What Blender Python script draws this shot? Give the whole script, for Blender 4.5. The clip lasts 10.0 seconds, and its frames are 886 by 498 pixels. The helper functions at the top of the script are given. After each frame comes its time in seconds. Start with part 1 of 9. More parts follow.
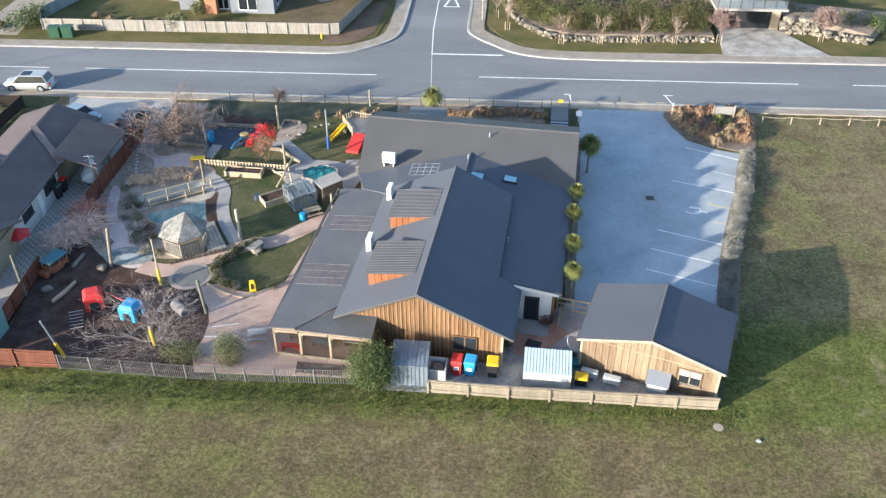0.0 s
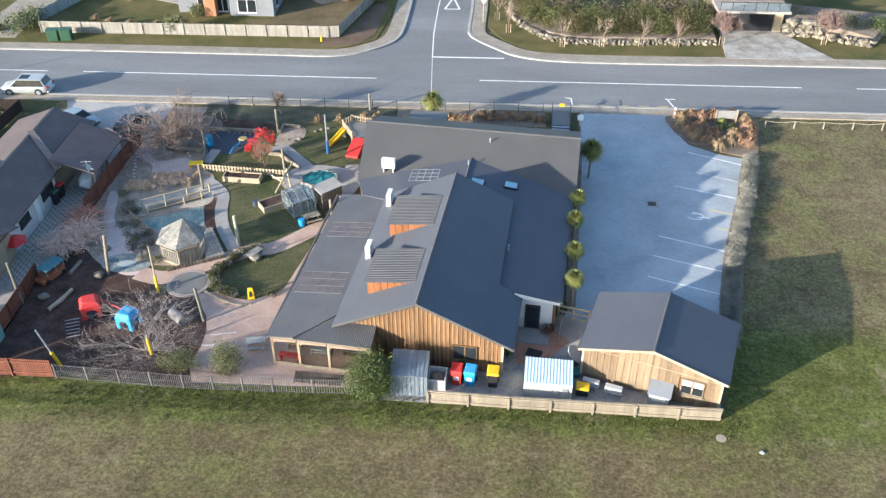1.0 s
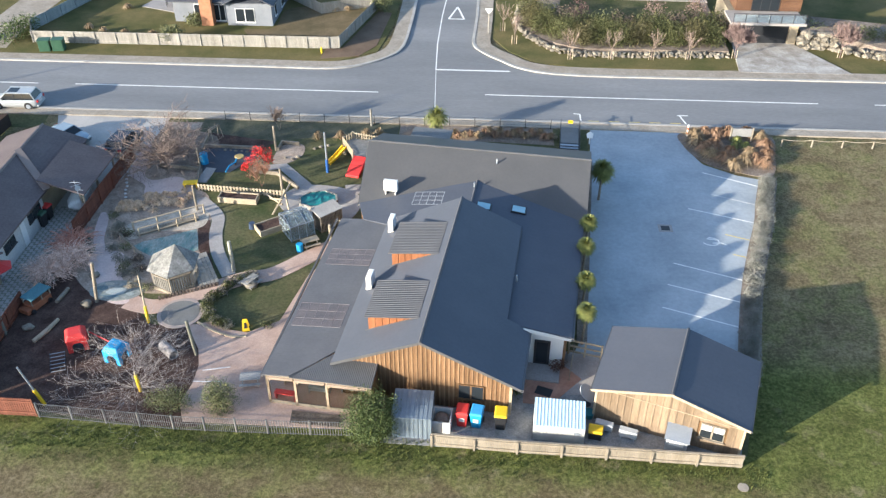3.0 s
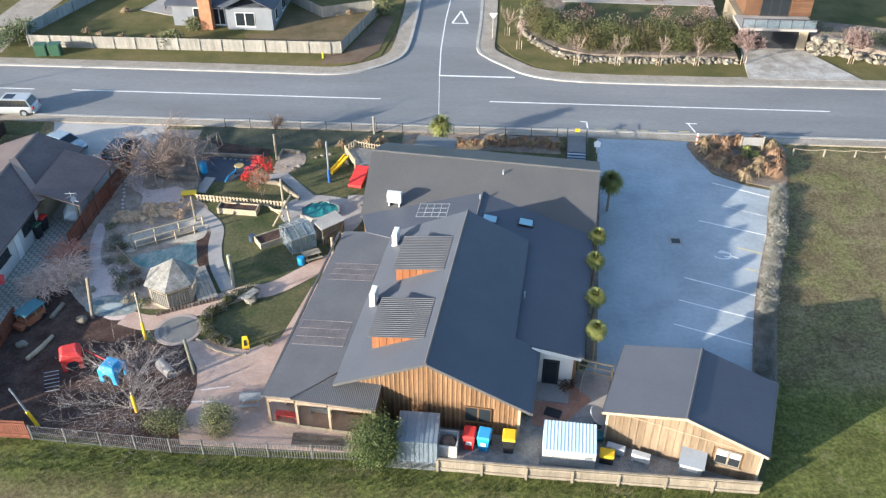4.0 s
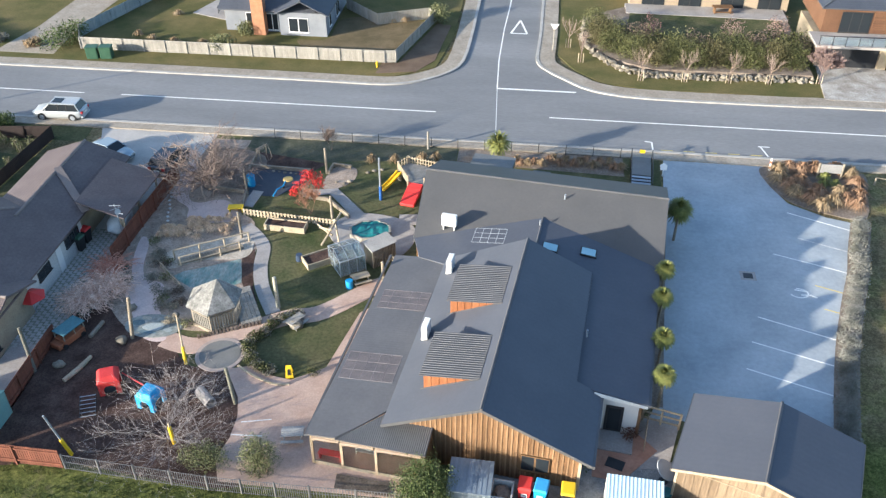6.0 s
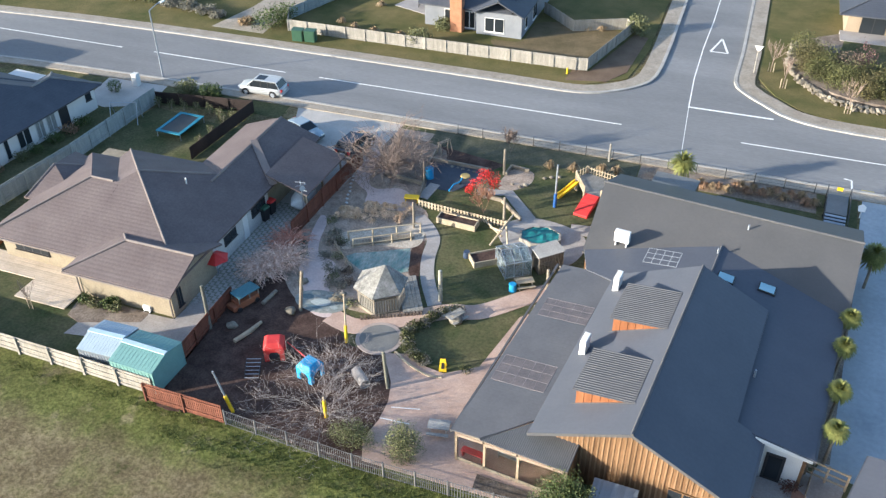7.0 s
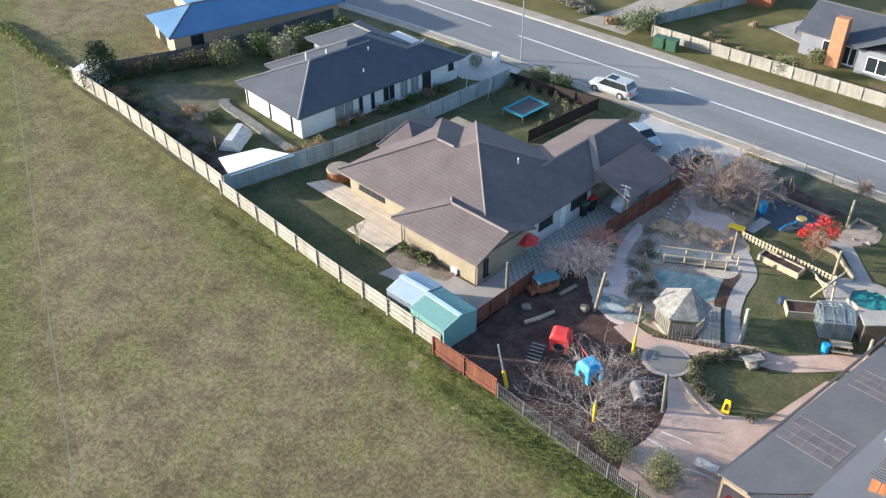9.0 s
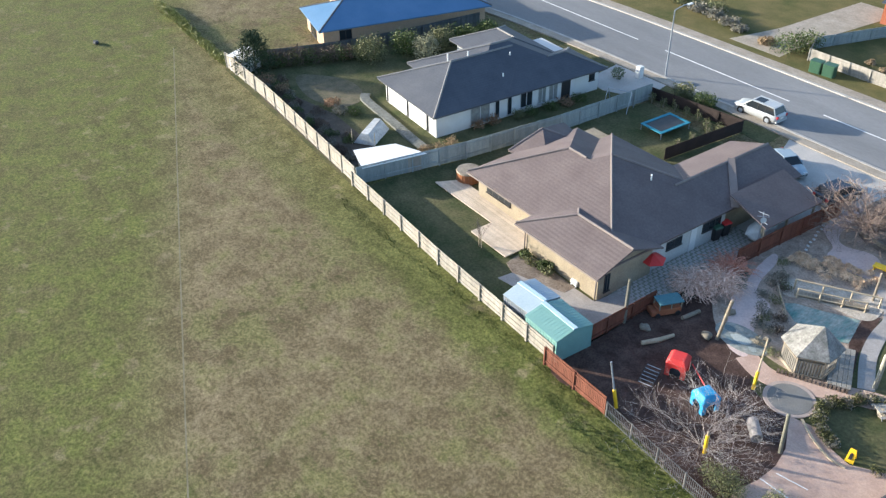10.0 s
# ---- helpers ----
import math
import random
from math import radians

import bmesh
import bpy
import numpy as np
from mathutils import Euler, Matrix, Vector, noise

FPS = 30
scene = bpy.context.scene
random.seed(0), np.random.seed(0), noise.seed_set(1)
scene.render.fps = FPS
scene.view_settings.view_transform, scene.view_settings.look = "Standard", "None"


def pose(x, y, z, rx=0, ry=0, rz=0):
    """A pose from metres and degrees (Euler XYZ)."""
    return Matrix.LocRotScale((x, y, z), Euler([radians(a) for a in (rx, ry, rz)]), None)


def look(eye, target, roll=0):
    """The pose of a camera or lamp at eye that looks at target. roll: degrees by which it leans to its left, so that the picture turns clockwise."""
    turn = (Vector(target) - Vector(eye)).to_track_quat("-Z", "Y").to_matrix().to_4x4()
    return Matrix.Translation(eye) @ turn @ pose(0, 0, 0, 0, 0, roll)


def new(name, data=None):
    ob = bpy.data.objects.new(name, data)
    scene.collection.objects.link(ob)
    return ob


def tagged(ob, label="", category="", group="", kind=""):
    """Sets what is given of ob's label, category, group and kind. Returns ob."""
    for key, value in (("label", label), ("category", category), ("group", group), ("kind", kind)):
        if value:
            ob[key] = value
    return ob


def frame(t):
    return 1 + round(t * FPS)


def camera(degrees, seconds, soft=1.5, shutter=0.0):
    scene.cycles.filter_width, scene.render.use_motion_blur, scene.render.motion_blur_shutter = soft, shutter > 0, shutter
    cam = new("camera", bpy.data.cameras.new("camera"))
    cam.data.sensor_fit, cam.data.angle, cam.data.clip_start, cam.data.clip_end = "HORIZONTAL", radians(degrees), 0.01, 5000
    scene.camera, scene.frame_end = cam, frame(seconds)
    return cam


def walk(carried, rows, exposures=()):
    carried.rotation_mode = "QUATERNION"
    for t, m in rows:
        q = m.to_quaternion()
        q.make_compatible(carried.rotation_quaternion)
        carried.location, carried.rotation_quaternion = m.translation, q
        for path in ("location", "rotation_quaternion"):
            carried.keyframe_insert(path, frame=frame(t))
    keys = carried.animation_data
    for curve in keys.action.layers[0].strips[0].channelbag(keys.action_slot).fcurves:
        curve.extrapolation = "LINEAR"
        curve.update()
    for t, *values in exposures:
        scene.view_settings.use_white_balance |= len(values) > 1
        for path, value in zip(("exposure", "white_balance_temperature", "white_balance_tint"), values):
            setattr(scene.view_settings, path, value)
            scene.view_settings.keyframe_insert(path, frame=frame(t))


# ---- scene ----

cam = camera(53.9, 10.0, soft=1.35)
ROWS = [
    (0.0, 0.0, 0.0, 39.0, 53.629, 0.054, 3.086),
    (0.5, 0.053, 0.327, 39.088, 53.563, 0.081, 3.119),
    (1.0, 0.053, 0.829, 39.139, 53.547, 0.101, 3.162),
    (1.5, -0.002, 1.572, 39.142, 53.542, 0.067, 3.205),
    (2.0, -0.109, 2.485, 39.109, 53.551, 0.017, 3.261),
    (2.5, -0.241, 3.426, 39.057, 53.554, -0.006, 3.296),
    (4.0, -0.919, 6.301, 38.891, 53.451, -0.104, 3.345),
    (4.5, -1.199, 7.293, 38.826, 53.453, -0.122, 3.369),
    (5.0, -1.493, 8.303, 38.758, 53.451, -0.153, 3.386),
    (5.2, -1.624, 8.713, 38.73, 53.435, -0.153, 3.384),
    (6.3, -2.293, 10.186, 38.257, 53.601, 0.161, 10.005),
    (6.5, -2.368, 10.201, 38.253, 53.67, 0.242, 12.841),
    (7.0, -2.547, 10.198, 38.214, 53.787, 0.373, 19.7),
    (7.5, -2.695, 10.123, 38.149, 53.905, 0.390, 26.366),
    (8.0, -2.778, 9.927, 38.084, 54.063, 0.345, 32.592),
    (8.5, -2.754, 9.821, 38.008, 54.167, 0.345, 38.332),
    (9.0, -2.705, 9.896, 37.897, 54.245, 0.406, 44.109),
    (9.5, -2.623, 10.044, 37.734, 54.436, 0.488, 48.24),
    (10.0, -2.603, 10.201, 37.586, 54.824, 0.654, 54.05),
]
walk(cam, [(t, pose(x, y, z, rx, ry, rz)) for t, x, y, z, rx, ry, rz in ROWS])

# ---- sky, sun, exposure ----
SUN_EL, SUN_TO = 12.2, 35.0            # height of the sun; the way its light travels, from +x towards +y
world = bpy.data.worlds.new("sky")
scene.world = world
world.use_nodes = True
wn = world.node_tree
sky = wn.nodes.new("ShaderNodeTexSky")
sky.sky_type, sky.sun_disc = "NISHITA", False
sky.air_density, sky.dust_density, sky.ozone_density = 1.0, 1.5, 2.6
sky.sun_elevation, sky.sun_rotation = radians(SUN_EL), radians(90 - (SUN_TO + 180))
wn.links.new(sky.outputs[0], wn.nodes["Background"].inputs[0])
wn.nodes["Background"].inputs[1].default_value = 0.115
lamp = bpy.data.lights.new("sun", "SUN")
lamp.energy, lamp.angle, lamp.color = 3.35, radians(0.6), (1.0, 0.925, 0.80)
sun = new("sun", lamp)
sun.matrix_world = look((0, 0, 90), (math.cos(radians(SUN_TO)) * math.cos(radians(SUN_EL)), math.sin(radians(SUN_TO)) * math.cos(radians(SUN_EL)), 90 - math.sin(radians(SUN_EL))))
scene.view_settings.exposure = 1.95


# ---- materials ----
def mat(name, col, col2=None, rough=0.8, metal=0.0, scale=0.5, fine=12.0, grain=0.25, bump=0.3, rnd=0.0, ribs=None, rib_depth=0.3, stretch=(1, 1, 1), local=False, spec=0.3):
    """Two-scale procedural surface. scale: blotches per metre; fine: grain per metre; rnd: change from piece to piece; ribs: (axis, per metre)."""
    m = bpy.data.materials.new(name)
    m.use_nodes = True
    nt = m.node_tree
    N, L = nt.nodes, nt.links
    b = N["Principled BSDF"]
    b.inputs["Roughness"].default_value, b.inputs["Metallic"].default_value = rough, metal
    b.inputs["Specular IOR Level"].default_value = spec
    if local:
        co = N.new("ShaderNodeTexCoord").outputs["Object"]
    else:
        co = N.new("ShaderNodeNewGeometry").outputs["Position"]
    mp = N.new("ShaderNodeMapping")
    mp.inputs["Scale"].default_value = stretch
    L.new(co, mp.inputs["Vector"])
    n1 = N.new("ShaderNodeTexNoise")
    n1.inputs["Scale"].default_value, n1.inputs["Detail"].default_value, n1.inputs["Roughness"].default_value = scale, 5, 0.6
    L.new(mp.outputs[0], n1.inputs["Vector"])
    n2 = N.new("ShaderNodeTexNoise")
    n2.inputs["Scale"].default_value, n2.inputs["Detail"].default_value, n2.inputs["Roughness"].default_value = fine, 4, 0.65
    L.new(mp.outputs[0], n2.inputs["Vector"])
    ramp = N.new("ShaderNodeValToRGB")
    ramp.color_ramp.elements[0].position, ramp.color_ramp.elements[1].position = 0.32, 0.68
    ramp.color_ramp.elements[0].color, ramp.color_ramp.elements[1].color = (*col, 1), (*(col2 or [c * 1.12 for c in col]), 1)
    L.new(n1.outputs["Fac"], ramp.inputs[0])
    hsv = N.new("ShaderNodeHueSaturation")
    L.new(ramp.outputs[0], hsv.inputs["Color"])
    mr = N.new("ShaderNodeMapRange")
    mr.inputs["From Min"].default_value, mr.inputs["From Max"].default_value = 0.25, 0.75
    mr.inputs["To Min"].default_value, mr.inputs["To Max"].default_value = 1 - grain, 1 + grain
    L.new(n2.outputs["Fac"], mr.inputs["Value"])
    val = mr.outputs[0]
    if rnd:
        oi = N.new("ShaderNodeObjectInfo")
        r2 = N.new("ShaderNodeMapRange")
        r2.inputs["To Min"].default_value, r2.inputs["To Max"].default_value = 1 - rnd, 1 + rnd
        L.new(oi.outputs["Random"], r2.inputs["Value"])
        mm = N.new("ShaderNodeMath")
        mm.operation = "MULTIPLY"
        L.new(val, mm.inputs[0]), L.new(r2.outputs[0], mm.inputs[1])
        val = mm.outputs[0]
    L.new(val, hsv.inputs["Value"])
    L.new(hsv.outputs[0], b.inputs["Base Color"])
    height = n2.outputs["Fac"]
    if ribs:
        axis, per = ribs
        tc = N.new("ShaderNodeTexCoord")
        wv = N.new("ShaderNodeTexWave")
        wv.bands_direction = axis
        wv.inputs["Scale"].default_value = per * math.pi / 10
        L.new(tc.outputs["Object"], wv.inputs["Vector"])
        mx = N.new("ShaderNodeMix")
        mx.inputs[0].default_value = 0.75
        L.new(n2.outputs["Fac"], mx.inputs[2]), L.new(wv.outputs["Fac"], mx.inputs[3])
        height = mx.outputs[0]
    if bump or ribs:
        bp = N.new("ShaderNodeBump")
        bp.inputs["Strength"].default_value = rib_depth if ribs else bump
        bp.inputs["Distance"].default_value = 0.03
        L.new(height, bp.inputs["Height"])
        L.new(bp.outputs[0], b.inputs["Normal"])
    return m


def glass(name, col=(0.02, 0.025, 0.03), rough=0.06):
    m = mat(name, col, rough=rough, grain=0.05, bump=0.0, spec=0.4)
    return m


def field_grass():
    """Winter turf: dry straw and green blotches, lusher along the fence line and on the watered pitch."""
    m = bpy.data.materials.new("field_turf")
    m.use_nodes = True
    nt = m.node_tree
    N, L = nt.nodes, nt.links
    b = N["Principled BSDF"]
    b.inputs["Roughness"].default_value, b.inputs["Specular IOR Level"].default_value = 0.95, 0.1
    pos = N.new("ShaderNodeNewGeometry").outputs["Position"]
    sep = N.new("ShaderNodeSeparateXYZ")
    L.new(pos, sep.inputs[0])

    def noise_of(s, d=5, r=0.6):
        n = N.new("ShaderNodeTexNoise")
        n.inputs["Scale"].default_value, n.inputs["Detail"].default_value, n.inputs["Roughness"].default_value = s, d, r
        L.new(pos, n.inputs["Vector"])
        return n.outputs["Fac"]

    def rng(v, a, c, lo=0.0, hi=1.0):
        r = N.new("ShaderNodeMapRange")
        r.interpolation_type = "SMOOTHSTEP"
        for k, x in zip(("From Min", "From Max", "To Min", "To Max"), (a, c, lo, hi)):
            r.inputs[k].default_value = x
        L.new(v, r.inputs["Value"])
        return r.outputs[0]

    def op(kind, a, c):
        k = N.new("ShaderNodeMath")
        k.operation = kind
        for i, x in enumerate((a, c)):
            if isinstance(x, (int, float)):
                k.inputs[i].default_value = x
            else:
                L.new(x, k.inputs[i])
        return k.outputs[0]

    def mix(f, a, c):
        k = N.new("ShaderNodeMix")
        k.data_type = "RGBA"
        L.new(f, k.inputs[0])
        for i, x in ((6, a), (7, c)):
            if isinstance(x, tuple):
                k.inputs[i].default_value = (*x, 1)
            else:
                L.new(x, k.inputs[i])
        return k.outputs[2]

    big, mid, small, tiny = noise_of(0.09), noise_of(0.45, 6), noise_of(2.5, 6, 0.7), noise_of(19, 4, 0.75)
    # straw gets paler towards the west and the east of the field
    paler_ends = op("MULTIPLY", op("MAXIMUM", rng(sep.outputs[0], -12.0, -42.0), rng(sep.outputs[0], 17.0, 27.0)), rng(mid, 0.25, 0.6))
    straw = mix(paler_ends, mix(rng(small, 0.3, 0.7), STRAW_A, STRAW_B), mix(rng(small, 0.3, 0.7), STRAW_C, STRAW_D))
    green = mix(rng(small, 0.3, 0.7), GREEN_A, GREEN_B)
    edge = op("MULTIPLY", rng(op("ADD", sep.outputs[1], op("MULTIPLY", mid, 5.0)), 36.5, 39.5), rng(sep.outputs[1], 48.0, 44.0))
    edge = op("MULTIPLY", edge, rng(sep.outputs[0], -90.0, -30.0, 0.4, 1.0))
    pitch = rng(op("SUBTRACT", op("MULTIPLY", sep.outputs[0], -1.0), op("MULTIPLY", sep.outputs[1], 2.25)), -5.0, 11.0)
    patch = rng(op("ADD", op("MULTIPLY", big, 0.5), op("MULTIPLY", mid, 0.5)), 0.46, 0.60)
    lot = op("MULTIPLY", rng(sep.outputs[1], 60.0, 74.0), op("MULTIPLY", rng(sep.outputs[0], 12.0, 22.0), rng(sep.outputs[0], 38.0, 25.0, 0.25, 1.0)))
    f = op("MAXIMUM", op("MAXIMUM", edge, op("MULTIPLY", pitch, rng(mid, 0.35, 0.62, 0.62, 1.0))), op("MAXIMUM", op("MULTIPLY", patch, 0.55), op("MULTIPLY", op("MULTIPLY", lot, rng(mid, 0.35, 0.6)), 0.4)))
    f = op("MULTIPLY", f, rng(tiny, 0.2, 0.6, 0.6, 1.0))
    clump = op("MULTIPLY", rng(noise_of(1.1, 6, 0.7), 0.52, 0.66), rng(big, 0.40, 0.55))
    worn = op("MULTIPLY", rng(noise_of(0.6, 5, 0.65), 0.54, 0.68), rng(big, 0.58, 0.46))
    col = mix(f, straw, green)
    col = mix(op("MULTIPLY", clump, 0.75), col, (0.070, 0.078, 0.026))
    col = mix(op("MULTIPLY", worn, 0.6), col, (0.250, 0.200, 0.125))
    hsv = N.new("ShaderNodeHueSaturation")
    L.new(col, hsv.inputs["Color"])
    L.new(op("MULTIPLY", rng(tiny, 0.3, 0.7, 0.52, 1.44), op("MULTIPLY", rng(noise_of(5.0, 5, 0.75), 0.35, 0.65, 0.78, 1.22), rng(mid, 0.3, 0.7, 0.78, 1.22))), hsv.inputs["Value"])
    L.new(hsv.outputs[0], b.inputs["Base Color"])
    bp = N.new("ShaderNodeBump")
    bp.inputs["Strength"].default_value, bp.inputs["Distance"].default_value = 0.6, 0.07
    L.new(op("ADD", tiny, small), bp.inputs["Height"])
    L.new(bp.outputs[0], b.inputs["Normal"])
    return m


STRAW_A, STRAW_B = (0.116, 0.090, 0.046), (0.204, 0.161, 0.090)
STRAW_C, STRAW_D = (0.142, 0.111, 0.062), (0.244, 0.196, 0.118)
GREEN_A, GREEN_B = (0.062, 0.082, 0.019), (0.145, 0.153, 0.045)
M_FIELD = field_grass()
M_LAWN = mat("lawn", (0.050, 0.066, 0.027), (0.132, 0.119, 0.064), rough=0.95, scale=0.4, fine=4.5, grain=0.4, bump=0.5, spec=0.1)
M_VERGE = mat("verge_grass", (0.072, 0.080, 0.028), (0.165, 0.132, 0.060), rough=0.95, scale=0.25, fine=12, grain=0.35, bump=0.5, spec=0.1)
M_ROAD = mat("asphalt", (0.155, 0.158, 0.163), (0.225, 0.227, 0.230), rough=0.85, scale=0.16, fine=9, grain=0.14, bump=0.25, stretch=(0.22, 1, 1))
M_LOT = mat("car_park_seal", (0.282, 0.315, 0.338), (0.405, 0.437, 0.46), rough=0.8, scale=0.25, fine=3.0, grain=0.11, bump=0.12)
M_KERB = mat("kerb_concrete", (0.32, 0.305, 0.28), (0.42, 0.40, 0.37), scale=0.8, grain=0.2)
M_FOOT = mat("footpath_concrete", (0.265, 0.225, 0.178), (0.355, 0.31, 0.255), scale=0.7, fine=5, grain=0.25)
M_PAINT = mat("road_paint", (0.68, 0.68, 0.66), (0.80, 0.80, 0.78), scale=2, fine=20, grain=0.2)
M_WORN = mat("worn_road_paint", (0.36, 0.37, 0.38), (0.62, 0.62, 0.61), scale=1.6, fine=9, grain=0.3)
M_YPAINT = mat("yellow_paint", (0.60, 0.45, 0.12), (0.65, 0.55, 0.25), scale=2, fine=20, grain=0.2)
M_PATIO = mat("pink_concrete", (0.42, 0.285, 0.225), (0.53, 0.385, 0.315), scale=0.5, fine=9, grain=0.18)
M_PATH = mat("mauve_concrete", (0.50, 0.385, 0.355), (0.61, 0.485, 0.45), scale=0.6, fine=9, grain=0.18)
M_PAVE = mat("paving_concrete", (0.285, 0.262, 0.245), (0.375, 0.348, 0.328), scale=0.6, fine=9, grain=0.18)
M_DRIVE = mat("driveway_concrete", (0.35, 0.33, 0.305), (0.45, 0.425, 0.40), scale=0.4, fine=9, grain=0.14)
M_BARK = mat("bark_mulch", (0.048, 0.029, 0.024), (0.104, 0.068, 0.056), rough=0.95, scale=0.9, fine=9, grain=0.5, bump=0.7, spec=0.1)
M_SOIL = mat("garden_soil", (0.150, 0.118, 0.095), (0.27, 0.222, 0.182), rough=0.95, scale=1.0, fine=7, grain=0.42, bump=0.6, spec=0.1)
M_DUST = mat("dry_pale_earth", (0.245, 0.188, 0.148), (0.43, 0.345, 0.28), rough=0.95, scale=1.1, fine=7, grain=0.42, bump=0.6, spec=0.1)
M_GRAVEL = mat("gravel", (0.215, 0.21, 0.205), (0.325, 0.32, 0.305), rough=0.95, scale=2, fine=16, grain=0.4, bump=0.7)
M_ROOF_L = mat("roof_steel_grey", (0.083, 0.083, 0.085), (0.098, 0.097, 0.099), rough=0.45, scale=0.3, fine=5, grain=0.06, ribs=("X", 2.6), rib_depth=0.05, local=True, spec=0.25)
M_ROOF_Y = mat("roof_steel_blue_grey", (0.081, 0.089, 0.109), (0.094, 0.102, 0.123), rough=0.45, scale=0.3, fine=5, grain=0.06, ribs=("Y", 2.6), rib_depth=0.05, local=True, spec=0.12)
M_ROOF_V = mat("roof_steel_weathered", (0.098, 0.099, 0.107), (0.122, 0.122, 0.130), rough=0.5, scale=0.4, fine=5, grain=0.1, ribs=("Y", 5.0), rib_depth=0.1, local=True, spec=0.25)
M_ROOF_RIB = mat("roof_ribbed_steel", (0.080, 0.082, 0.088), (0.102, 0.103, 0.110), rough=0.45, scale=0.6, fine=6, grain=0.06, bump=0.05, local=True, spec=0.3)
M_CLAD = mat("cedar_boards", (0.115, 0.063, 0.033), (0.215, 0.122, 0.064), rough=0.65, scale=0.8, fine=7, grain=0.28, bump=0.25, rnd=0.12, stretch=(3, 3, 0.35), spec=0.25)
M_CLAD2 = mat("larch_boards", (0.172, 0.124, 0.082), (0.248, 0.185, 0.128), rough=0.7, scale=0.7, fine=7, grain=0.22, bump=0.25, rnd=0.18, stretch=(3, 3, 0.35), spec=0.25)
M_ORANGE = mat("oiled_cedar", (0.20, 0.075, 0.032), (0.29, 0.118, 0.055), rough=0.55, scale=0.9, fine=8, grain=0.12, stretch=(3, 3, 0.4), rnd=0.12)
M_FENCE = mat("pine_paling", (0.205, 0.175, 0.135), (0.295, 0.255, 0.202), scale=0.8, fine=8, grain=0.25, rnd=0.12, stretch=(3, 3, 0.4))
M_GFENCE = mat("weathered_paling", (0.225, 0.21, 0.185), (0.345, 0.325, 0.29), scale=0.8, fine=8, grain=0.28, rnd=0.10, stretch=(3, 3, 0.4))
M_BFENCE = mat("blue_grey_paling", (0.22, 0.26, 0.27), (0.32, 0.36, 0.36), scale=0.8, fine=8, grain=0.2, rnd=0.12, stretch=(3, 3, 0.4))
M_RFENCE = mat("red_stained_paling", (0.112, 0.040, 0.026), (0.195, 0.074, 0.048), scale=0.8, fine=8, grain=0.28, rnd=0.15, stretch=(3, 3, 0.4))
M_DFENCE = mat("dark_brown_paling", (0.022, 0.016, 0.015), (0.038, 0.026, 0.024), scale=0.8, fine=8, grain=0.2, rnd=0.15)
M_WIRE = mat("grey_mesh_metal", (0.13, 0.13, 0.135), (0.20, 0.20, 0.20), rough=0.6, metal=0.2, grain=0.1, bump=0)
M_TILE = mat("brown_roof_tiles", (0.106, 0.084, 0.084), (0.138, 0.112, 0.111), rough=0.72, scale=0.5, fine=6, grain=0.18, bump=0.2, ribs=("Z", 9.0), rib_depth=0.32)
M_TILE2 = mat("charcoal_roof_tiles", (0.053, 0.060, 0.076), (0.071, 0.079, 0.097), rough=0.6, scale=0.5, fine=6, grain=0.15, bump=0.2, ribs=("Z", 9.0), rib_depth=0.3)
M_BLUE_ROOF = mat("blue_roof_steel", (0.070, 0.160, 0.285), (0.095, 0.190, 0.325), rough=0.45, grain=0.06, scale=0.4, spec=0.15)
M_TILE_LOW = mat("brown_carport_roof", (0.106, 0.084, 0.084), (0.138, 0.112, 0.111), rough=0.72, scale=0.5, fine=6, grain=0.18, bump=0.2)
M_CAP = mat("ridge_capping", (0.165, 0.140, 0.132), (0.205, 0.175, 0.165), rough=0.6, grain=0.12)
M_BRICK = mat("cream_brick", (0.235, 0.195, 0.140), (0.300, 0.255, 0.185), scale=1.2, fine=9, grain=0.2)
M_WHITE = mat("white_painted_wall", (0.56, 0.56, 0.55), (0.64, 0.64, 0.63), scale=0.6, grain=0.06, bump=0.05)
M_GREYWALL = mat("grey_weatherboard", (0.36, 0.38, 0.39), (0.44, 0.46, 0.47), scale=0.6, grain=0.08)
M_GLASS = glass("window_glass")
M_FRAME = mat("dark_aluminium", (0.03, 0.03, 0.032), rough=0.4, grain=0.05, bump=0)
M_TIMBER = mat("grey_timber", (0.19, 0.16, 0.125), (0.29, 0.25, 0.195), scale=1, fine=8, grain=0.25, rnd=0.1)
M_PALE = mat("pale_timber", (0.34, 0.275, 0.19), (0.45, 0.375, 0.275), scale=1, fine=8, grain=0.2, rnd=0.1)
M_DECK = mat("deck_boards", (0.51, 0.42, 0.325), (0.62, 0.52, 0.415), scale=1, fine=8, grain=0.12, rnd=0.10)
M_STEEL = mat("galvanised_steel", (0.30, 0.34, 0.39), (0.38, 0.42, 0.47), rough=0.4, metal=0.5, grain=0.08, bump=0.05)
M_PLASTIC_W = mat("white_enamel", (0.70, 0.70, 0.68), (0.77, 0.77, 0.75), rough=0.4, grain=0.03, bump=0)
M_BARKTREE = mat("pale_bare_bark", (0.235, 0.205, 0.195), (0.43, 0.385, 0.365), scale=3, fine=14, grain=0.3)
M_TWIG = mat("reddish_twigs", (0.12, 0.085, 0.070), (0.265, 0.205, 0.175), scale=3, fine=14, grain=0.3)
M_LEAF = mat("evergreen_leaves", (0.038, 0.064, 0.018), (0.102, 0.136, 0.040), rough=0.6, scale=2.2, fine=9, grain=0.4, bump=0)
M_OLIVE = mat("olive_leaves", (0.085, 0.098, 0.042), (0.175, 0.178, 0.085), rough=0.7, scale=2.2, fine=9, grain=0.35, bump=0)
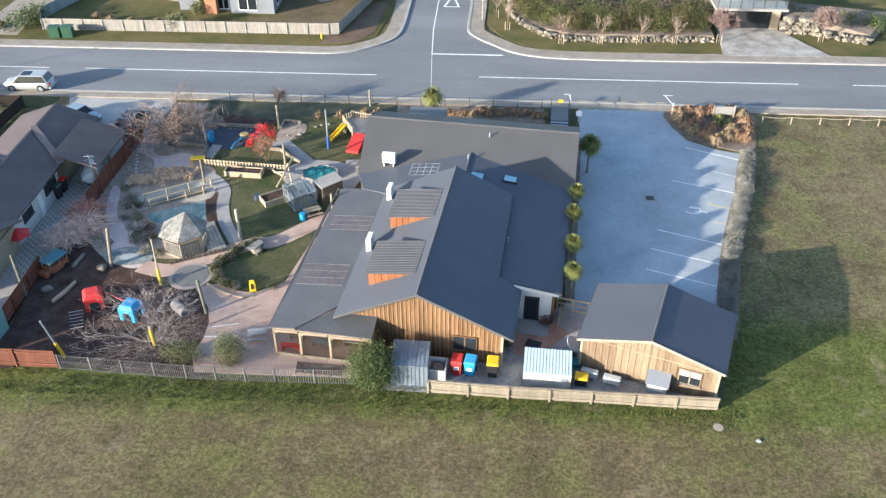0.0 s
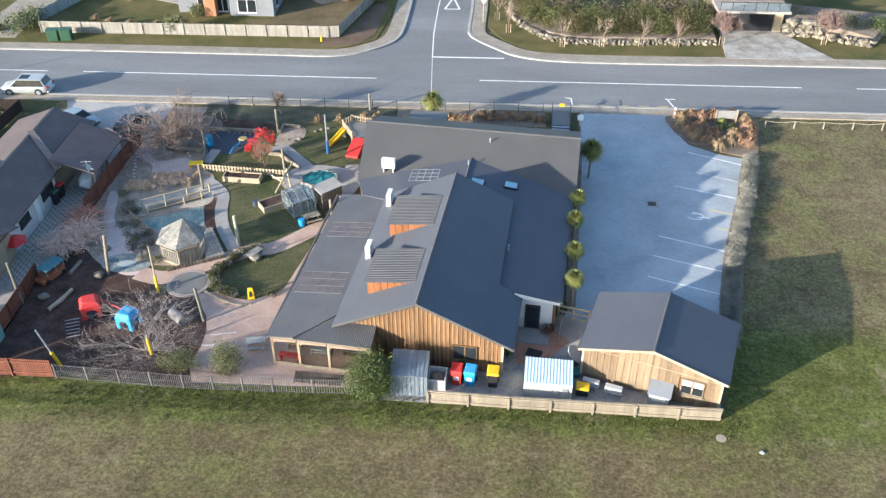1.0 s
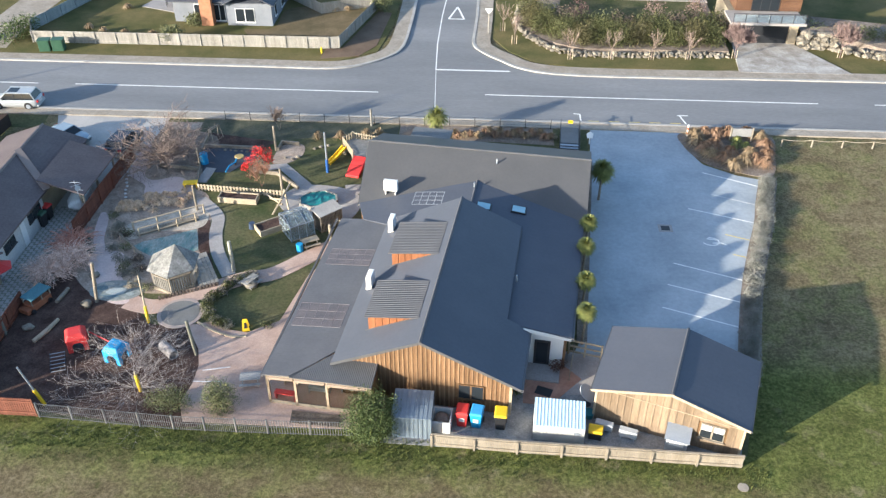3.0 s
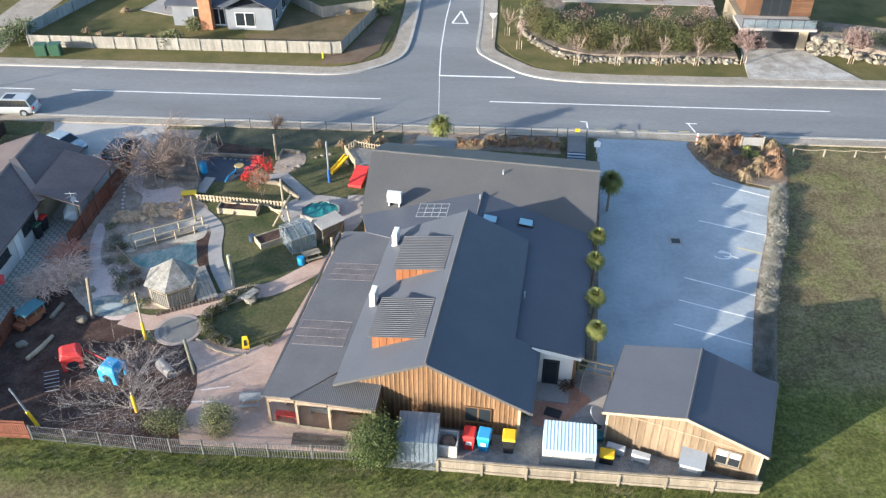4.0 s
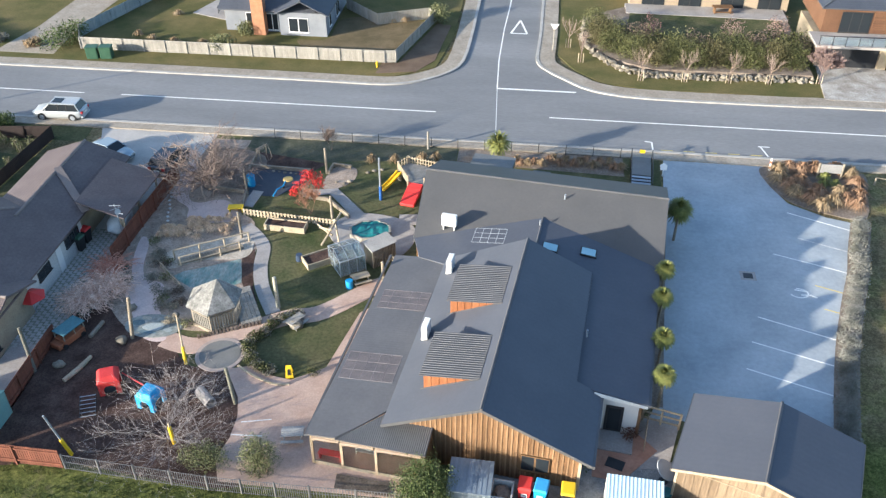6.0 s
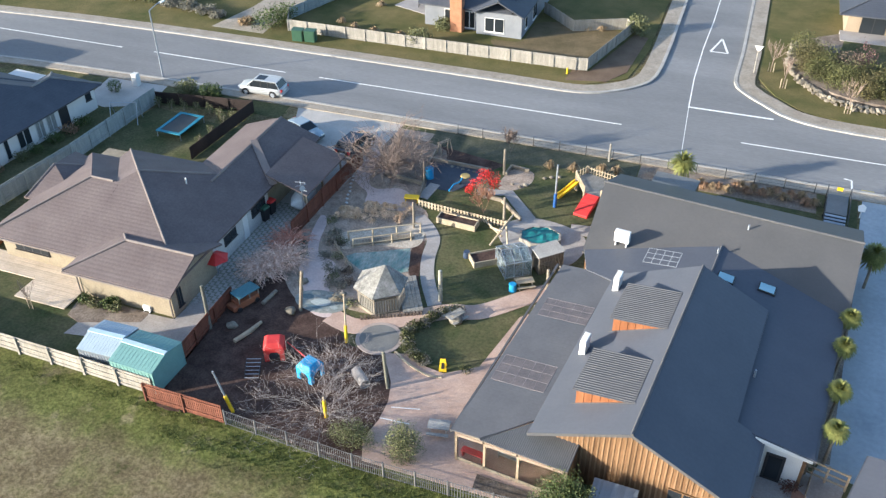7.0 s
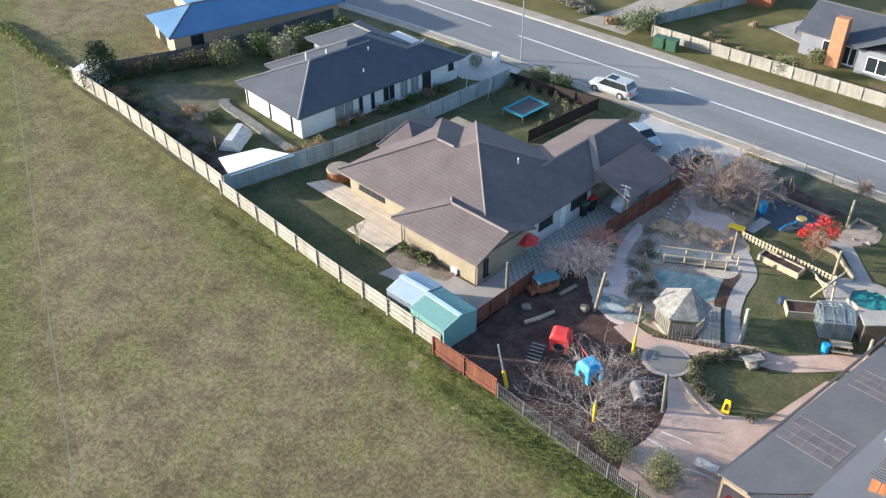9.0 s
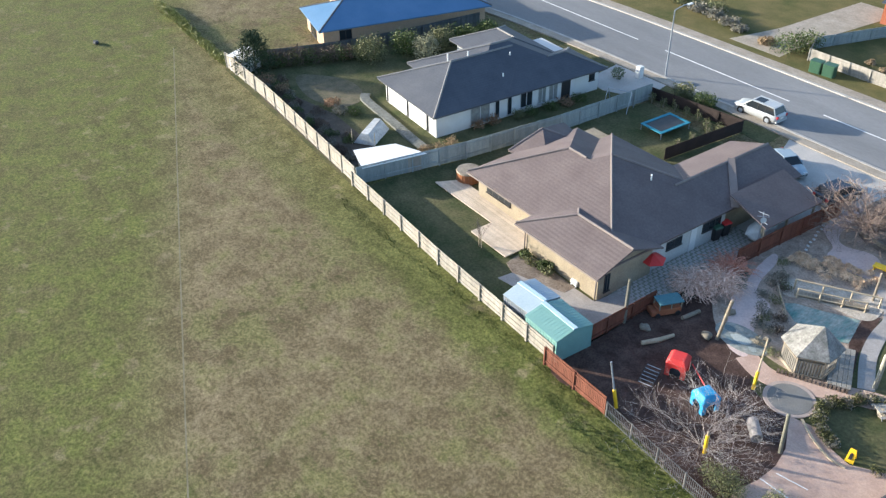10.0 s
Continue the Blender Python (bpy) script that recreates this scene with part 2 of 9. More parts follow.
M_LAV = mat("silver_foliage", (0.125, 0.130, 0.105), (0.31, 0.30, 0.275), rough=0.9, scale=1.2, fine=10, grain=0.25, bump=0)
M_SCRUB = mat("dull_scrub_leaves", (0.13, 0.125, 0.095), (0.25, 0.235, 0.195), rough=0.9, scale=2.5, fine=10, grain=0.35, bump=0)
M_TUSS = mat("tussock_blades", (0.20, 0.135, 0.075), (0.37, 0.275, 0.170), rough=0.9, scale=1.5, fine=9, grain=0.4, bump=0)
M_DORM = mat("dormant_stems", (0.085, 0.062, 0.048), (0.150, 0.115, 0.090), rough=0.9, scale=2, fine=9, grain=0.4, bump=0)
M_HEDGE = mat("olive_hedge_leaves", (0.050, 0.058, 0.020), (0.115, 0.118, 0.048), rough=0.7, scale=2.0, fine=9, grain=0.4, bump=0)
M_REDLEAF = mat("red_leaves", (0.45, 0.02, 0.02), (0.62, 0.05, 0.045), rough=0.7, scale=2, fine=9, grain=0.3, bump=0)
M_STONE = mat("pale_schist", (0.14, 0.122, 0.096), (0.25, 0.224, 0.182), scale=1.5, fine=8, grain=0.3, rnd=0.3)


def paint(name, col, rough=0.45):
    return mat(name, col, [min(1, c * 1.1 + 0.01) for c in col], rough=rough, scale=1.5, grain=0.08, bump=0.03, spec=0.4)


M_RED = paint("red_plastic", (0.52, 0.030, 0.028), 0.6)
M_BLUE = paint("blue_plastic", (0.006, 0.25, 0.50), 0.6)
M_YEL = paint("yellow_plastic", (0.72, 0.46, 0.02))
M_BLK = paint("black_plastic", (0.02, 0.02, 0.022))
M_GREEN = paint("green_paint", (0.03, 0.085, 0.05))
M_AQUA = paint("aqua_steel", (0.14, 0.28, 0.265))
M_LBLUE = paint("pale_blue_steel", (0.40, 0.53, 0.62))


# ---- builders ----
class Shape:
    """Collects solid pieces of one part in a bmesh."""

    def __init__(self):
        self.bm = bmesh.new()

    def solid(self, pts, faces):
        v = [self.bm.verts.new(p) for p in pts]
        for f in faces:
            try:
                self.bm.faces.new([v[i] for i in f])
            except ValueError:
                pass
        return self

    def box(self, x0, y0, z0, x1, y1, z1, m=None):
        pts = [Vector(p) for p in ((x0, y0, z0), (x1, y0, z0), (x1, y1, z0), (x0, y1, z0), (x0, y0, z1), (x1, y0, z1), (x1, y1, z1), (x0, y1, z1))]
        if m is not None:
            pts = [m @ p for p in pts]
        return self.solid(pts, ((3, 2, 1, 0), (4, 5, 6, 7), (0, 1, 5, 4), (1, 2, 6, 5), (2, 3, 7, 6), (3, 0, 4, 7)))

    def prism(self, pts, z0, z1):
        n = len(pts)
        area = sum(pts[i][0] * pts[(i + 1) % n][1] - pts[(i + 1) % n][0] * pts[i][1] for i in range(n))
        if area < 0:
            pts = pts[::-1]
        v = [(x, y, z0) for x, y in pts] + [(x, y, z1) for x, y in pts]
        return self.solid(v, [tuple(range(n - 1, -1, -1)), tuple(range(n, 2 * n))] + [(i, (i + 1) % n, n + (i + 1) % n, n + i) for i in range(n)])

    def slab(self, pts, thick):
        """A flat panel through the points (3D, seen from above), thick downwards."""
        pts = [Vector(p) for p in pts]
        n = len(pts)
        area = sum(pts[i][0] * pts[(i + 1) % n][1] - pts[(i + 1) % n][0] * pts[i][1] for i in range(n))
        if area < 0:
            pts = pts[::-1]
        v = [p - Vector((0, 0, thick)) for p in pts] + pts
        return self.solid(v, [tuple(range(n - 1, -1, -1)), tuple(range(n, 2 * n))] + [(i, (i + 1) % n, n + (i + 1) % n, n + i) for i in range(n)])

    def tube(self, p, q, r, r2=None, n=6):
        p, q = Vector(p), Vector(q)
        d = q - p
        if d.length < 1e-6:
            return self
        a = d.orthogonal().normalized()
        b = d.normalized().cross(a)
        r2 = r if r2 is None else r2
        ring = [(math.cos(2 * math.pi * i / n), math.sin(2 * math.pi * i / n)) for i in range(n)]
        v = [p + (a * c + b * s) * r for c, s in ring] + [q + (a * c + b * s) * r2 for c, s in ring]
        return self.solid(v, [tuple(range(n - 1, -1, -1)), tuple(range(n, 2 * n))] + [(i, (i + 1) % n, n + (i + 1) % n, n + i) for i in range(n)])

    def lump(self, c, rx, ry, rz, rough=0.15, seed=0, sub=2):
        m = Matrix.Translation(c) @ Matrix.Diagonal((rx, ry, rz, 1))
        r = bmesh.ops.create_icosphere(self.bm, subdivisions=sub, radius=1)
        for v in r["verts"]:
            k = 1 + rough * 2 * noise.noise(v.co * 1.7 + Vector((seed * 3.1, seed * 1.7, 0)))
            v.co = m @ (v.co * k)
        return self

    def bevel(self, w, seg=1):
        bmesh.ops.bevel(self.bm, geom=self.bm.edges[:], offset=w, segments=seg, affect="EDGES", clamp_overlap=True)
        return self


def part(name, shape, material, parent=None, label="", smooth=False):
    me = bpy.data.meshes.new(name)
    bm = shape.bm if isinstance(shape, Shape) else shape
    bmesh.ops.recalc_face_normals(bm, faces=bm.faces[:])
    bm.to_mesh(me)
    bm.free()
    me.materials.append(material)
    if smooth:
        for p in me.polygons:
            p.use_smooth = True
    ob = new(name, me)
    ob.parent = parent
    if label:
        ob["label"] = label
    return ob


def thing(name, label, category, x=0.0, y=0.0, z=0.0, rz=0.0, group="", kind=""):
    ob = new(name)
    ob.matrix_world = pose(x, y, z, 0, 0, rz)
    ob.empty_display_size = 0.3
    return tagged(ob, label, category, group, kind)


def structure(name, shape, material, label, category):
    return tagged(part(name, shape, material), label, category, "", "structure")


def ribbon(pts, width, z0, z1, shape=None):
    """A strip of even width along a line."""
    s = shape or Shape()
    pts = [Vector(p) for p in pts]
    left, right = [], []
    for i, p in enumerate(pts):
        d = (pts[min(i + 1, len(pts) - 1)] - pts[max(i - 1, 0)]).normalized()
        nrm = Vector((-d.y, d.x)) * width / 2
        left.append(p + nrm), right.append(p - nrm)
    for i in range(len(pts) - 1):
        s.prism([tuple(right[i]), tuple(right[i + 1]), tuple(left[i + 1]), tuple(left[i])], z0, z1)
    return s


def smooth_line(pts, step=6):
    """Catmull-Rom through plan points."""
    out = []
    P = [Vector(p) for p in pts]
    for i in range(len(P) - 1):
        a, b, c, d = P[max(i - 1, 0)], P[i], P[i + 1], P[min(i + 2, len(P) - 1)]
        for k in range(step):
            t = k / step
            out.append(0.5 * ((2 * b) + (c - a) * t + (2 * a - 5 * b + 4 * c - d) * t * t + (3 * b - a - 3 * c + d) * t ** 3))
    out.append(P[-1])
    return [tuple(p) for p in out]


def blob(pts, step=5):
    """A closed soft outline through plan points."""
    n = len(pts)
    out = []
    P = [Vector(p) for p in pts]
    for i in range(n):
        a, b, c, d = P[i - 1], P[i], P[(i + 1) % n], P[(i + 2) % n]
        for k in range(step):
            t = k / step
            out.append(tuple(0.5 * ((2 * b) + (c - a) * t + (2 * a - 5 * b + 4 * c - d) * t * t + (3 * b - a - 3 * c + d) * t ** 3)))
    return out


# ---- ground, road, paving ----
g = Shape()
R0 = 2500
xs = [-R0, -150, -60, 0, 60, 150, R0]
for i in range(len(xs) - 1):
    for j in range(len(xs) - 1):
        g.solid([(xs[i], xs[j], 0), (xs[i + 1], xs[j], 0), (xs[i + 1], xs[j + 1], 0), (xs[i], xs[j + 1], 0)], [(0, 1, 2, 3)])
bmesh.ops.remove_doubles(g.bm, verts=g.bm.verts[:], dist=1e-4)
structure("ground", g, M_FIELD, "dry winter sports field turf with greener patches", "ground")

# road: straight past the site, bending away beyond the neighbours
near = [(-160, 54), (-125, 66.5), (-100, 73.2), (-80, 76.4), (-60, 77.4), (-46, 77.6), (0, 77.7), (34, 77.5), (160, 77.0)]
far_l = [(-160, 66), (-125, 78.5), (-100, 85.0), (-80, 87.3), (-60, 87.9), (-34, 87.9), (-24, 87.85), (-18.6, 87.75), (-16.2, 87.95), (-13.8, 88.9), (-11.2, 91.1), (-9.8, 94.3), (-9.5, 102.4), (-9.5, 111), (-9.5, 190)]
far_r = [(-2.0, 190), (-2.2, 111.7), (-2.3, 101.2), (-2.4, 95.2), (-1.3, 92.9), (0.5, 91.0), (3.3, 88.7), (8.8, 87.6), (22.6, 87.6), (37.3, 87.8), (160, 88)]
structure("road", Shape().prism(smooth_line(near, 3) + smooth_line(far_r, 3)[::-1] + smooth_line(far_l, 3)[::-1], -0.3, 0.03), M_ROAD, "sealed grey suburban road with a side street", "road")


def offset_line(pts, d):
    out = []
    P = [Vector(p) for p in pts]
    for i, p in enumerate(P):
        t = (P[min(i + 1, len(P) - 1)] - P[max(i - 1, 0)]).normalized()
        out.append(tuple(p + Vector((-t.y, t.x)) * d))
    return out


def kerb(name, line, side):
    structure(name, ribbon(offset_line(line, side * 0.15), 0.32, -0.1, 0.16), M_KERB, "pale concrete kerb and channel", "kerb")


kerb("kerb_near", smooth_line(near, 3), -1)
kerb("kerb_far_west", smooth_line(far_l, 3), 1)
kerb("kerb_far_east", smooth_line(far_r, 3), 1)
structure("pavement_near", ribbon(offset_line(smooth_line(near, 3), -0.85), 1.1, -0.1, 0.13), M_FOOT, "worn concrete footpath strip beside the road", "pavement")
structure("pavement_far_west", ribbon(offset_line(smooth_line(far_l, 3), 1.05), 1.5, -0.1, 0.13), M_FOOT, "buff concrete footpath round the corner", "pavement")
structure("pavement_far_east", ribbon(offset_line(smooth_line(far_r, 3), 1.15), 1.7, -0.1, 0.13), M_FOOT, "buff concrete footpath round the corner", "pavement")
structure("verge_far_west", Shape().prism([(-160, 70), (-100, 88), (-60, 89.9), (-16.8, 89.8), (-12.6, 92.5), (-11.6, 100), (-11.6, 190), (-160, 190)], -0.1, 0.06), M_VERGE, "grass verge and lawns across the road", "lawn")
structure("verge_far_east", Shape().prism([(0.2, 190), (-0.2, 97), (1.6, 93.4), (4.4, 90.6), (9, 89.8), (37, 89.8), (160, 90), (160, 190)], -0.1, 0.06), M_VERGE, "mown grass verge across the road", "lawn")


def stripe(x0, y0, x1, y1, w=0.14, z=0.03, material=M_PAINT, name="road_marking", label="white painted road line"):
    return structure(name, ribbon([(x0, y0), (x1, y1)], w, z - 0.02, z + 0.006), material, label, "road marking")


for x0, x1 in ((-42.2, -11.4), (-0.8, 31.6), (-62, -46), (-85, -66), (37, 60)):
    stripe(x0, 82.9, x1, 82.85)
stripe(-6.0, 88.4, 1.7, 88.4, 0.25)
for a, b in zip([(-5.5, 78.8), (-6.0, 88.4), (-6.25, 95), (-6.2, 103), (-5.9, 111)], [(-6.0, 88.4), (-6.25, 95), (-6.2, 103), (-5.9, 111), (-5.7, 130)]):
    stripe(*a, *b, 0.12 if a[1] > 80 else 0.06)
for a, b in (((-4.5, 106.1), (-5.4, 102.3)), ((-5.4, 102.3), (-3.6, 102.3)), ((-3.6, 102.3), (-4.5, 106.1))):
    stripe(*a, *b, 0.22, label="white painted give-way triangle on the side street")
for a, b in (((7.7, 79.4), (8.3, 79.3)), ((8.3, 79.3), (8.3, 77.9)), ((17.5, 79.6), (18.5, 79.6)), ((17.7, 79.6), (18.1, 77.9))):
    stripe(*a, *b, 0.14)
for k in range(5):
    stripe(9.0 + k * 1.9, 78.0, 10.0 + k * 1.9, 78.0, 0.1, material=M_YPAINT, label="broken yellow no-parking line")
# ---- car park and compound ground ----
lot = [(9.1, 77.0), (17.5, 77.0), (17.2, 73.5), (18.3, 70.6), (20.9, 68.9), (22.9, 68.3), (21.0, 61.5), (19.0, 54.5), (17.4, 48.7), (15.4, 43.5), (7.6, 46.3), (5.6, 46.0), (6.4, 48.0), (7.5, 57.5), (8.7, 72.0)]
structure("car_park", Shape().prism(lot, -0.2, 0.035), M_LOT, "blue-grey sealed car park with marked bays", "car park")
for a, b, m in (((18.0, 69.25), (22.5, 67.2), M_PAINT), ((18.1, 65.85), (21.6, 64.4), M_WORN), ((15.9, 63.6), (20.8, 61.85), M_PAINT), ((18.15, 60.15), (20.0, 59.45), M_YPAINT), ((18.2, 57.6), (19.3, 57.2), M_YPAINT), ((13.6, 56.25), (18.5, 54.4), M_PAINT), ((12.8, 53.7), (17.7, 51.95), M_PAINT), ((12.05, 51.15), (16.9, 49.35), M_PAINT)):
    stripe(*a, *b, 0.1, 0.035, m, label="painted parking bay line")
structure("compound_lawn", Shape().prism([(-32.2, 39.0), (-8.0, 38.8), (5.4, 39.0), (15.0, 38.2), (17.4, 46.2), (7.6, 46.4), (8.7, 76.4), (-32.6, 76.4)], -0.1, 0.012), M_LAWN, "damp green lawn between the play areas", "lawn")
structure("west_soil", Shape().prism([(-32.3, 50.0), (-24.4, 50.4), (-21.4, 54.0), (-22.0, 61.0), (-24.4, 64.2), (-25.0, 72.5), (-27.0, 75.6), (-32.4, 75.6)], -0.1, 0.0175), M_DUST, "bare trodden soil of the western garden", "garden bed")
# strip in a darker, greyer green than the lawn
structure("roadside_grass", Shape().prism([(-27.0, 73.4), (-19.0, 72.6), (-16.0, 73.4), (-8.6, 73.6), (-8.6, 76.35), (-27.0, 76.35)], -0.1, 0.018), mat("dark_grey_green_grass", (0.058, 0.066, 0.044), (0.112, 0.108, 0.078), rough=0.95, scale=0.8, fine=6, grain=0.35, bump=0.5, spec=0.1), "darker grey-green grass strip inside the roadside fence", "lawn")
structure("bark_area", Shape().prism(blob([(-31.9, 39.4), (-26.5, 39.2), (-17.0, 38.6), (-17.0, 42), (-17.6, 45.6), (-20.0, 47.4), (-22.6, 47.4), (-24.6, 49.2), (-28, 50.4), (-31.0, 53.0), (-32.2, 50.0)]), -0.1, 0.04), M_BARK, "dark brown bark mulch play area", "play surface")
structure("patio", Shape().prism([(-17.9, 38.9), (-6.0, 38.9), (-6.0, 44), (-10, 56.5), (-12.9, 53.6), (-14.0, 48.2), (-15.9, 46.9), (-17.2, 47.1), (-18.4, 47.9), (-20.3, 47.3), (-19.5, 46.4), (-18.7, 45.1), (-18.25, 43.6), (-18.2, 42.0), (-18.5, 40.4)], -0.1, 0.05), M_PATIO, "pink-buff concrete patio beside the verandah", "patio")
structure("path_middle", ribbon(smooth_line([(-25.0, 49.6), (-22.8, 49.2), (-20.0, 51.0), (-17.6, 52.6), (-15.4, 53.4), (-12.2, 56.6), (-9.8, 58.2)]), 1.5, -0.1, 0.046), M_PATIO, "pink concrete garden path", "path")
structure("path_west", Shape().prism(blob([(-30.9, 60.2), (-30.1, 59.7), (-29.4, 56.9), (-28.6, 55.5), (-27.1, 54.9), (-26.4, 52.4), (-24.9, 49.6), (-26.4, 49.5), (-28.0, 51.6), (-29.4, 53.7), (-29.6, 55.3), (-30.4, 57.3)]), -0.1, 0.047), M_PATH, "mauve concrete garden path", "path")
structure("path_court", Shape().prism(blob([(-30.8, 66.5), (-30.1, 65.5), (-28.8, 64.5), (-28.4, 63.2), (-27.2, 62.7), (-24.9, 63.1), (-24.8, 64.6), (-25.8, 65.7), (-26.8, 65.9), (-28.3, 65.3), (-29.3, 66.0), (-29.8, 68.2), (-30.4, 71.0), (-31.1, 70.5)]), -0.1, 0.045), M_PATH, "mauve concrete play court", "path")
structure("path_east", ribbon(smooth_line([(-23.6, 62.7), (-22.2, 61.3), (-21.4, 60.0), (-21.0, 57.8), (-20.2, 55.5), (-18.7, 52.9)]), 1.0, -0.1, 0.044), M_PAVE, "mauve concrete winding path", "path")
structure("path_north", ribbon([(-20.4, 67.6), (-17.9, 68.2), (-15.3, 65.1)], 1.0, -0.1, 0.046), M_PAVE, "pale concrete path round the play lawn", "path")
structure("path_door", ribbon([(-12.0, 64.8), (-7.8, 65.4)], 1.4, -0.1, 0.046), M_PAVE, "pale concrete path to the north door", "path")
structure("pool_surround", Shape().prism(blob([(-17.2, 62.8), (-15.6, 65.2), (-12.2, 65.0), (-10.4, 63.2), (-11.4, 60.0), (-15.0, 60.2)]), -0.1, 0.05), M_PAVE, "grey concrete round the sunken sandpit", "path")
structure("garden_bed", Shape().prism(blob([(-30.6, 59.6), (-29.8, 63.4), (-24.0, 64.0), (-22.4, 61.0), (-22.0, 57.2), (-22.4, 54.0), (-25.0, 52.6), (-27.0, 54.0), (-27.0, 57.6)]), -0.1, 0.03), M_DUST, "bare soil planting bed with tussock", "garden bed")
structure("tree_bed", Shape().prism(blob([(-29.6, 69.0), (-27.6, 66.9), (-24.8, 67.4), (-25.0, 73.0), (-30.5, 74.0)]), -0.1, 0.03), M_SOIL, "bare soil bed under the tree", "garden bed")
structure("stone_row_bed", Shape().prism(blob([(-31.5, 57.0), (-29.9, 60.0), (-29.9, 63.5), (-30.7, 66.5), (-31.0, 69.5), (-31.5, 70.0)]), -0.1, 0.028), M_DUST, "bare soil bed with a row of painted stones", "garden bed")
structure("north_soil", Shape().prism(blob([(-19.0, 68.8), (-17.7, 68.7), (-16.6, 70.2), (-16.9, 72.0), (-18.7, 71.8)]), -0.1, 0.028), M_DUST, "bare grey soil patch with stones", "garden bed")
structure("mulch_bed", Shape().prism([(-25.7, 71.2), (-20.4, 71.0), (-19.4, 72.4), (-25.7, 73.7)], -0.1, 0.027), M_BARK, "dark mulched bed behind the rubber surface", "garden bed")
structure("dark_soil_strip", Shape().prism(smooth_line([(-22.7, 59.0), (-21.9, 56.1), (-20.7, 54.3), (-19.7, 52.9)], 3) + smooth_line([(-20.3, 54.3), (-20.9, 55.6), (-21.3, 57.5), (-22.0, 59.8)], 3), -0.1, 0.036), M_BARK, "dark bare soil strip beside the winding path", "garden bed")
structure("gazebo_soil", Shape().prism(blob([(-28.2, 51.8), (-26.8, 51.6), (-24.2, 50.6), (-20.6, 51.2), (-20.4, 54.0), (-22.4, 56.0), (-26.6, 56.4), (-28.4, 56.0)]), -0.1, 0.022), M_DUST, "bare grey soil round the gazebo", "garden bed")
structure("side_path", Shape().prism([(4.6, 46.3), (7.5, 46.2), (6.5, 42.6), (5.0, 42.4)], -0.1, 0.05), M_PAVE, "grey concrete path to the side gate", "path")
structure("road_bed", Shape().prism([(-8.5, 74.0), (5.6, 73.2), (5.6, 76.3), (-8.5, 76.3)], -0.1, 0.03), M_SOIL, "mulched planting strip beside the road", "garden bed")
structure("rubber_play_surface", Shape().prism([(-25.7, 71.0), (-20.6, 70.8), (-20.7, 69.2), (-22.3, 66.9), (-24.6, 66.9)], -0.1, 0.05), mat("blue_rubber", (0.045, 0.055, 0.075), (0.07, 0.08, 0.10), grain=0.2), "dark blue rubber safety surface", "play surface")
structure("utility_yard", Shape().prism([(-6.0, 38.0), (5.4, 37.7), (14.5, 37.4), (15.2, 40.4), (6.4, 43.2), (6.0, 45.8), (2.0, 46.0), (-3.6, 41.6)], -0.1, 0.03), M_GRAVEL, "grey gravel service yard", "yard")
structure("entry_paving", Shape().prism([(2.4, 45.2), (5.0, 44.9), (6.0, 43.8), (3.9, 41.4), (2.3, 41.6)], -0.1, 0.055), mat("terracotta_pavers", (0.36, 0.185, 0.125), (0.45, 0.255, 0.18), scale=1.0, fine=6, grain=0.15), "pink paved entry court", "path")

# ---- childcare building ----
BX, BY, BR = -3.79, 41.00, -6.8
centre = thing("childcare_building", "single-storey timber-clad childcare centre with grey metal roofs", "building", BX, BY, 0, BR)
RZ, SL = 5.49, 0.464          # main ridge height and pitch


def zr(v):
    return RZ - SL * abs(v)


def roof(name, pts, material, parent, thick=0.12, label=""):
    return part(name, Shape().slab(pts, thick), material, parent, label)


def folded(prof, low, high, thick):
    """A corrugated sheet: the profile runs across, low and high give its two ends; one closed mesh."""
    top = [low(u, h) for u, h in prof] + [high(u, h) for u, h in prof]
    pts = top + [(x, y, z - thick) for x, y, z in top]
    n_ = len(prof)
    m_ = 2 * n_
    faces = []
    for i in range(n_ - 1):
        faces += [(i, i + 1, n_ + i + 1, n_ + i), (m_ + i, m_ + n_ + i, m_ + n_ + i + 1, m_ + i + 1), (i, m_ + i, m_ + i + 1, i + 1), (n_ + i, n_ + i + 1, m_ + n_ + i + 1, m_ + n_ + i)]
    faces += [(0, n_, m_ + n_, m_), (n_ - 1, m_ + n_ - 1, m_ + 2 * n_ - 1, 2 * n_ - 1)]
    return Shape().solid(pts, faces)


roof("roof", [(0, -0.3, RZ), (0, 14.95, RZ), (-5.4, 14.95, zr(5.4)), (-5.4, -0.3, zr(5.4))], M_ROOF_Y, centre, label="sunlit grey metal roof slope")
roof("roof", [(0, -0.3, RZ), (5.9, -0.3, zr(5.9)), (5.9, 4.95, zr(5.9)), (4.45, 4.95, zr(4.45)), (4.3, 14.95, zr(4.3)), (0, 14.95, RZ)], M_ROOF_Y, centre, label="dark grey metal roof slope")
roof("roof", [(v, u, 3.65 - (v - 0.35) * 0.1229) for v, u in ((4.2, 4.9), (8.5, 4.75), (8.65, 17.5), (0.35, 20.25), (0.35, 14.0), (4.2, 14.0))], M_ROOF_Y, centre, label="low-pitched grey metal lean-to roof")
roof("roof", [(v, u, 3.65 + (v - 0.35) * 0.1150) for v, u in ((0.35, 20.25), (0.35, 14.0), (-4.6, 14.0), (-7.3, 14.9), (-8.2, 17.1))], M_ROOF_Y, centre)
roof("roof", [(-8.3, 17.0, 2.55), (8.85, 17.3, 2.55), (8.76, 23.1, 4.65), (-8.85, 23.1, 4.65)], M_ROOF_L, centre, label="grey metal roof of the street-side wing")
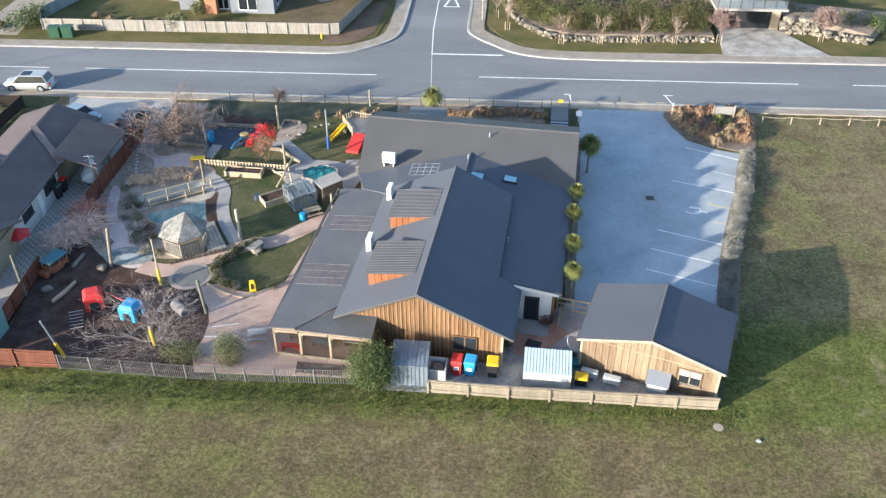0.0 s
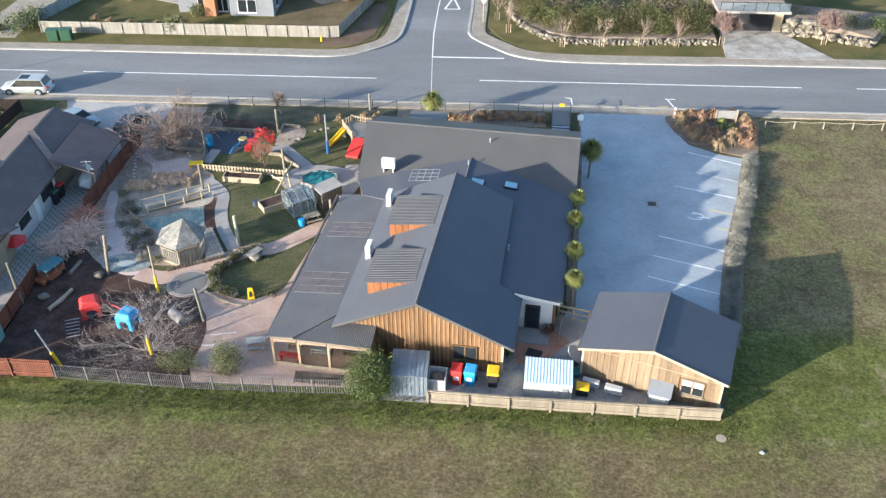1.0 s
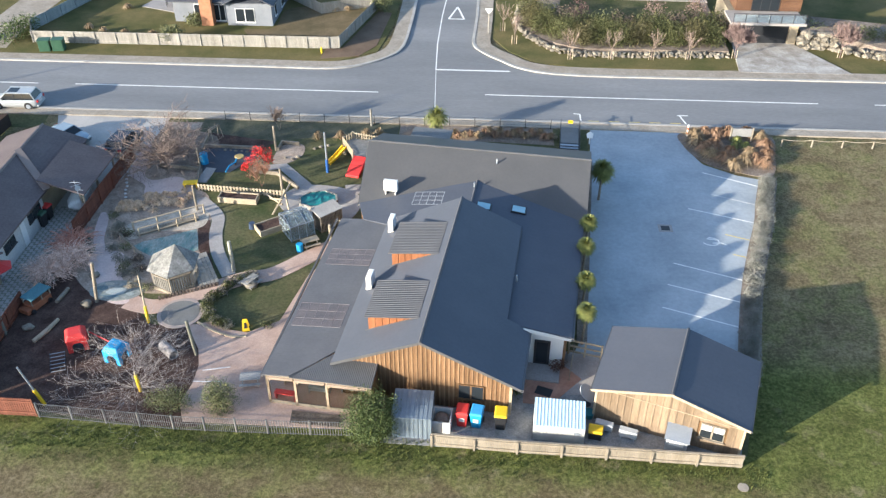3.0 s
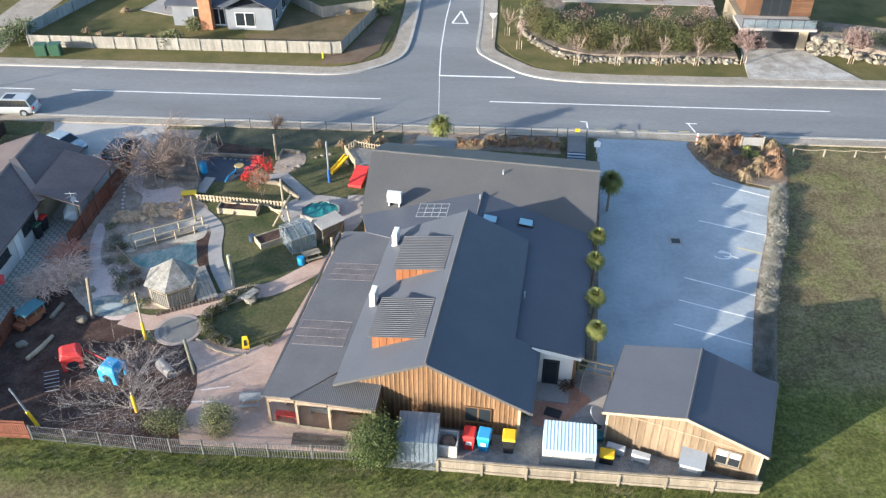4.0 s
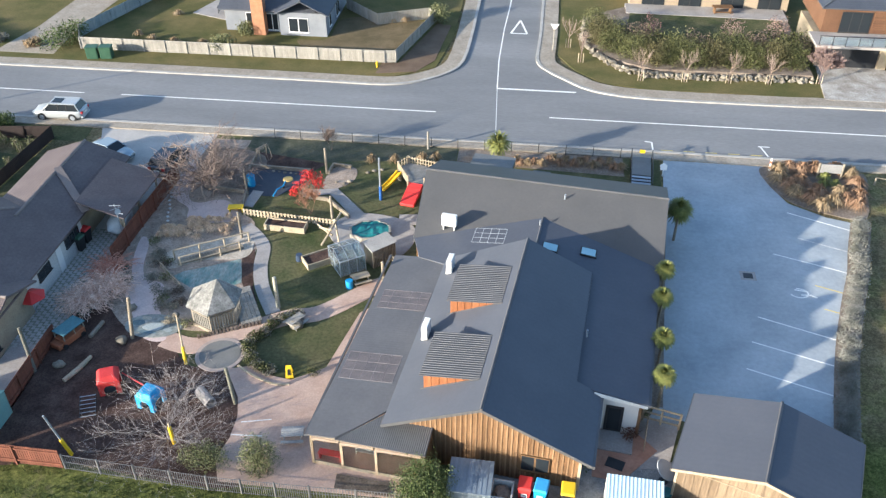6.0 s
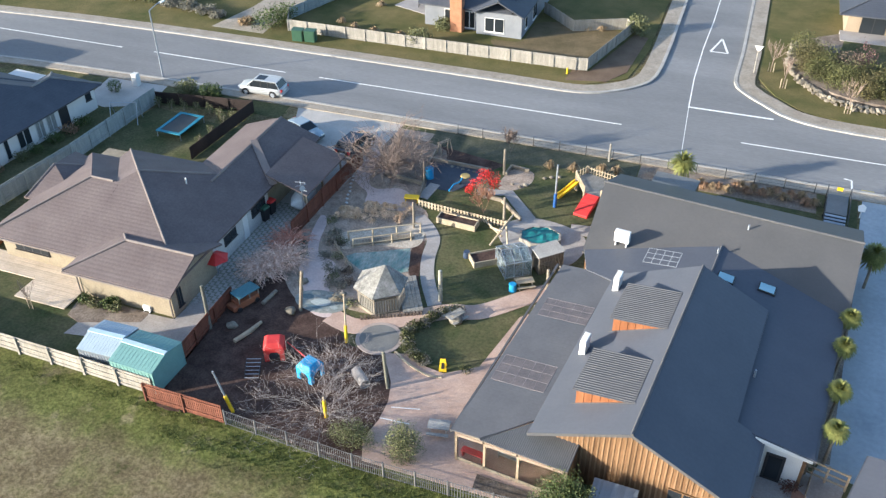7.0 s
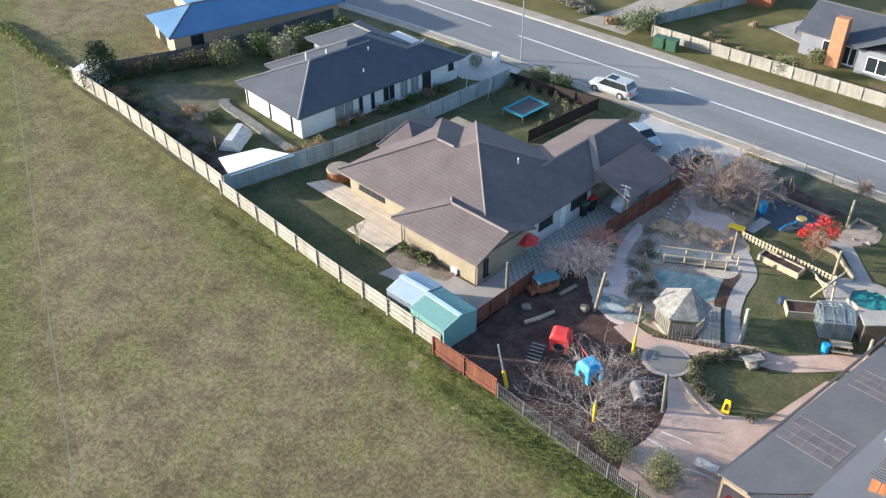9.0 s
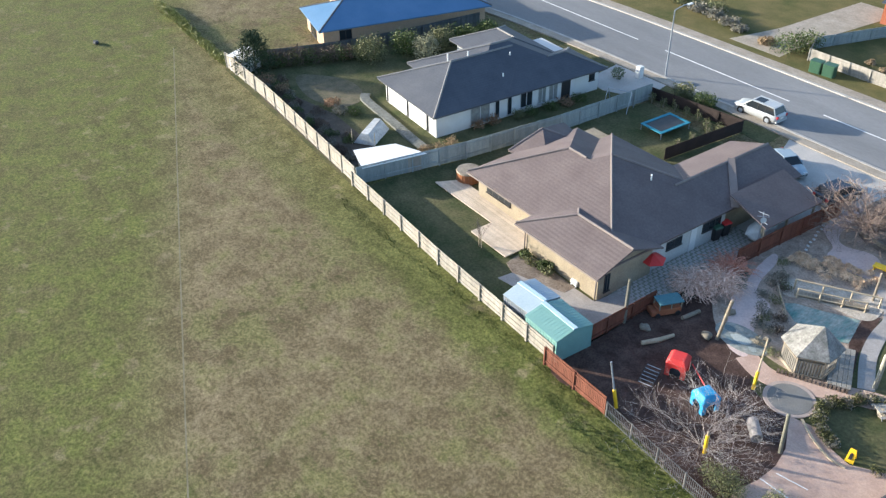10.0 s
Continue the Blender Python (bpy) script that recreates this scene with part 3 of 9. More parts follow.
roof("roof", [(8.76, 23.1, 4.65), (-8.85, 23.1, 4.65), (-8.85, 27.6, 2.85), (8.76, 27.6, 2.85)], M_ROOF_L, centre)
roof("verandah_roof", [(v, u, 2.55 + (v + 9.15) * 0.0875) for v, u in ((-5.3, 0.9), (-4.9, 15.0), (-9.0, 15.0), (-9.28, -1.5), (-7.63, -1.5))], M_ROOF_V, centre, 0.08, "dark grey metal verandah roof")
# ribbed porch roof
prof = []
for i in range(45):
    a = -7.6 + 0.11 * i
    prof += [(a, 0.0), (a + 0.055, 0.022)]
prof.append((-2.65, 0.0))
fall = lambda u: min(1, max(0, (u + 7.6) / 2.3))
s = folded(prof, lambda u, h: (u, -1.5, 2.54 + h), lambda u, h: (u, -1.49 + 2.1 * fall(u), 2.54 + 0.42 * fall(u) + h), 0.05)
part("porch_roof", s, M_ROOF_RIB, centre, "ribbed dark metal porch roof")
for nm, p, q in (("ridge_cap", (0, -0.32, RZ), (0, 14.97, RZ)), ("ridge_cap", (-8.9, 23.1, 4.65), (8.8, 23.1, 4.65)), ("ridge_cap", (0.35, 14.5, 3.65), (0.35, 20.2, 3.65))):
    s = Shape()
    s.tube(Vector(p) + Vector((0, 0, 0.0)), Vector(q), 0.09, n=6)
    part(nm, s, M_ROOF_RIB, centre)
part("flashing", Shape().tube((-7.63, -1.5, 2.57), (-5.3, 0.9, 2.92), 0.05), M_ROOF_RIB, centre)
# walls
W0 = 0.25
M_GAP = mat("dark_joint", (0.13, 0.07, 0.035), (0.17, 0.10, 0.05))
part("wall", Shape().solid([(-5.0, W0, 0), (5.3, W0, 0), (5.3, W0, zr(5.3) - 0.12), (0, W0, RZ - 0.12), (-5.0, W0, zr(5.0) - 0.12), (-5.0, W0 + 0.18, 0), (5.3, W0 + 0.18, 0), (5.3, W0 + 0.18, zr(5.3) - 0.12), (0, W0 + 0.18, RZ - 0.12), (-5.0, W0 + 0.18, zr(5.0) - 0.12)], [(0, 1, 2, 3, 4), (9, 8, 7, 6, 5), (0, 5, 6, 1), (1, 6, 7, 2), (2, 7, 8, 3), (3, 8, 9, 4), (4, 9, 5, 0)]), M_GAP, centre, "cedar-clad gable wall")
part("wall", Shape().box(5.12, W0 + 0.18, 0, 5.3, 6.6, 2.9), M_CLAD, centre)
part("wall", Shape().box(-5.0, W0 + 0.18, 0, -4.82, 17.2, 2.8), M_CLAD, centre)
part("wall", Shape().box(5.3, 4.85, 0, 8.05, 5.03, 2.68), M_WHITE, centre, "white-painted entry wall")
part("wall", Shape().box(8.05, 4.85, 0, 8.23, 17.8, 2.5), M_CLAD, centre)
part("wall", Shape().box(8.1, 17.8, 0, 8.28, 26.9, 2.7), M_CLAD, centre)
part("wall", Shape().box(-8.1, 17.5, 0, 8.1, 17.68, 2.4), M_WHITE, centre)
part("wall", Shape().box(-8.2, 17.5, 0, -8.02, 26.9, 2.7), M_CLAD, centre)
part("wall", Shape().box(-8.1, 26.7, 0, 8.1, 26.9, 2.7), M_CLAD, centre)
part("gable_infill", Shape().solid([(-8.1, 18.0, 2.55), (-8.1, 26.9, 2.7), (-8.1, 23.1, 4.5), (-7.95, 18.0, 2.55), (-7.95, 26.9, 2.7), (-7.95, 23.1, 4.5)], [(0, 1, 2), (5, 4, 3), (0, 3, 4, 1), (1, 4, 5, 2), (2, 5, 3, 0)]), M_CLAD, centre)
part("gable_infill", Shape().solid([(8.1, 18.0, 2.55), (8.1, 26.9, 2.7), (8.1, 23.1, 4.5), (8.25, 18.0, 2.55), (8.25, 26.9, 2.7), (8.25, 23.1, 4.5)], [(0, 1, 2), (5, 4, 3), (0, 3, 4, 1), (1, 4, 5, 2), (2, 5, 3, 0)]), M_CLAD, centre)
part("gable_infill", Shape().solid([(-4.5, 14.7, 2.9), (4.2, 14.7, 3.1), (0, 14.7, RZ - 0.12), (-4.5, 14.85, 2.9), (4.2, 14.85, 3.1), (0, 14.85, RZ - 0.12)], [(0, 1, 2), (5, 4, 3), (0, 3, 4, 1), (1, 4, 5, 2), (2, 5, 3, 0)]), M_CLAD, centre)
part("step_fascia", Shape().box(4.2, 5.0, 3.1, 4.36, 14.9, 3.37), M_ROOF_RIB, centre)
for x0, x1, z0, z1 in ((5.9, 5.98, 2.52, 2.72),):
    part("gutter", Shape().box(x0, -0.3, z0, x1 + 0.06, 4.95, z1), M_ROOF_RIB, centre)
part("gutter", Shape().box(8.5, 4.75, 2.4, 8.66, 17.4, 2.6), M_ROOF_RIB, centre)
part("gutter", Shape().box(-9.38, -1.5, 2.36, -9.26, 15.0, 2.52), M_ROOF_RIB, centre)


def dormer(u0, u1):
    v0, v1 = -3.65, -0.55
    z0, z1 = 4.87, zr(v1) + 0.02
    k = 20
    prof = []
    for i in range(k):                       # one sheet, folded into ribs
        a, b = u0 - 0.12 + (u1 - u0 + 0.2) * i / k, u0 - 0.12 + (u1 - u0 + 0.2) * (i + 1) / k
        prof += [(a, 0.0), (a + (b - a) * 0.55, 0.0), (a + (b - a) * 0.65, 0.025), (a + (b - a) * 0.9, 0.025)]
    prof.append((u1 + 0.08, 0.0))
    s = folded(prof, lambda u, h: (v0 - 0.22, u, z0 - 0.02 + h), lambda u, h: (v1, u, z1 + h), 0.05)
    d = part("dormer", s, M_ROOF_RIB, centre, "ribbed metal dormer roof")
    for y0, y1 in ((u0, u0 + 0.1), (u1 - 0.1, u1)):
        kk = 7
        for i in range(kk):
            a, b = v0 + (v1 - v0) * i / kk, v0 + (v1 - v0) * (i + 0.94) / kk
            top = lambda v: z0 + (z1 - z0) * (v - v0) / (v1 - v0) - 0.06
            part("board", Shape().solid([(a, y0, zr(a) - 0.05), (b, y0, zr(b) - 0.05), (b, y0, max(top(b), zr(b) - 0.04)), (a, y0, max(top(a), zr(a) - 0.04)), (a, y1, zr(a) - 0.05), (b, y1, zr(b) - 0.05), (b, y1, max(top(b), zr(b) - 0.04)), (a, y1, max(top(a), zr(a) - 0.04))], ((0, 1, 2, 3), (7, 6, 5, 4), (0, 4, 5, 1), (1, 5, 6, 2), (2, 6, 7, 3), (3, 7, 4, 0))), M_ORANGE, d)
    part("window_pane", Shape().box(v0 - 0.02, u0 + 0.12, zr(v0) + 0.05, v0 + 0.06, u1 - 0.12, z0 - 0.1), M_GLASS, d, "high dormer window")
    part("flashing", Shape().slab([(v0 - 0.2, u0 - 0.06, zr(v0 - 0.2) + 0.03), (v1 + 0.1, u0 - 0.06, zr(v1 + 0.1) + 0.03), (v1 + 0.1, u0, zr(v1 + 0.1) + 0.03), (v0 - 0.2, u0, zr(v0 - 0.2) + 0.03)], 0.03), M_ROOF_RIB, d, "grey flashing strip")


dormer(2.1, 5.5)
dormer(8.55, 12.0)

# ---- garden shed with timber cladding ----
shed = thing("utility_shed", "pale timber-clad gabled shed with a grey metal roof", "shed", 6.10, 40.42, 0, -17.9)
SW, SD, SE, SR = 8.9, 5.85, 2.65, 3.85
roof("roof", [(0, 0, SE), (SW / 2, 0, SR), (SW / 2, SD, SR), (0, SD, SE)], M_ROOF_Y, shed)
roof("roof", [(SW, 0, SE), (SW / 2, 0, SR), (SW / 2, SD, SR), (SW, SD, SE)], M_ROOF_Y, shed)
part("ridge_cap", Shape().tube((SW / 2, -0.02, SR), (SW / 2, SD + 0.02, SR), 0.09), M_ROOF_RIB, shed)
gw = lambda y: Shape().solid([(0.25, y, 0), (SW - 0.25, y, 0), (SW - 0.25, y, SE - 0.05), (SW / 2, y, SR - 0.12), (0.25, y, SE - 0.05), (0.25, y + 0.15, 0), (SW - 0.25, y + 0.15, 0), (SW - 0.25, y + 0.15, SE - 0.05), (SW / 2, y + 0.15, SR - 0.12), (0.25, y + 0.15, SE - 0.05)], [(0, 1, 2, 3, 4), (9, 8, 7, 6, 5), (0, 5, 6, 1), (1, 6, 7, 2), (2, 7, 8, 3), (3, 8, 9, 4), (4, 9, 5, 0)])
part("wall", gw(0.3), M_GAP, shed)
part("wall", gw(SD - 0.45), M_CLAD2, shed)
part("wall", Shape().box(0.25, 0.45, 0, 0.4, SD - 0.45, SE - 0.06), M_CLAD2, shed)
part("wall", Shape().box(SW - 0.4, 0.45, 0, SW - 0.25, SD - 0.45, SE - 0.06), M_CLAD2, shed)


# ---- neighbouring houses ----
def hip(parent, x0, y0, x1, y1, z0, slope, material, ends=("hip", "hip"), caps="SsNnr", cap_mat=None, name="roof"):
    """A roof over a rectangle: ridge along the longer side, hipped or gabled ends; four slopes, and cappings on the ridge (r) and on the hips named in caps."""
    along_x = (x1 - x0) > (y1 - y0)
    w = (y1 - y0) if along_x else (x1 - x0)
    zt = z0 + slope * w / 2
    a = w / 2 if ends[0] == "hip" else 0
    b = w / 2 if ends[1] == "hip" else 0
    if along_x:
        c = (y0 + y1) / 2
        p, q = (x0 + a, c, zt), (x1 - b, c, zt)
        A, B, C, D = (x0, y0, z0), (x1, y0, z0), (x1, y1, z0), (x0, y1, z0)
    else:
        c = (x0 + x1) / 2
        p, q = (c, y0 + a, zt), (c, y1 - b, zt)
        A, B, C, D = (x0, y1, z0), (x0, y0, z0), (x1, y0, z0), (x1, y1, z0)
        A, B, C, D = (x1, y0, z0), (x1, y1, z0), (x0, y1, z0), (x0, y0, z0)
    part(name, Shape().slab([A, B, q, p], 0.14), material, parent)
    part(name, Shape().slab([C, D, p, q], 0.14), material, parent)
    if a:
        part(name, Shape().slab([D, A, p], 0.14), material, parent)
    if b:
        part(name, Shape().slab([B, C, q], 0.14), material, parent)
    s = Shape()
    if "r" in caps:
        s.tube(p, q, 0.11)
    for e, r, h, k in ((A, p, a, "S"), (D, p, a, "s"), (B, q, b, "N"), (C, q, b, "n")):
        if h and k in caps:
            s.tube(e, r, 0.10)
    part("ridge_cap", s, cap_mat or (M_CAP if material == M_TILE else M_ROOF_RIB), parent)
    return zt


house = thing("brick_house", "cream brick bungalow with a brown tiled hip roof", "house")
HS = 0.365
Q, SW_, SE_, NE_, NW_ = (-42.7, 54.1, 5.2), (-48.6, 46.88, 2.4), (-35.05, 46.88, 2.4), (-35.05, 60.6, 2.4), (-48.6, 60.4, 2.4)
for a, b in ((SW_, SE_), (SE_, NE_), (NE_, NW_), (NW_, SW_)):       # square main block
    part("roof", Shape().slab([a, b, Q], 0.14), M_TILE, house)
for a in (SE_, (-38.9, 57.35, 3.8), NW_):
    part("ridge_cap", Shape().tube(a, Q, 0.10), M_CAP, house)
P1 = (-45.9, 52.85, 4.74)
part("roof", Shape().slab([(-50.95, 46.9, 2.39), (-43.5, 46.9, 2.39), (-43.5, 52.85, 4.73), P1], 0.14), M_TILE, house)
part("roof", Shape().slab([(-51.2, 58.9, 2.39), (-50.95, 46.9, 2.39), P1], 0.14), M_TILE, house)
part("roof", Shape().slab([(-51.2, 58.9, 2.39), P1, (-43.5, 52.85, 4.73), (-43.5, 58.9, 2.5)], 0.14), M_TILE, house)
part("ridge_cap", Shape().tube((-50.95, 46.9, 2.42), P1, 0.10), M_CAP, house)
part("ridge_cap", Shape().tube(P1, (-44.0, 52.85, 4.74), 0.10), M_CAP, house)
part("valley_strip", Shape().slab([(-38.75, 62.75, 3.83), (-38.35, 63.15, 3.83), (-34.75, 59.55, 2.52), (-35.15, 59.15, 2.52)], 0.06), M_CAP, house)
for a, b in (((-51.6, 51.6, 2.4), (-47.4, 52.2, 2.6)), ((-47.4, 52.2, 2.6), (-48.1, 57.6, 2.4)), ((-48.1, 57.6, 2.4), (-52.6, 58.6, 2.4)), ((-52.6, 58.6, 2.4), (-51.6, 51.6, 2.4))):
    part("roof", Shape().slab([a, b, (-51.3, 54.95, 3.55)], 0.14), M_TILE, house)
part("ridge_cap", Shape().tube((-48.1, 57.6, 2.4), (-51.3, 54.95, 3.55), 0.09).tube((-51.6, 51.6, 2.4), (-51.3, 54.95, 3.55), 0.09), M_CAP, house)
part("wall", Shape().box(-51.2, 54.0, 0, -48.0, 57.4, 2.38), M_BRICK, house)
hip(house, -41.95, 56.6, -35.05, 67.4, 2.392, HS, M_TILE, ("gable", "gable"))
hip(house, -43.0, 45.2, -34.6, 51.4, 2.42, HS, M_TILE, ("hip", "gable"))
for b in ((-50.4, 47.6, -35.4, 60.0), (-42.4, 45.8, -35.1, 50.9), (-41.6, 55.0, -35.4, 66.8)):
    part("wall", Shape().box(b[0], b[1], 0, b[2], b[3], 2.38), M_BRICK, house)
part("gable_wall", Shape().solid([(-35.1, 45.8, 2.38), (-35.1, 50.9, 2.38), (-35.1, 48.3, 3.35), (-35.3, 45.8, 2.38), (-35.3, 50.9, 2.38), (-35.3, 48.3, 3.35)], [(0, 1, 2), (5, 4, 3), (0, 3, 4, 1), (1, 4, 5, 2), (2, 5, 3, 0)]), M_BRICK, house)
part("carport_roof", Shape().slab([(-35.6, 59.4, 3.25), (-32.0, 59.0, 2.35), (-31.8, 65.3, 2.35), (-35.6, 65.6, 3.25)], 0.12), M_TILE_LOW, house)

white = thing("white_house", "white bungalow with a charcoal hip roof", "house", -59.5, 49.5, 0, -3.5)
M_CAP2 = mat("grey_ridge_capping", (0.155, 0.155, 0.158), (0.20, 0.20, 0.20), rough=0.6, grain=0.12)
hip(white, -10.3, 0.0, 0.0, 17.3, 2.4, 0.45, M_TILE2, caps="Ssr", cap_mat=M_CAP2)
hip(white, -11.75, 4.2, -0.02, 17.9, 2.39, 0.45, M_TILE2, caps="snr", cap_mat=M_CAP2)
hip(white, -14.6, 11.0, -4.5, 18.2, 2.38, 0.45, M_TILE2, caps="Ssr", cap_mat=M_CAP2)
hip(white, -6.0, 8.0, 0.02, 20.0, 2.41, 0.45, M_TILE2, caps="Nn", cap_mat=M_CAP2)
part("ridge_cap", Shape().tube((-2.99, 14.8, 3.765), (-2.99, 17.0, 3.765), 0.10), M_CAP2, white)
part("wall", Shape().box(-9.7, 0.6, 0, -0.6, 19.4, 2.36), M_WHITE, white)
part("wall", Shape().box(-11.2, 4.8, 0, -9.7, 17.3, 2.36), M_GREYWALL, white)
part("wall", Shape().box(-14.0, 11.6, 0, -11.2, 17.6, 2.36), M_GREYWALL, white)

blue = thing("blue_roofed_house", "bungalow with a bright blue metal hip roof", "house", -83.3, 51.2, 0, -13.3)
hip(blue, -8.2, 0.0, 0.0, 20.5, 2.4, 0.42, M_BLUE_ROOF)
hip(blue, -17.0, 5.0, -1.0, 18.0, 2.38, 0.36, M_BLUE_ROOF)
M_APRICOT = mat("apricot_render", (0.36, 0.25, 0.17), (0.42, 0.30, 0.21))
part("wall", Shape().box(-7.6, 0.6, 0, -0.6, 19.9, 2.36), M_APRICOT, blue)
part("wall", Shape().box(-16.4, 5.6, 0, -7.6, 18.4, 2.34), M_APRICOT, blue)

M_GREYHOUSE = mat("blue_grey_weatherboard", (0.165, 0.180, 0.205), (0.215, 0.230, 0.255), scale=0.6, grain=0.08)
grey = thing("grey_house", "grey weatherboard house with a charcoal roof across the road", "house")
hip(grey, -37.5, 99.0, -26.6, 107.5, 2.7, 0.5, M_TILE2, ("gable", "gable"))
hip(grey, -31.0, 98.2, -25.0, 112.0, 2.7, 0.5, M_TILE2, ("gable", "gable"))
part("wall", Shape().box(-37.0, 99.6, 0, -26.8, 107, 2.65), M_GREYHOUSE, grey)
part("wall", Shape().box(-30.6, 98.8, 0, -25.4, 111.5, 2.65), M_GREYHOUSE, grey)

M_SLAT = mat("dark_cedar_slats", (0.105, 0.052, 0.030), (0.165, 0.088, 0.052), rough=0.7, rnd=0.2, grain=0.2)
east = thing("hillside_house", "timber house with a garage below and a balcony", "house")
part("wall", Shape().box(26.0, 97.2, 0, 33.0, 106, 2.6), M_BRICK, east)
part("wall", Shape().box(26.5, 99.5, 2.9, 33.6, 108, 5.6), M_SLAT, east)
hip(east, 26.0, 99.0, 34.2, 108.5, 5.6, 0.3, M_TILE2)
east2 = thing("garden_house", "long house with a dark roof behind the hedge", "house")
part("wall", Shape().box(8.0, 111.5, 0, 26, 120, 2.7), mat("buff_render", (0.27, 0.215, 0.155), (0.33, 0.265, 0.195)), east2)
hip(east2, 7.0, 110.6, 27.0, 121, 2.7, 0.3, M_TILE2)


# ---- longer grass along the fence ----
def tufts(label, places, h, w, n, material, seed, name="long_grass"):
    R = random.Random(seed)
    v, f = [], []
    for x0, y0, x1, y1, count in places:
        for _ in range(count):
            cx, cy = R.uniform(x0, x1), R.uniform(y0, y1)
            for _k in range(n):
                a = R.random() * 6.283
                dx, dy = math.cos(a), math.sin(a)
                hh = h * R.uniform(0.5, 1.3)
                k = len(v)
                v += [(cx - dy * w, cy + dx * w, 0.0), (cx + dy * w, cy - dx * w, 0.0), (cx + dx * hh * 0.45, cy + dy * hh * 0.45, hh)]
                f.append((k, k + 1, k + 2))
    me = bpy.data.meshes.new(name)
    me.from_pydata(v, [], f)
    me.materials.append(material)
    return tagged(new(name, me), label, "grass", "", "stuff")


M_LUSH = mat("lush_grass_blades", (0.060, 0.080, 0.022), (0.115, 0.130, 0.046), rough=0.85, scale=0.8, fine=6, grain=0.35, bump=0, spec=0.1)
tufts("long lush green grass along the field fence", ((-57, 38.2, -26, 39.0, 500), (-30, 36.6, 16, 37.6, 1500), (-26, 37.4, -3, 38.3, 900), (-28, 35.6, 16, 36.8, 500)), 0.12, 0.02, 7, M_LUSH, 801)


# ---- fences ----
def fence(label, line, height, material, pitch=2.4, pale=0.15, gap=0.012, post=0.1, rails=(0.25, 0.85), face=1, group="", cap=False):
    """A paling fence: posts, rails and one panel of palings a bay."""
    f = thing("fence", label, "fence", *line[0], 0, 0, group)
    ox, oy = line[0]
    for (ax, ay), (bx, by) in zip(line[:-1], line[1:]):
        L_ = math.hypot(bx - ax, by - ay)
        n_ = max(1, round(L_ / pitch))
        ang = math.atan2(by - ay, bx - ax)
        for i in range(n_):
            m = Matrix.Translation((ax - ox, ay - oy, 0)) @ Matrix.Rotation(ang, 4, "Z") @ Matrix.Translation((L_ * i / n_, 0, 0))
            w = L_ / n_
            part("post", Shape().box(-post / 2, -post / 2 - face * 0.06, 0, post / 2, post / 2 - face * 0.06, height - 0.03, m), material, f)
            for h in rails:
                part("rail", Shape().box(0, -0.02 - face * 0.05, height * h - 0.05, w, 0.02 - face * 0.05, height * h + 0.05, m), material, f)
            s = Shape()
            k = max(1, int(w / (pale + gap)))
            for j in range(k):
                a = w * j / k
                hh = height - random.random() * 0.02
                s.box(a, -0.012, 0.03, a + w / k - gap, 0.012, hh, m)
            if cap:
                s.box(0, -0.07, height, w, 0.05, height + 0.04, m)
            part("paling_panel", s, material, f)["kind"] = "stuff"
    return f


fence("grey weathered paling boundary fence along the field", [(-86.0, 41.4), (-76.5, 41.2), (-57.5, 39.9)], 1.75, M_GFENCE)
fence("pale horizontal-railed boundary fence along the field", [(-57.5, 39.9), (-44.5, 39.2), (-32.0, 38.9)], 1.4, M_GFENCE, 2.5, 0.3, rails=(0.2, 0.5, 0.82), post=0.16, face=1)
fence("red-stained paling fence at the play area corner", [(-32.0, 38.9), (-26.6, 38.8)], 1.5, M_RFENCE, pale=0.11, gap=0.03)
fence("red-stained paling fence between house and play area", [(-32.0, 39.2), (-32.2, 48.4)], 1.35, M_RFENCE)
fence("red-stained paling fence beside the carport", [(-31.7, 56.2), (-31.6, 61.0), (-31.3, 68.0)], 1.6, M_RFENCE)
fence("new pine paling fence round the service yard", [(-3.0, 37.95), (1.9, 37.7), (14.5, 37.35)], 1.0, M_FENCE, 2.3, pale=0.1, gap=0.015, post=0.13, cap=True, face=1)
fence("blue-grey paling fence between two gardens", [(-57.4, 40.2), (-55.6, 50), (-54.6, 60), (-54.3, 71.5)], 1.7, M_BFENCE)
fence("dark brown paling fence round the trampoline lawn", [(-54.2, 71.6), (-44.5, 73.0), (-45.1, 63.5)], 1.25, M_DFENCE)
fence("weathered paling fence on the street corner", [(-52.4, 96.0), (-50.9, 92.8), (-18.0, 93.0), (-16.9, 93.2), (-14.1, 104.6), (-15.0, 105.3), (-20.5, 102.9), (-25.0, 107.4)], 1.4, M_GFENCE)
fence("blue-grey paling fence beside the corner garden", [(-52.4, 96.0), (-48.0, 110.0)], 1.4, M_BFENCE)


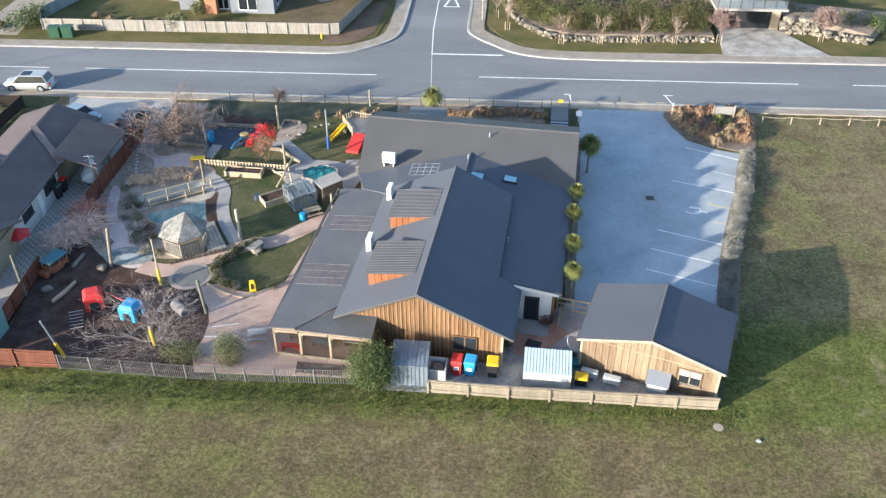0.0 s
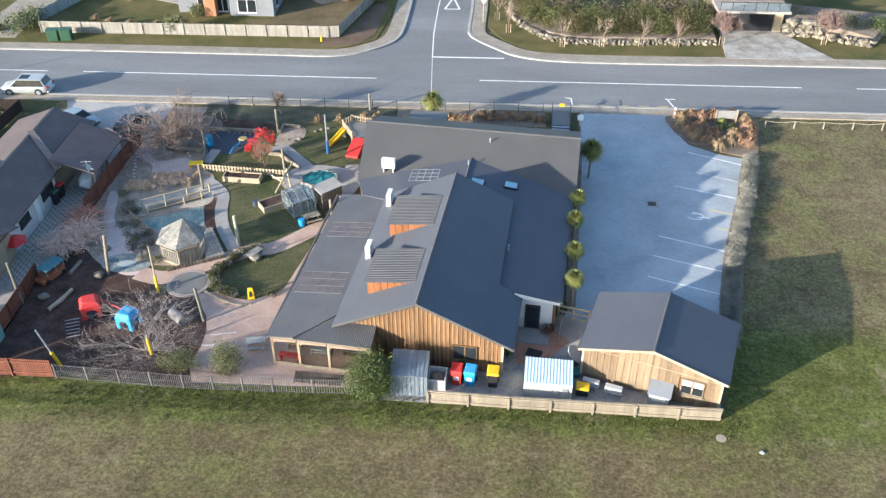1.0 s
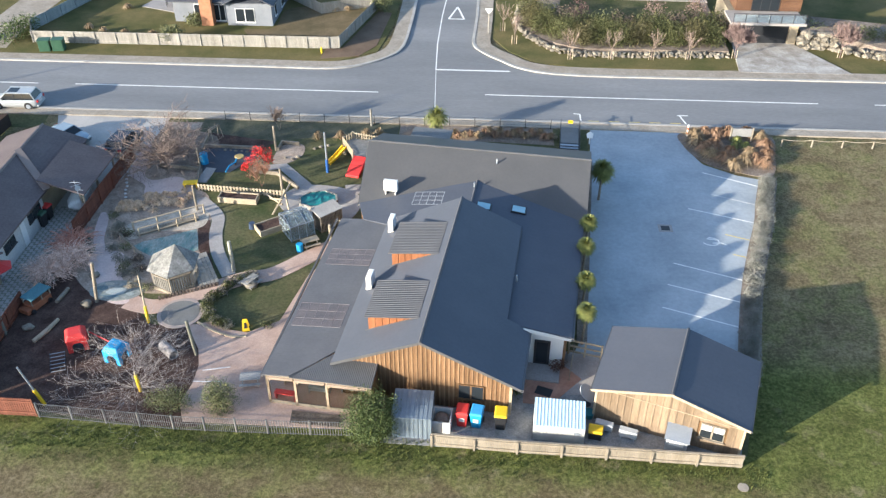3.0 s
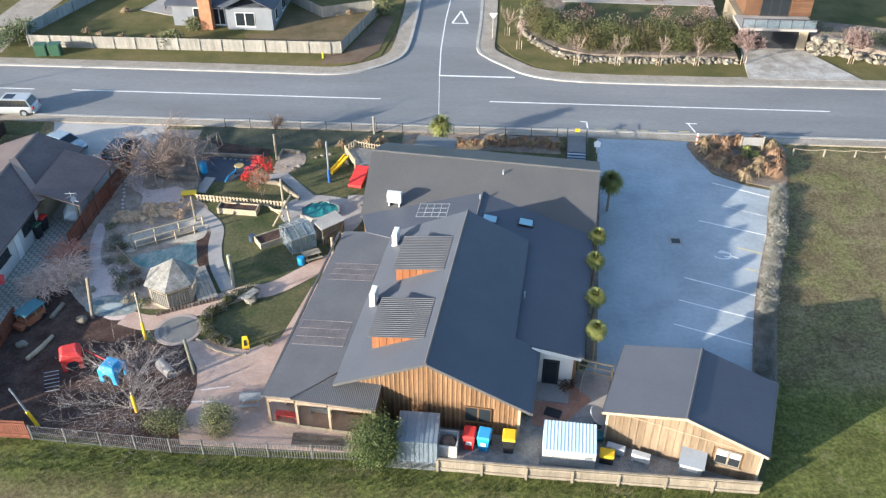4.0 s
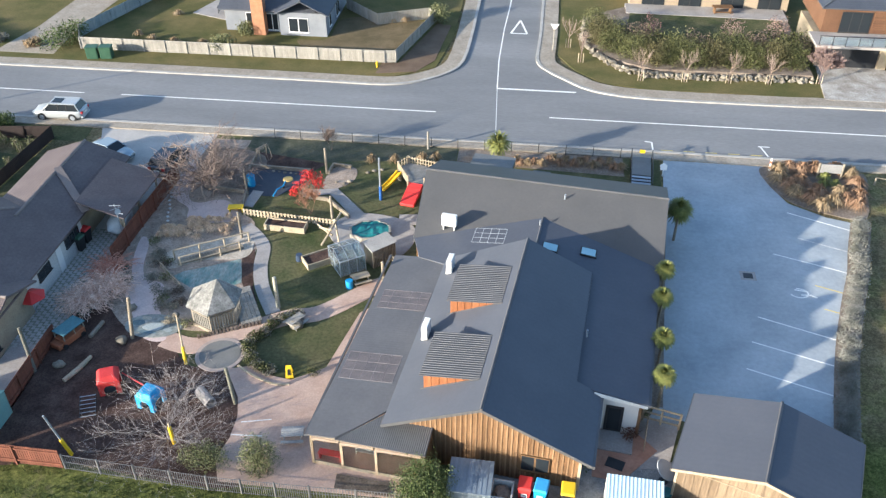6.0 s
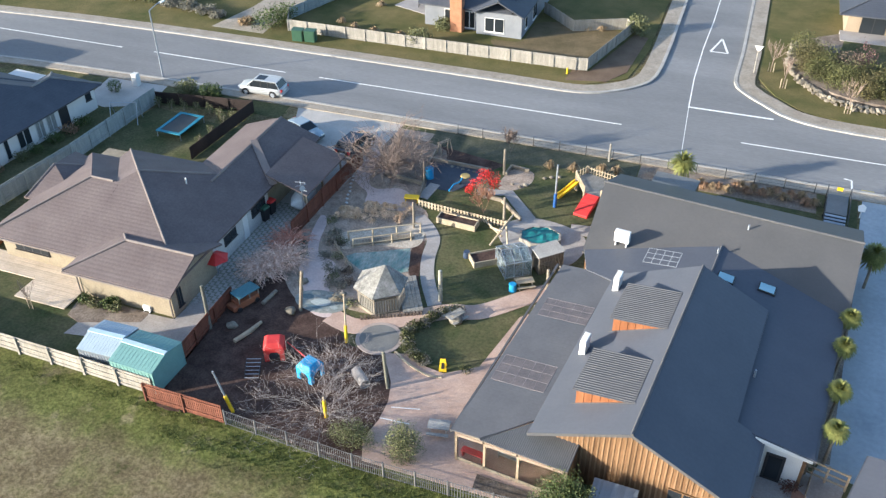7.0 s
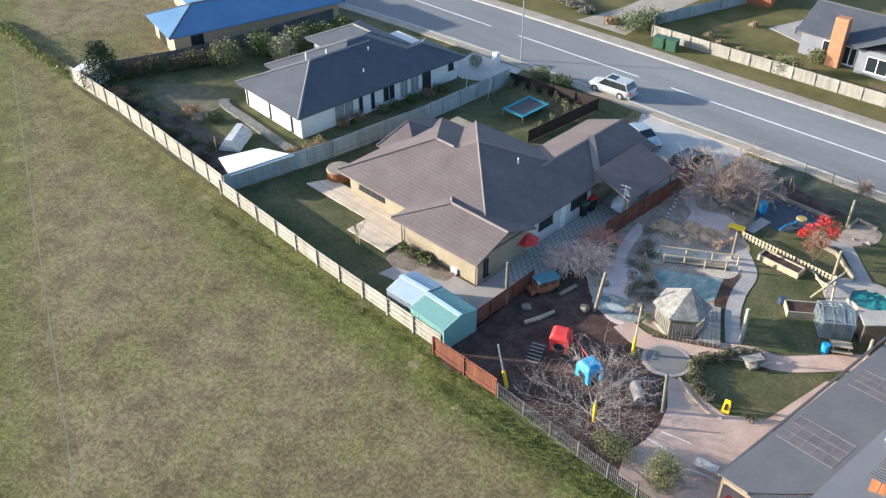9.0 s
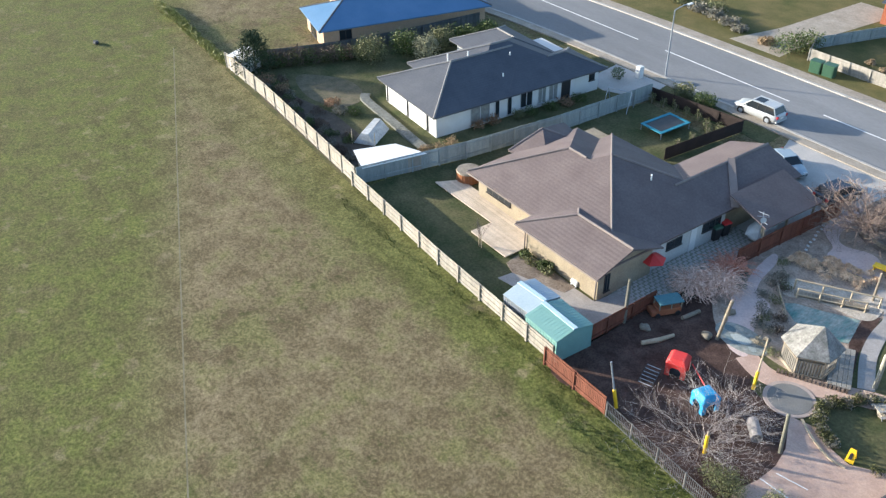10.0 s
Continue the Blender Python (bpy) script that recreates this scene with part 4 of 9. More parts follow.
# ---- raw mesh builder for plants ----
class Raw:
    """Vertices and faces in plain lists, for plants with very many small pieces."""

    def __init__(self, seed=1):
        self.v, self.f, self.r = [], [], random.Random(seed)

    def tube(self, p, q, r, r2, n=4):
        d = q - p
        if d.length < 1e-5:
            return
        a = d.orthogonal().normalized()
        b = d.normalized().cross(a)
        k = len(self.v)
        for c, rad in ((p, r), (q, r2)):
            for i in range(n):
                t = 2 * math.pi * i / n
                self.v.append(c + (a * math.cos(t) + b * math.sin(t)) * rad)
        for i in range(n):
            self.f.append((k + i, k + (i + 1) % n, k + n + (i + 1) % n, k + n + i))

    def leaf(self, c, size, up=0.3):
        R = self.r
        d = Vector((R.gauss(0, 1), R.gauss(0, 1), R.gauss(0, 1) * 0.7 + up)).normalized()
        a = d.orthogonal().normalized()
        a.rotate(Matrix.Rotation(R.random() * 6.28, 3, d))
        b = d.cross(a)
        s = size * (0.6 + 0.8 * R.random())
        k = len(self.v)
        self.v += [c - a * s, c - b * s * 0.45, c + a * s, c + b * s * 0.45]
        self.f.append((k, k + 1, k + 2, k + 3))

    def cloud(self, c, rx, ry, rz, n, size, hollow=0.45, seed=0.0):
        """Leaves in an uneven ellipsoid, thicker towards its skin."""
        R = self.r
        c = Vector(c)
        for _ in range(n):
            d = Vector((R.gauss(0, 1), R.gauss(0, 1), R.gauss(0, 1))).normalized()
            k = 1 + 0.55 * noise.noise(d * 1.9 + Vector((seed, c.x, c.y)))
            t = (hollow + (1 - hollow) * R.random() ** 0.6) * k
            p = c + Vector((d.x * rx, d.y * ry, d.z * rz)) * t
            if p.z > 0.02:
                self.leaf(p, size)

    def blades(self, c, r, h, n, w=0.03):
        """A tussock: arching blades from one crown."""
        R = self.r
        c = Vector(c)
        for _ in range(n):
            a = R.random() * 6.283
            lean = R.random() ** 0.7
            d = Vector((math.cos(a), math.sin(a), 0))
            s = Vector((-d.y, d.x, 0)) * w * (0.6 + R.random())
            b = c + d * 0.08 * R.random()
            hh = h * (0.6 + 0.5 * R.random())
            m = b + d * r * lean * 0.5 + Vector((0, 0, hh * (1 - 0.25 * lean)))
            e = b + d * r * lean * (0.95 + 0.3 * R.random()) + Vector((0, 0, hh * (0.95 - 0.75 * lean)))
            k = len(self.v)
            self.v += [b - s, b + s, m + s * 0.8, m - s * 0.8, e]
            self.f += [(k, k + 1, k + 2, k + 3), (k + 3, k + 2, k + 4)]

    def limb(self, p, d, length, r, depth, spread=0.6, up=0.15, kids=3, thin=0.008):
        """A branch that bends, tapers and forks into twigs."""
        R = self.r
        steps = 3
        for i in range(steps):
            d = (d + Vector((R.gauss(0, 0.12), R.gauss(0, 0.12), R.gauss(0, 0.10) + up * 0.3))).normalized()
            q = p + d * length / steps
            if q.z < 0.12:
                q.z = 0.12
            r2 = max(thin, r * 0.84)
            self.tube(p, q, r, r2, 5 if r > 0.05 else 3)
            p, r = q, r2
            if depth > 0 and i >= (1 if depth > 2 else 0):
                for _ in range(kids if i == steps - 1 else max(1, kids - 1)):
                    e = (d + Vector((R.gauss(0, spread), R.gauss(0, spread), R.gauss(0, spread * 0.7) + up))).normalized()
                    self.limb(p, e, length * (0.55 + 0.3 * R.random()), max(thin, r * 0.62), depth - 1, spread, up, kids, thin)

    def part(self, name, material, parent=None, label="", smooth=False):
        me = bpy.data.meshes.new(name)
        me.from_pydata([tuple(p) for p in self.v], [], self.f)
        me.materials.append(material)
        ob = new(name, me)
        ob.parent = parent
        if label:
            ob["label"] = label
        return ob


def bush(label, x, y, rx, ry, h, material=M_LEAF, n=1100, size=0.10, seed=1, category="shrub", group="", trunk=True, name="shrub", clumps=6):
    b = thing(name, label, category, x, y, 0, 0, group)
    R = random.Random(seed)
    raw = Raw(seed)
    core = Raw(seed + 50)
    for i in range(clumps):
        a = 6.283 * i / clumps + R.random()
        k = 0.45 if clumps > 1 else 0
        c = (math.cos(a) * rx * k, math.sin(a) * ry * k, h * (0.35 + 0.25 * R.random()))
        raw.cloud(c, rx * 0.62, ry * 0.62, h * 0.48, n // clumps, size, 0.35, seed + i)
    if trunk:
        for i in range(5):
            a = R.random() * 6.28
            core.tube(Vector((0, 0, 0)), Vector((math.cos(a) * rx * 0.45, math.sin(a) * ry * 0.45, h * 0.7)), 0.04, 0.015)
        core.part("stem", M_TIMBER, b)
    raw.part("foliage", material, b)
    return b


def tussock(label, x, y, r, h, material=M_TUSS, n=110, seed=1, group="tussock clumps", w=0.03):
    t = thing("tussock", label, "grass clump", x, y, 0, 0, group)
    raw = Raw(seed)
    raw.blades((0, 0, 0), r, h, n, w)
    raw.part("leaf_clump", material, t)
    return t


def bare_tree(label, x, y, trunks, length, r, depth, spread, up, material, seed, kids=3, lean=0.5, group="", thin=0.008, height0=0.0):
    t = thing("bare_tree", label, "tree", x, y, 0, 0, group)
    R = random.Random(seed)
    stem, crown = Raw(seed), Raw(seed + 1)
    base = Vector((0, 0, 0))
    if height0:
        stem.tube(base, Vector((0.05, 0.02, height0)), r * 1.3, r * 1.05, 7)
        base = Vector((0.05, 0.02, height0))
    for i in range(trunks):
        a = 6.283 * i / trunks + R.random() * 0.7
        d = Vector((math.cos(a) * lean, math.sin(a) * lean, 1)).normalized()
        q = base + d * length * 0.45
        stem.tube(base, q, r, r * 0.75, 6)
        crown.limb(q, d, length, r * 0.72, depth, spread, up, kids, thin)
    stem.part("trunk", material, t)
    crown.part("crown", material, t)
    return t


def wiry_tree(label, x, y, mains, reach, height, material, seed, r0=0.04, arch=0.5, twigs=5, thin=0.007, trunk=0.0, name="bare_tree"):
    """A leafless tree: long bending stems that arch outwards, each with side shoots and fine twigs."""
    t = thing(name, label, "tree", x, y)
    R = random.Random(seed)
    stem, crown = Raw(seed), Raw(seed + 1)
    base = Vector((0, 0, trunk))
    if trunk:
        stem.tube(Vector((0, 0, 0)), base, r0 * 2.2, r0 * 1.6, 8)

    def shoot(raw, p, d, length, r, steps, droop, kids, level):
        for i in range(steps):
            d = (d + Vector((R.gauss(0, 0.2), R.gauss(0, 0.2), R.gauss(0, 0.14) - droop))).normalized()
            q = p + d * (length / steps)
            if q.z < 0.08:
                q.z, d.z = 0.08, abs(d.z) * 0.3
            r2 = max(thin, r * 0.86)
            raw.tube(p, q, r, r2, 5 if r > 0.03 else 3)
            p, r = q, r2
            if level and i >= (1 if level > 1 else 0):
                for _ in range(kids):
                    side = Vector((R.gauss(0, 1), R.gauss(0, 1), R.gauss(0.15, 0.6))).normalized()
                    e = (d * 0.75 + side * 0.75).normalized()
                    shoot(crown, p, e, length * R.uniform(0.22, 0.5), max(thin, r * 0.55), 3, droop * 0.5, max(1, kids - 1), level - 1)

    for i in range(mains):
        a = 6.283 * i / mains + R.uniform(-0.35, 0.35)
        k = R.uniform(0.75, 1.15)
        rise = height / reach * R.uniform(0.7, 1.5)
        d = Vector((math.cos(a), math.sin(a), rise)).normalized()
        shoot(stem, base + Vector((math.cos(a), math.sin(a), 0)) * 0.06, d, math.hypot(reach, height * 0.6) * k, r0 * R.uniform(0.7, 1.1), 7, arch * 0.1, 1 if twigs < 3 else 2, 2 if twigs > 3 else 1)
    stem.part("trunk", material, t)
    crown.part("crown", material, t)
    return t


# ---- plants of the compound ----
bush("dense dark green evergreen shrub against the fence", -6.6, 38.6, 1.65, 1.5, 3.1, mat("deep_evergreen_leaves", (0.036, 0.058, 0.018), (0.090, 0.120, 0.040), rough=0.6, scale=2.2, fine=9, grain=0.4, bump=0), 17000, 0.052, 3, clumps=12)
bush("olive-green shrub behind the mesh fence", -15.9, 40.1, 1.2, 1.1, 1.9, M_OLIVE, 7000, 0.045, 5, clumps=8)
bush("light olive-green sprawling shrub under the bare tree", -18.9, 39.9, 1.5, 0.9, 1.5, M_OLIVE, 4800, 0.045, 6, clumps=7)
wiry_tree("wide spreading leafless tree with pale grey twigs", -21.6, 41.3, 30, 3.7, 1.5, M_BARKTREE, 11, 0.0125, 0.7, 6, 0.0040, 0.25)
wiry_tree("low leafless tree with a star of pale grey branches", -22.1, 44.3, 20, 2.5, 1.3, M_BARKTREE, 19, 0.0125, 0.7, 6, 0.0046, 0.3)
wiry_tree("large leafless multi-stemmed tree beside the driveway", -28.0, 67.6, 44, 3.3, 2.9, M_TWIG, 12, 0.06, 0.5, 6, 0.0125, 0.7)
M_HEAP = mat("pinkish_dead_stems", (0.52, 0.31, 0.235), (0.80, 0.63, 0.53), scale=2.5, fine=10, grain=0.35)
def stem_heap(label, x, y, rx, ry, h, n, material, seed):
    """A mound of long arching stems, each rising from the ground and falling back to it."""
    t = thing("leafless_shrub", label, "shrub", x, y)
    R = random.Random(seed)
    stems, shoots = Raw(seed), Raw(seed + 1)
    for i in range(n):
        a = R.random() * 6.283
        k = R.random() ** 0.5 * 0.5
        p0 = Vector((math.cos(a) * rx * k, math.sin(a) * ry * k, 0.0))
        b = R.random() * 6.283
        span = R.uniform(0.9, 2.0)
        top = h * (1.05 - k) * R.uniform(0.55, 1.15)
        r = R.uniform(0.022, 0.040)
        last = p0
        for j in range(1, 8):
            f_ = j / 7
            q = p0 + Vector((math.cos(b), math.sin(b), 0)) * span * f_ + Vector((R.gauss(0, 0.04), R.gauss(0, 0.04), 0.05 + 3.2 * top * f_ * (1 - 0.75 * f_)))
            stems.tube(last, q, r, r * 0.9, 4)
            r *= 0.9
            if j > 2 and R.random() < 0.5:
                e = q + Vector((R.gauss(0, 0.3), R.gauss(0, 0.3), R.uniform(-0.1, 0.3)))
                shoots.tube(q, e, r * 0.6, 0.006, 3)
            last = q
    stems.part("stem", material, t)
    shoots.part("twig", material, t)["kind"] = "stuff"
    return t


stem_heap("heap of tangled leafless pinkish stems", -31.6, 52.2, 1.5, 1.4, 0.95, 270, M_HEAP, 13)
stem_heap("heap of tangled leafless pinkish stems", -30.7, 53.8, 1.7, 1.6, 1.05, 320, M_HEAP, 14)
stem_heap("heap of tangled leafless reddish stems", -31.4, 55.8, 1.3, 1.4, 0.95, 160, mat("red_dead_stems", (0.40, 0.150, 0.10), (0.60, 0.33, 0.25), scale=2.5, fine=10, grain=0.35), 18)
M_TEALLEAF = mat("blue_green_leaves", (0.05, 0.085, 0.065), (0.10, 0.15, 0.12), rough=0.7, scale=2.2, fine=9, grain=0.4, bump=0)
for i, (x, y) in enumerate(((-30.4, 53.2), (-29.9, 55.0), (-31.3, 51.4), (-30.6, 56.2))):
    bush("blue-green leafy patch among the dead stems", x, y, 0.6, 0.5, 0.75, M_TEALLEAF, 260, 0.08, 760 + i, "shrub", "undergrowth", clumps=3, trunk=False)
bare_tree("slender leafless tree by the picket fence", -19.0, 64.8, 3, 0.8, 0.016, 3, 0.5, 0.3, mat("russet_twigs", (0.28, 0.14, 0.09), (0.36, 0.20, 0.13)), 15, 3, 0.5)
bare_tree("leafless sapling in the roadside bed", -19.6, 74.6, 3, 0.8, 0.016, 3, 0.5, 0.3, M_TWIG, 16, 3, 0.4)
bush("dead grey twiggy shrub", -28.6, 57.2, 0.6, 0.9, 0.8, M_SCRUB, 300, 0.07, 17)
maple = thing("red_maple", "small maple with bright red leaves", "tree", -19.5, 66.7)
raw = Raw(21)
for i in range(5):
    raw.limb(Vector((0, 0, 0)), Vector((raw.r.gauss(0, 0.4), raw.r.gauss(0, 0.4), 1)).normalized(), 1.1, 0.035, 2, 0.5, 0.2, 3)
raw.part("trunk", M_TWIG, maple)
raw = Raw(22)
for cx, cy, cz, rr in ((-0.8, -0.4, 1.7, 0.9), (0.5, 0.5, 2.1, 0.9), (-0.2, 0.4, 2.4, 0.7), (1.0, 0.1, 1.8, 0.7), (-1.3, -0.9, 1.3, 0.6)):
    raw.cloud((cx * 0.8, cy * 0.8, cz * 0.9), rr * 0.8, rr * 0.8, rr * 0.6, 190, 0.08, 0.2, cx)
raw.part("crown", M_REDLEAF, maple)


def cabbage_palm(x, y, h, n, size, seed, label="cabbage palm with drooping green-yellow leaves"):
    p = thing("cabbage_palm", label, "palm", x, y, 0, 0, "palms")
    raw = Raw(seed)
    raw.tube(Vector((0, 0, 0)), Vector((0.04, 0, h - 0.1)), 0.11, 0.08, 7)
    raw.part("trunk", M_TIMBER, p)
    raw = Raw(seed + 1)
    R = raw.r
    for _ in range(n):
        a, e = R.random() * 6.283, math.asin(R.uniform(-0.75, 1.0))
        d = Vector((math.cos(a) * math.cos(e), math.sin(a) * math.cos(e), math.sin(e)))
        side = d.cross(Vector((0, 0, 1))).normalized() * 0.05
        b = Vector((0.04, 0, h))
        size_ = size * R.uniform(0.7, 1.12)
        m = b + d * size_ * 0.55
        t = b + d * size_ + Vector((0, 0, -0.25 * size_))
        k = len(raw.v)
        raw.v += [b - side, b + side, m + side, m - side, t]
        raw.f += [(k, k + 1, k + 2, k + 3), (k + 3, k + 2, k + 4)]
    raw.part("crown", M_PALM, p)
    return p


M_PALM = mat("palm_leaves", (0.100, 0.122, 0.032), (0.260, 0.262, 0.085), rough=0.6, scale=2, fine=8, grain=0.35, bump=0)
for i, (x, y, h) in enumerate(((8.8, 64.5, 2.7), (7.15, 57.1, 2.7), (6.75, 54.2, 2.7), (6.45, 50.3, 2.7), (6.25, 47.1, 2.7))):
    cabbage_palm(x, y, h + 0.2, 900, 0.74 if i else 1.1, 30 + i)
cabbage_palm(-5.0, 73.6, 2.4, 340, 1.3, 40, "tall cabbage palm beside the road")
bed = structure("palm_bed", Shape().prism([(5.9, 47.2), (6.6, 47.2), (8.8, 70.5), (8.0, 70.5)], -0.1, 0.05), M_SOIL, "dark narrow planting bed along the building", "garden bed")

# silver hedge along the car park
HEDGE = [(23.3, 68.2), (22.2, 64.6), (21.4, 61.6), (20.2, 58.2), (18.8, 53.8), (17.7, 49.6), (17.0, 46.6), (16.3, 44.0)]
hl = smooth_line(HEDGE, 5)
for i, (x, y) in enumerate(hl):
    bush("clipped silver-grey lavender mound in a hedge row", x + random.uniform(-0.12, 0.12), y, random.uniform(0.62, 0.8), random.uniform(0.6, 0.85), random.uniform(0.5, 0.95), M_LAV, 1500, 0.044, 60 + i, "hedge plant", "lavender hedge", name="lavender", clumps=6, trunk=False)
structure("hedge_bed", ribbon(hl, 1.5, -0.1, 0.05), M_SOIL, "soil bed under the lavender hedge", "garden bed")

# tussock garden at the entrance
structure("entrance_bed", Shape().prism(blob([(17.6, 76.3), (17.2, 73.6), (18.6, 70.8), (21.2, 69.4), (23.8, 69.0), (24.9, 72.5), (25.0, 76.3)]), -0.1, 0.05), M_SOIL, "mulched entrance garden bed", "garden bed")
M_TUSS2 = mat("rust_tussock_blades", (0.20, 0.112, 0.066), (0.37, 0.235, 0.150), rough=0.9, scale=1.5, fine=9, grain=0.4, bump=0)
for i, (x, y) in enumerate(((18.4, 75.4), (19.3, 75.8), (20.3, 75.6), (18.2, 74.0), (18.9, 73.0), (19.8, 73.6), (19.2, 71.9), (20.2, 71.2), (20.9, 72.3), (21.9, 70.9), (22.8, 71.2), (23.6, 70.6), (22.6, 72.2), (24.0, 72.0), (24.3, 73.8), (24.2, 75.4), (23.2, 75.9), (21.4, 76.0), (20.8, 70.2))):
    tussock("rust-brown tussock grass in the entrance garden", x, y, 1.15, 0.95, M_TUSS2 if i % 3 else M_TUSS, 240, 90 + i, w=0.04)
for i, (x, y) in enumerate(((21.6, 73.4), (22.6, 73.6), (22.0, 74.6))):
    tussock("yellow-green flax clump in the entrance garden", x, y, 0.7, 0.7, M_PALM, 120, 120 + i, w=0.045)
for i in range(17):
    tussock("brown tussock grass in the roadside strip", -3.6 + i * 0.56 + random.uniform(-0.2, 0.2), 74.6 + random.uniform(-0.7, 0.7), 0.75, 0.65, M_TUSS2 if i % 2 else M_TUSS, 120, 130 + i)
M_STRAW = mat("straw_blades", (0.58, 0.385, 0.24), (0.80, 0.60, 0.42), rough=0.9, scale=1.5, fine=9, grain=0.4, bump=0)
for i in range(44):
    x = -29.6 + 5.2 * ((i * 0.618) % 1)
    tussock("straw-coloured tussock grass in the garden bed", x, 61.2 + 0.28 * (x + 29.6) + random.uniform(-1.3, 1.2), random.uniform(0.35, 0.6), random.uniform(0.3, 0.5), M_STRAW, 110, 150 + i, w=0.025)
for i, (x, y) in enumerate(((-13.7, 73.2), (-11.4, 73.8), (-10.2, 73.9), (-15.7, 73.0))):
    tussock("straw-coloured tussock grass by the play deck", x, y, 0.7, 0.9, M_TUSS, 110, 170 + i)
# silver border round the oval lawn
for i, (x, y) in enumerate(smooth_line([(-17.2, 52.9), (-18.4, 52.0), (-18.9, 50.8), (-19.6, 49.8), (-19.2, 48.6), (-18.6, 47.8), (-17.6, 47.3)], 3)):
    bush("low dark olive border hedge round the lawn", x + 0.25, y + random.uniform(-0.1, 0.1), 0.5, 0.5, 0.55, M_HEDGE if i % 3 else M_SCRUB, 380, 0.06, 180 + i, "shrub", "lawn border", clumps=4, trunk=False)
bush("low dark olive border hedge round the lawn", -14.7, 47.6, 0.5, 0.4, 0.4, M_HEDGE, 200, 0.06, 205, "shrub", "lawn border", clumps=3, trunk=False)
for i, (x, y) in enumerate(((-27.2, 55.6), (-27.4, 54.2), (-26.6, 53.2), (-25.6, 52.6), (-27.8, 57.4), (-28.8, 58.4), (-29.6, 59.6), (-25.2, 51.2), (-24.0, 51.0))):
    bush("scrubby grey-green shrub beside the path", x, y, 0.55, 0.5, 0.6, M_SCRUB if i % 2 else M_OLIVE, 240, 0.06, 210 + i, "shrub", "path border", clumps=3, trunk=False)


# ---- play things ----
def post(x, y, h, r=0.11, lean=(0, 0), pad=None, material=None, label="weathered round timber sail post"):
    p = thing("sail_post", label, "post", x, y, 0, 0, "sail posts")
    top = Vector((lean[0], lean[1], h))
    if pad:
        k = min(1, 1.3 / h)
        part("pole", Shape().tube((0, 0, 0), top, r, r * 0.9, 10), material or M_STEEL, p)
        part("pad", Shape().tube((0, 0, 0.05), top * k, r + 0.05, r + 0.05, 10), pad, p, "padded sleeve")
    else:
        part("pole", Shape().tube((0, 0, 0), top, r, r * 0.9, 10), material or M_TIMBER, p)
        part("cap", Shape().tube(top, top + Vector((0, 0, 0.05)), r * 0.95, r * 0.5, 10), material or M_TIMBER, p)
    return p


post(-18.5, 53.5, 2.6, 0.15, material=mat("pale_lichened_post", (0.24, 0.235, 0.19), (0.40, 0.39, 0.33), scale=2, grain=0.3))
post(-27.1, 49.4, 3.3, 0.13, (0.35, 0.2))
post(-18.7, 44.6, 2.7, 0.12, (-0.25, 0.2), material=mat("mossy_post", (0.14, 0.14, 0.11), (0.22, 0.21, 0.17)))
post(-22.8, 47.5, 3.6, 0.06, (-0.2, 0.6), M_YEL, M_PALE, "slim sail pole with a yellow pad")
post(-26.6, 39.75, 3.2, 0.06, (-0.75, -0.1), M_YEL, label="slim steel sail pole with a yellow pad")
post(-21.2, 41.2, 1.6, 0.06, (-0.1, 0.1), M_YEL, M_PALE, "short pole with a yellow pad")
post(-13.9, 67.4, 3.9, 0.08, (0, 0), paint("navy_pad", (0.02, 0.09, 0.28)), label="steel sail pole with a blue pad")
post(-31.9, 45.8, 3.2, 0.13, (-0.3, 0.4), material=mat("dark_post", (0.10, 0.10, 0.085), (0.16, 0.155, 0.13)))
post(-11.6, 55.6, 2.9, 0.12)
post(-17.0, 63.7, 2.5)
post(-23.4, 61.1, 2.3, 0.10)
post(-24.9, 67.3, 2.1, 0.08)
post(-19.1, 70.9, 2.4)
post(-11.2, 75.9, 1.7, material=M_GFENCE)
post(-32.3, 60.4, 2.2, material=M_PALE)
post(-32.3, 63.5, 2.0, material=M_PALE)


